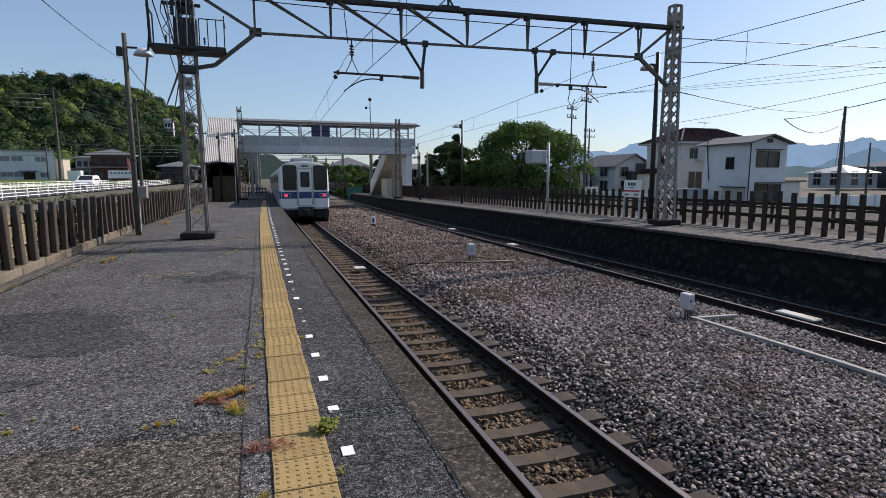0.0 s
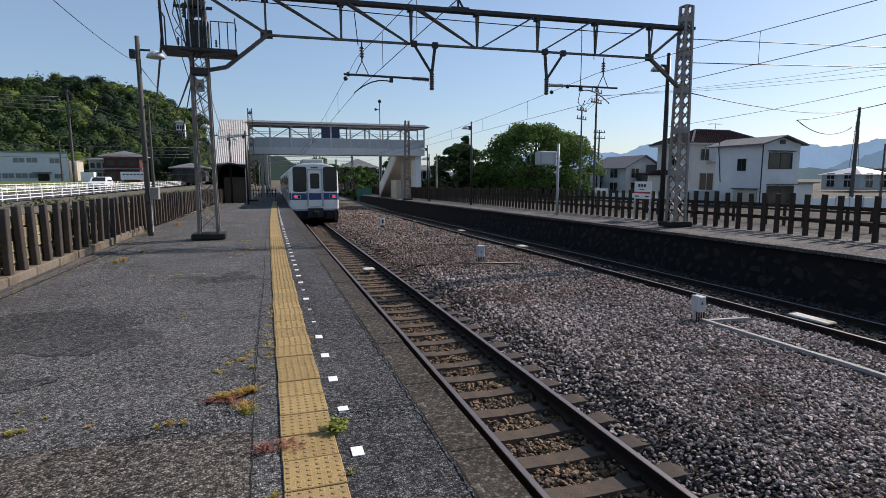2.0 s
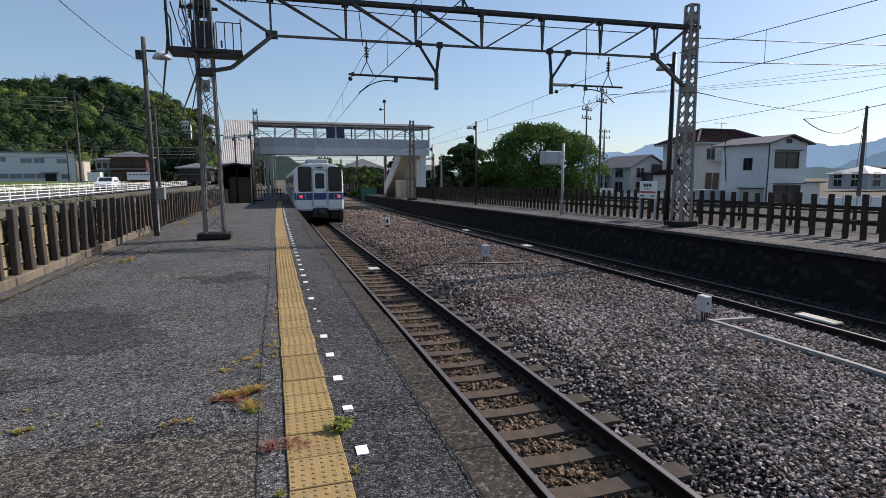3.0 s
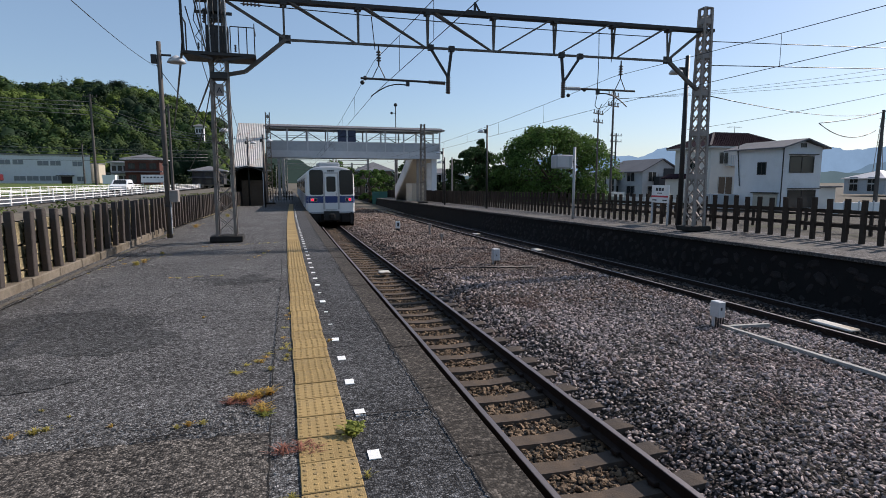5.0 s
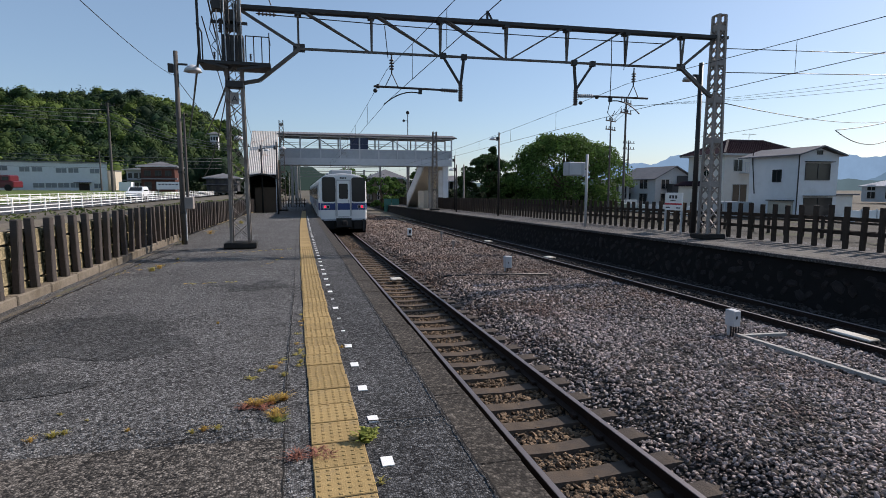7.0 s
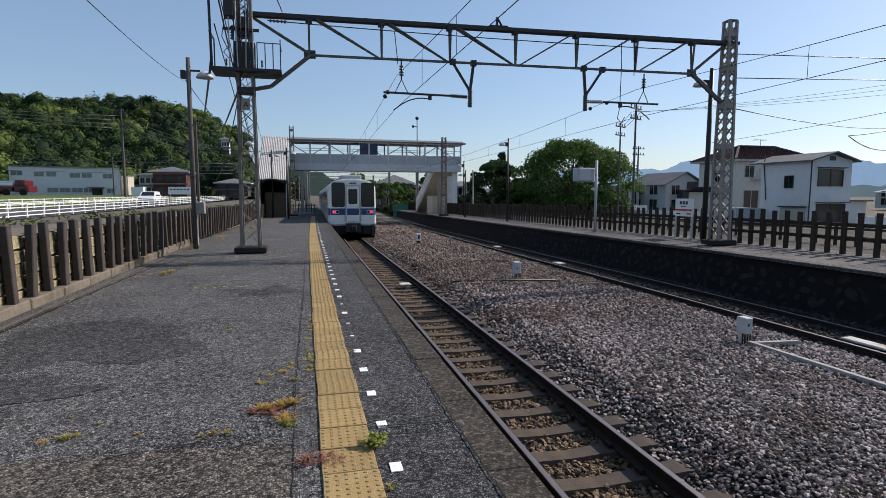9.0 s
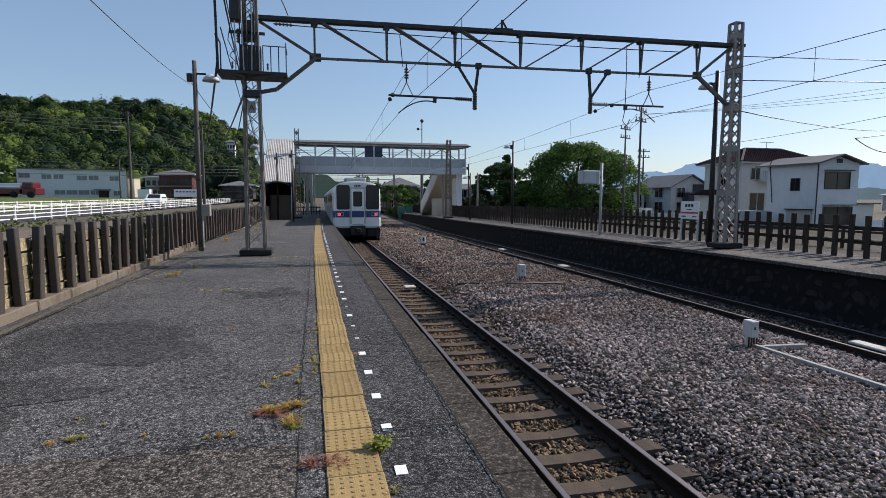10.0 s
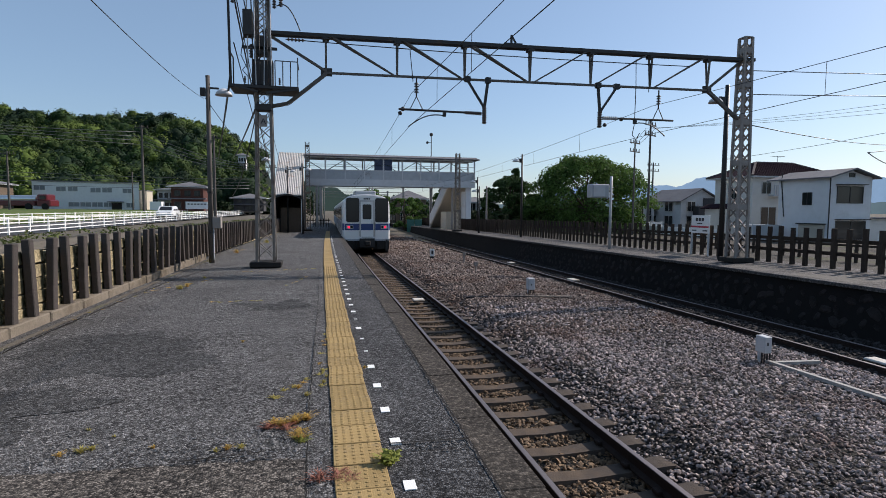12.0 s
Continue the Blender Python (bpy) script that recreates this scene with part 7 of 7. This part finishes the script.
for tc, n, y0 in ((TRACK_1, 140, -4.946), (TRACK_2, 92, -4.3)):
    for i in range(n):
        y = y0 + i * 0.538
        o = new("sleeper", sleeper_mesh)
        o.parent = bed
        o.location = P(tc, y, RAIL_Z + 0.002)
        o.rotation_euler = (0, rgp.uniform(-0.004, 0.004), rgp.uniform(-0.012, 0.012))
        if y < 16:
            c = new("rail_clip", clip_mesh)
            c.parent = bed
            c.location = P(tc, y, RAIL_Z)


def stones(name, cell, seed, area, z_of, size, m, label, heap=0.025, cover=1.3):
    """Crushed stones: rough twenty-faced lumps, strewn evenly over an area, a stone to each cell and some on top."""
    rg = np.random.default_rng(seed)
    x0, x1, y0, y1 = area
    nx, ny = max(1, int((x1 - x0) / cell)), max(1, int((y1 - y0) / cell))
    gx_, gy_ = np.meshgrid((np.arange(nx) + 0.5) / nx, (np.arange(ny) + 0.5) / ny)
    x = x0 + (x1 - x0) * gx_.ravel() + rg.uniform(-0.5, 0.5, nx * ny) * cell
    y = y0 + (y1 - y0) * gy_.ravel() + rg.uniform(-0.5, 0.5, nx * ny) * cell
    more = int(nx * ny * (cover - 1))
    x, y = np.append(x, rg.uniform(x0, x1, more)), np.append(y, rg.uniform(y0, y1, more))
    n = len(x)
    z = np.array([z_of(a, b) for a, b in zip(x, y)]) + rg.uniform(-heap, heap, n)
    bm = B()
    bmesh.ops.create_icosphere(bm, subdivisions=1, radius=1.0)
    bm.verts.index_update()
    base = np.array([v.co[:] for v in bm.verts])
    tri = np.array([[v.index for v in f.verts] for f in bm.faces])
    bm.free()
    k = len(base)
    s = size * rg.uniform(0.55, 1.3, n)
    v = base[None] * (1 + rg.normal(scale=0.2, size=(n, k, 1)))
    v = v * np.stack([np.ones(n), rg.uniform(0.45, 0.9, n), rg.uniform(0.35, 0.65, n)], 1)[:, None, :] * s[:, None, None]
    a, b, c = rg.uniform(0, 6.283, n), rg.normal(scale=0.5, size=n), rg.normal(scale=0.5, size=n)
    ca, sa, cb, sb, cc, sc = (q[:, None] for q in (np.cos(a), np.sin(a), np.cos(b), np.sin(b), np.cos(c), np.sin(c)))
    vx, vy, vz = v[..., 0], v[..., 1], v[..., 2]
    vx, vz = vx * cc - vz * sc, vx * sc + vz * cc
    y1_, z1_ = vy * cb - vz * sb, vy * sb + vz * cb
    x2, y2 = vx * ca - y1_ * sa, vx * sa + y1_ * ca
    offs = np.array([off(t) for t in y])
    dips = np.array([dip(t) for t in y])
    v = np.stack([x2 + (x + offs)[:, None], y2 + y[:, None], z1_ + (z + dips)[:, None]], 2).reshape(-1, 3)
    f = (tri[None] + k * np.arange(n)[:, None, None]).reshape(-1, 3)
    me = bpy.data.meshes.new(name)
    me.vertices.add(len(v)); me.vertices.foreach_set("co", v.ravel())
    me.loops.add(f.size); me.loops.foreach_set("vertex_index", f.ravel())
    me.polygons.add(len(f)); me.polygons.foreach_set("loop_start", np.arange(0, f.size, 3))
    me.update(calc_edges=True)
    me.shade_flat()
    me.materials.append(m)
    return tagged(new(name, me), label, "ballast", kind="stuff")


def bed_z(x, y):
    return float(np.interp(x, BED_X, BED_Z)) + 0.02 * noise.noise((x * 0.9, y * 0.9, 0))


stones("ballast_stones", 0.035, 12, (3.1, 8.4, 2.0, 5.0), bed_z, 0.0245, M_BALLAST, "grey-brown crushed stone ballast nearest the platform")
stones("ballast_stones", 0.043, 1, (3.1, 8.4, 5.0, 9.5), bed_z, 0.0295, M_BALLAST, "grey-brown crushed stone ballast between the tracks")
for k, m_ in enumerate((M_BALLAST, M_BALLAST_BROWN)):
    stones("ballast_stones", 0.078, 11 + 10 * k, (3.1, 8.4, 9.5, 13.5), bed_z, 0.040, m_, "mixed grey and brown crushed stone ballast")
stones("ballast_stones", 0.058, 31, (3.1, 8.4, 13.5, 18.0), bed_z, 0.042, M_BALLAST_BROWN, "rust-browned crushed stone ballast beside the rails")
stones("ballast_stones", 0.088, 2, (3.1, 8.45, 18.0, 36.0), bed_z, 0.064, M_BALLAST_BROWN, "rust-browned crushed stone ballast farther along")
stones("ballast_stones", 0.18, 5, (3.1, 8.5, 36.0, 78.0), bed_z, 0.125, M_BALLAST_BROWN, "rust-browned crushed stone ballast far along the line")
stones("ballast_stones", 0.075, 7, (3.1, 8.4, -5.0, 2.0), bed_z, 0.05, M_BALLAST, "grey-brown crushed stone ballast by the near end")
stones("track_ballast", 0.05, 3, (1.5, 3.1, 1.5, 14.0), lambda x, y: -1.16, 0.036, M_BALLAST_RUST, "rust-brown stone ballast between the rails", 0.02)
stones("track_ballast", 0.065, 4, (1.5, 3.1, 14.0, 34.0), lambda x, y: -1.16, 0.046, M_BALLAST_RUST, "rust-brown stone ballast between the rails", 0.02)
stones("track_ballast", 0.07, 8, (1.5, 3.1, -5.0, 1.5), lambda x, y: -1.16, 0.05, M_BALLAST_RUST, "rust-brown stone ballast between the rails", 0.02)
stones("oily_ballast", 0.075, 6, (8.4, 10.5, 2.5, 34.0), bed_z, 0.054, M_BALLAST_DARK, "dark stone ballast around the far track")
for i, (x0, x1, y0, y1, cell) in enumerate(((-1.7, -0.15, 3.25, 3.7, 0.042), (-0.55, -0.12, 3.22, 3.6, 0.03), (-2.9, -1.5, 3.4, 4.0, 0.06), (0.36, 0.86, 3.15, 3.24, 0.022), (-3.2, -2.3, 9.5, 14.0, 0.085), (-0.12, 0.03, 2.4, 6.0, 0.05), (-3.2, -3.0, 5.0, 16.0, 0.06))):
    stones("grit", cell, 40 + i, (x0, x1, y0, y1), lambda x, y: 0.009, 0.008, M_GRIT, "loose grey grit on broken platform asphalt", 0.003, 1.0)

# rubble stones of the opposite platform wall
wall_ob = bpy.data.objects["platform_opposite_wall"]
variants = []
for k in range(7):
    bm = B()
    bmesh.ops.create_icosphere(bm, subdivisions=1, radius=1.0)
    for v in bm.verts:
        d = 1 + 0.22 * noise.noise(v.co * 1.7 + Vector((k * 5.3, 0, 0)))
        v.co = Vector((v.co.x * 0.06, max(-0.17, min(0.17, v.co.y * 0.2)) * d, max(-0.125, min(0.125, v.co.z * 0.15)) * d))
    variants.append(mesh_of("rubble_stone", bm, M_STONE_SHADED))
cnt = 0
for r in range(4):
    for c in range(75):
        y = 2.0 + c * 0.36 + (0.18 if r % 2 else 0) + rgp.uniform(-0.1, 0.1)
        z = -1.05 + r * 0.235 + rgp.uniform(-0.07, 0.07)
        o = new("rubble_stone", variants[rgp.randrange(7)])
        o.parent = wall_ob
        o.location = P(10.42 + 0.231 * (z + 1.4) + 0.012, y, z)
        o.rotation_euler = (rgp.uniform(-1.2, 1.2), 0.28, 0)
        k = rgp.uniform(0.5, 1.0)
        o.scale = (k, k, k * rgp.uniform(0.8, 1.05))
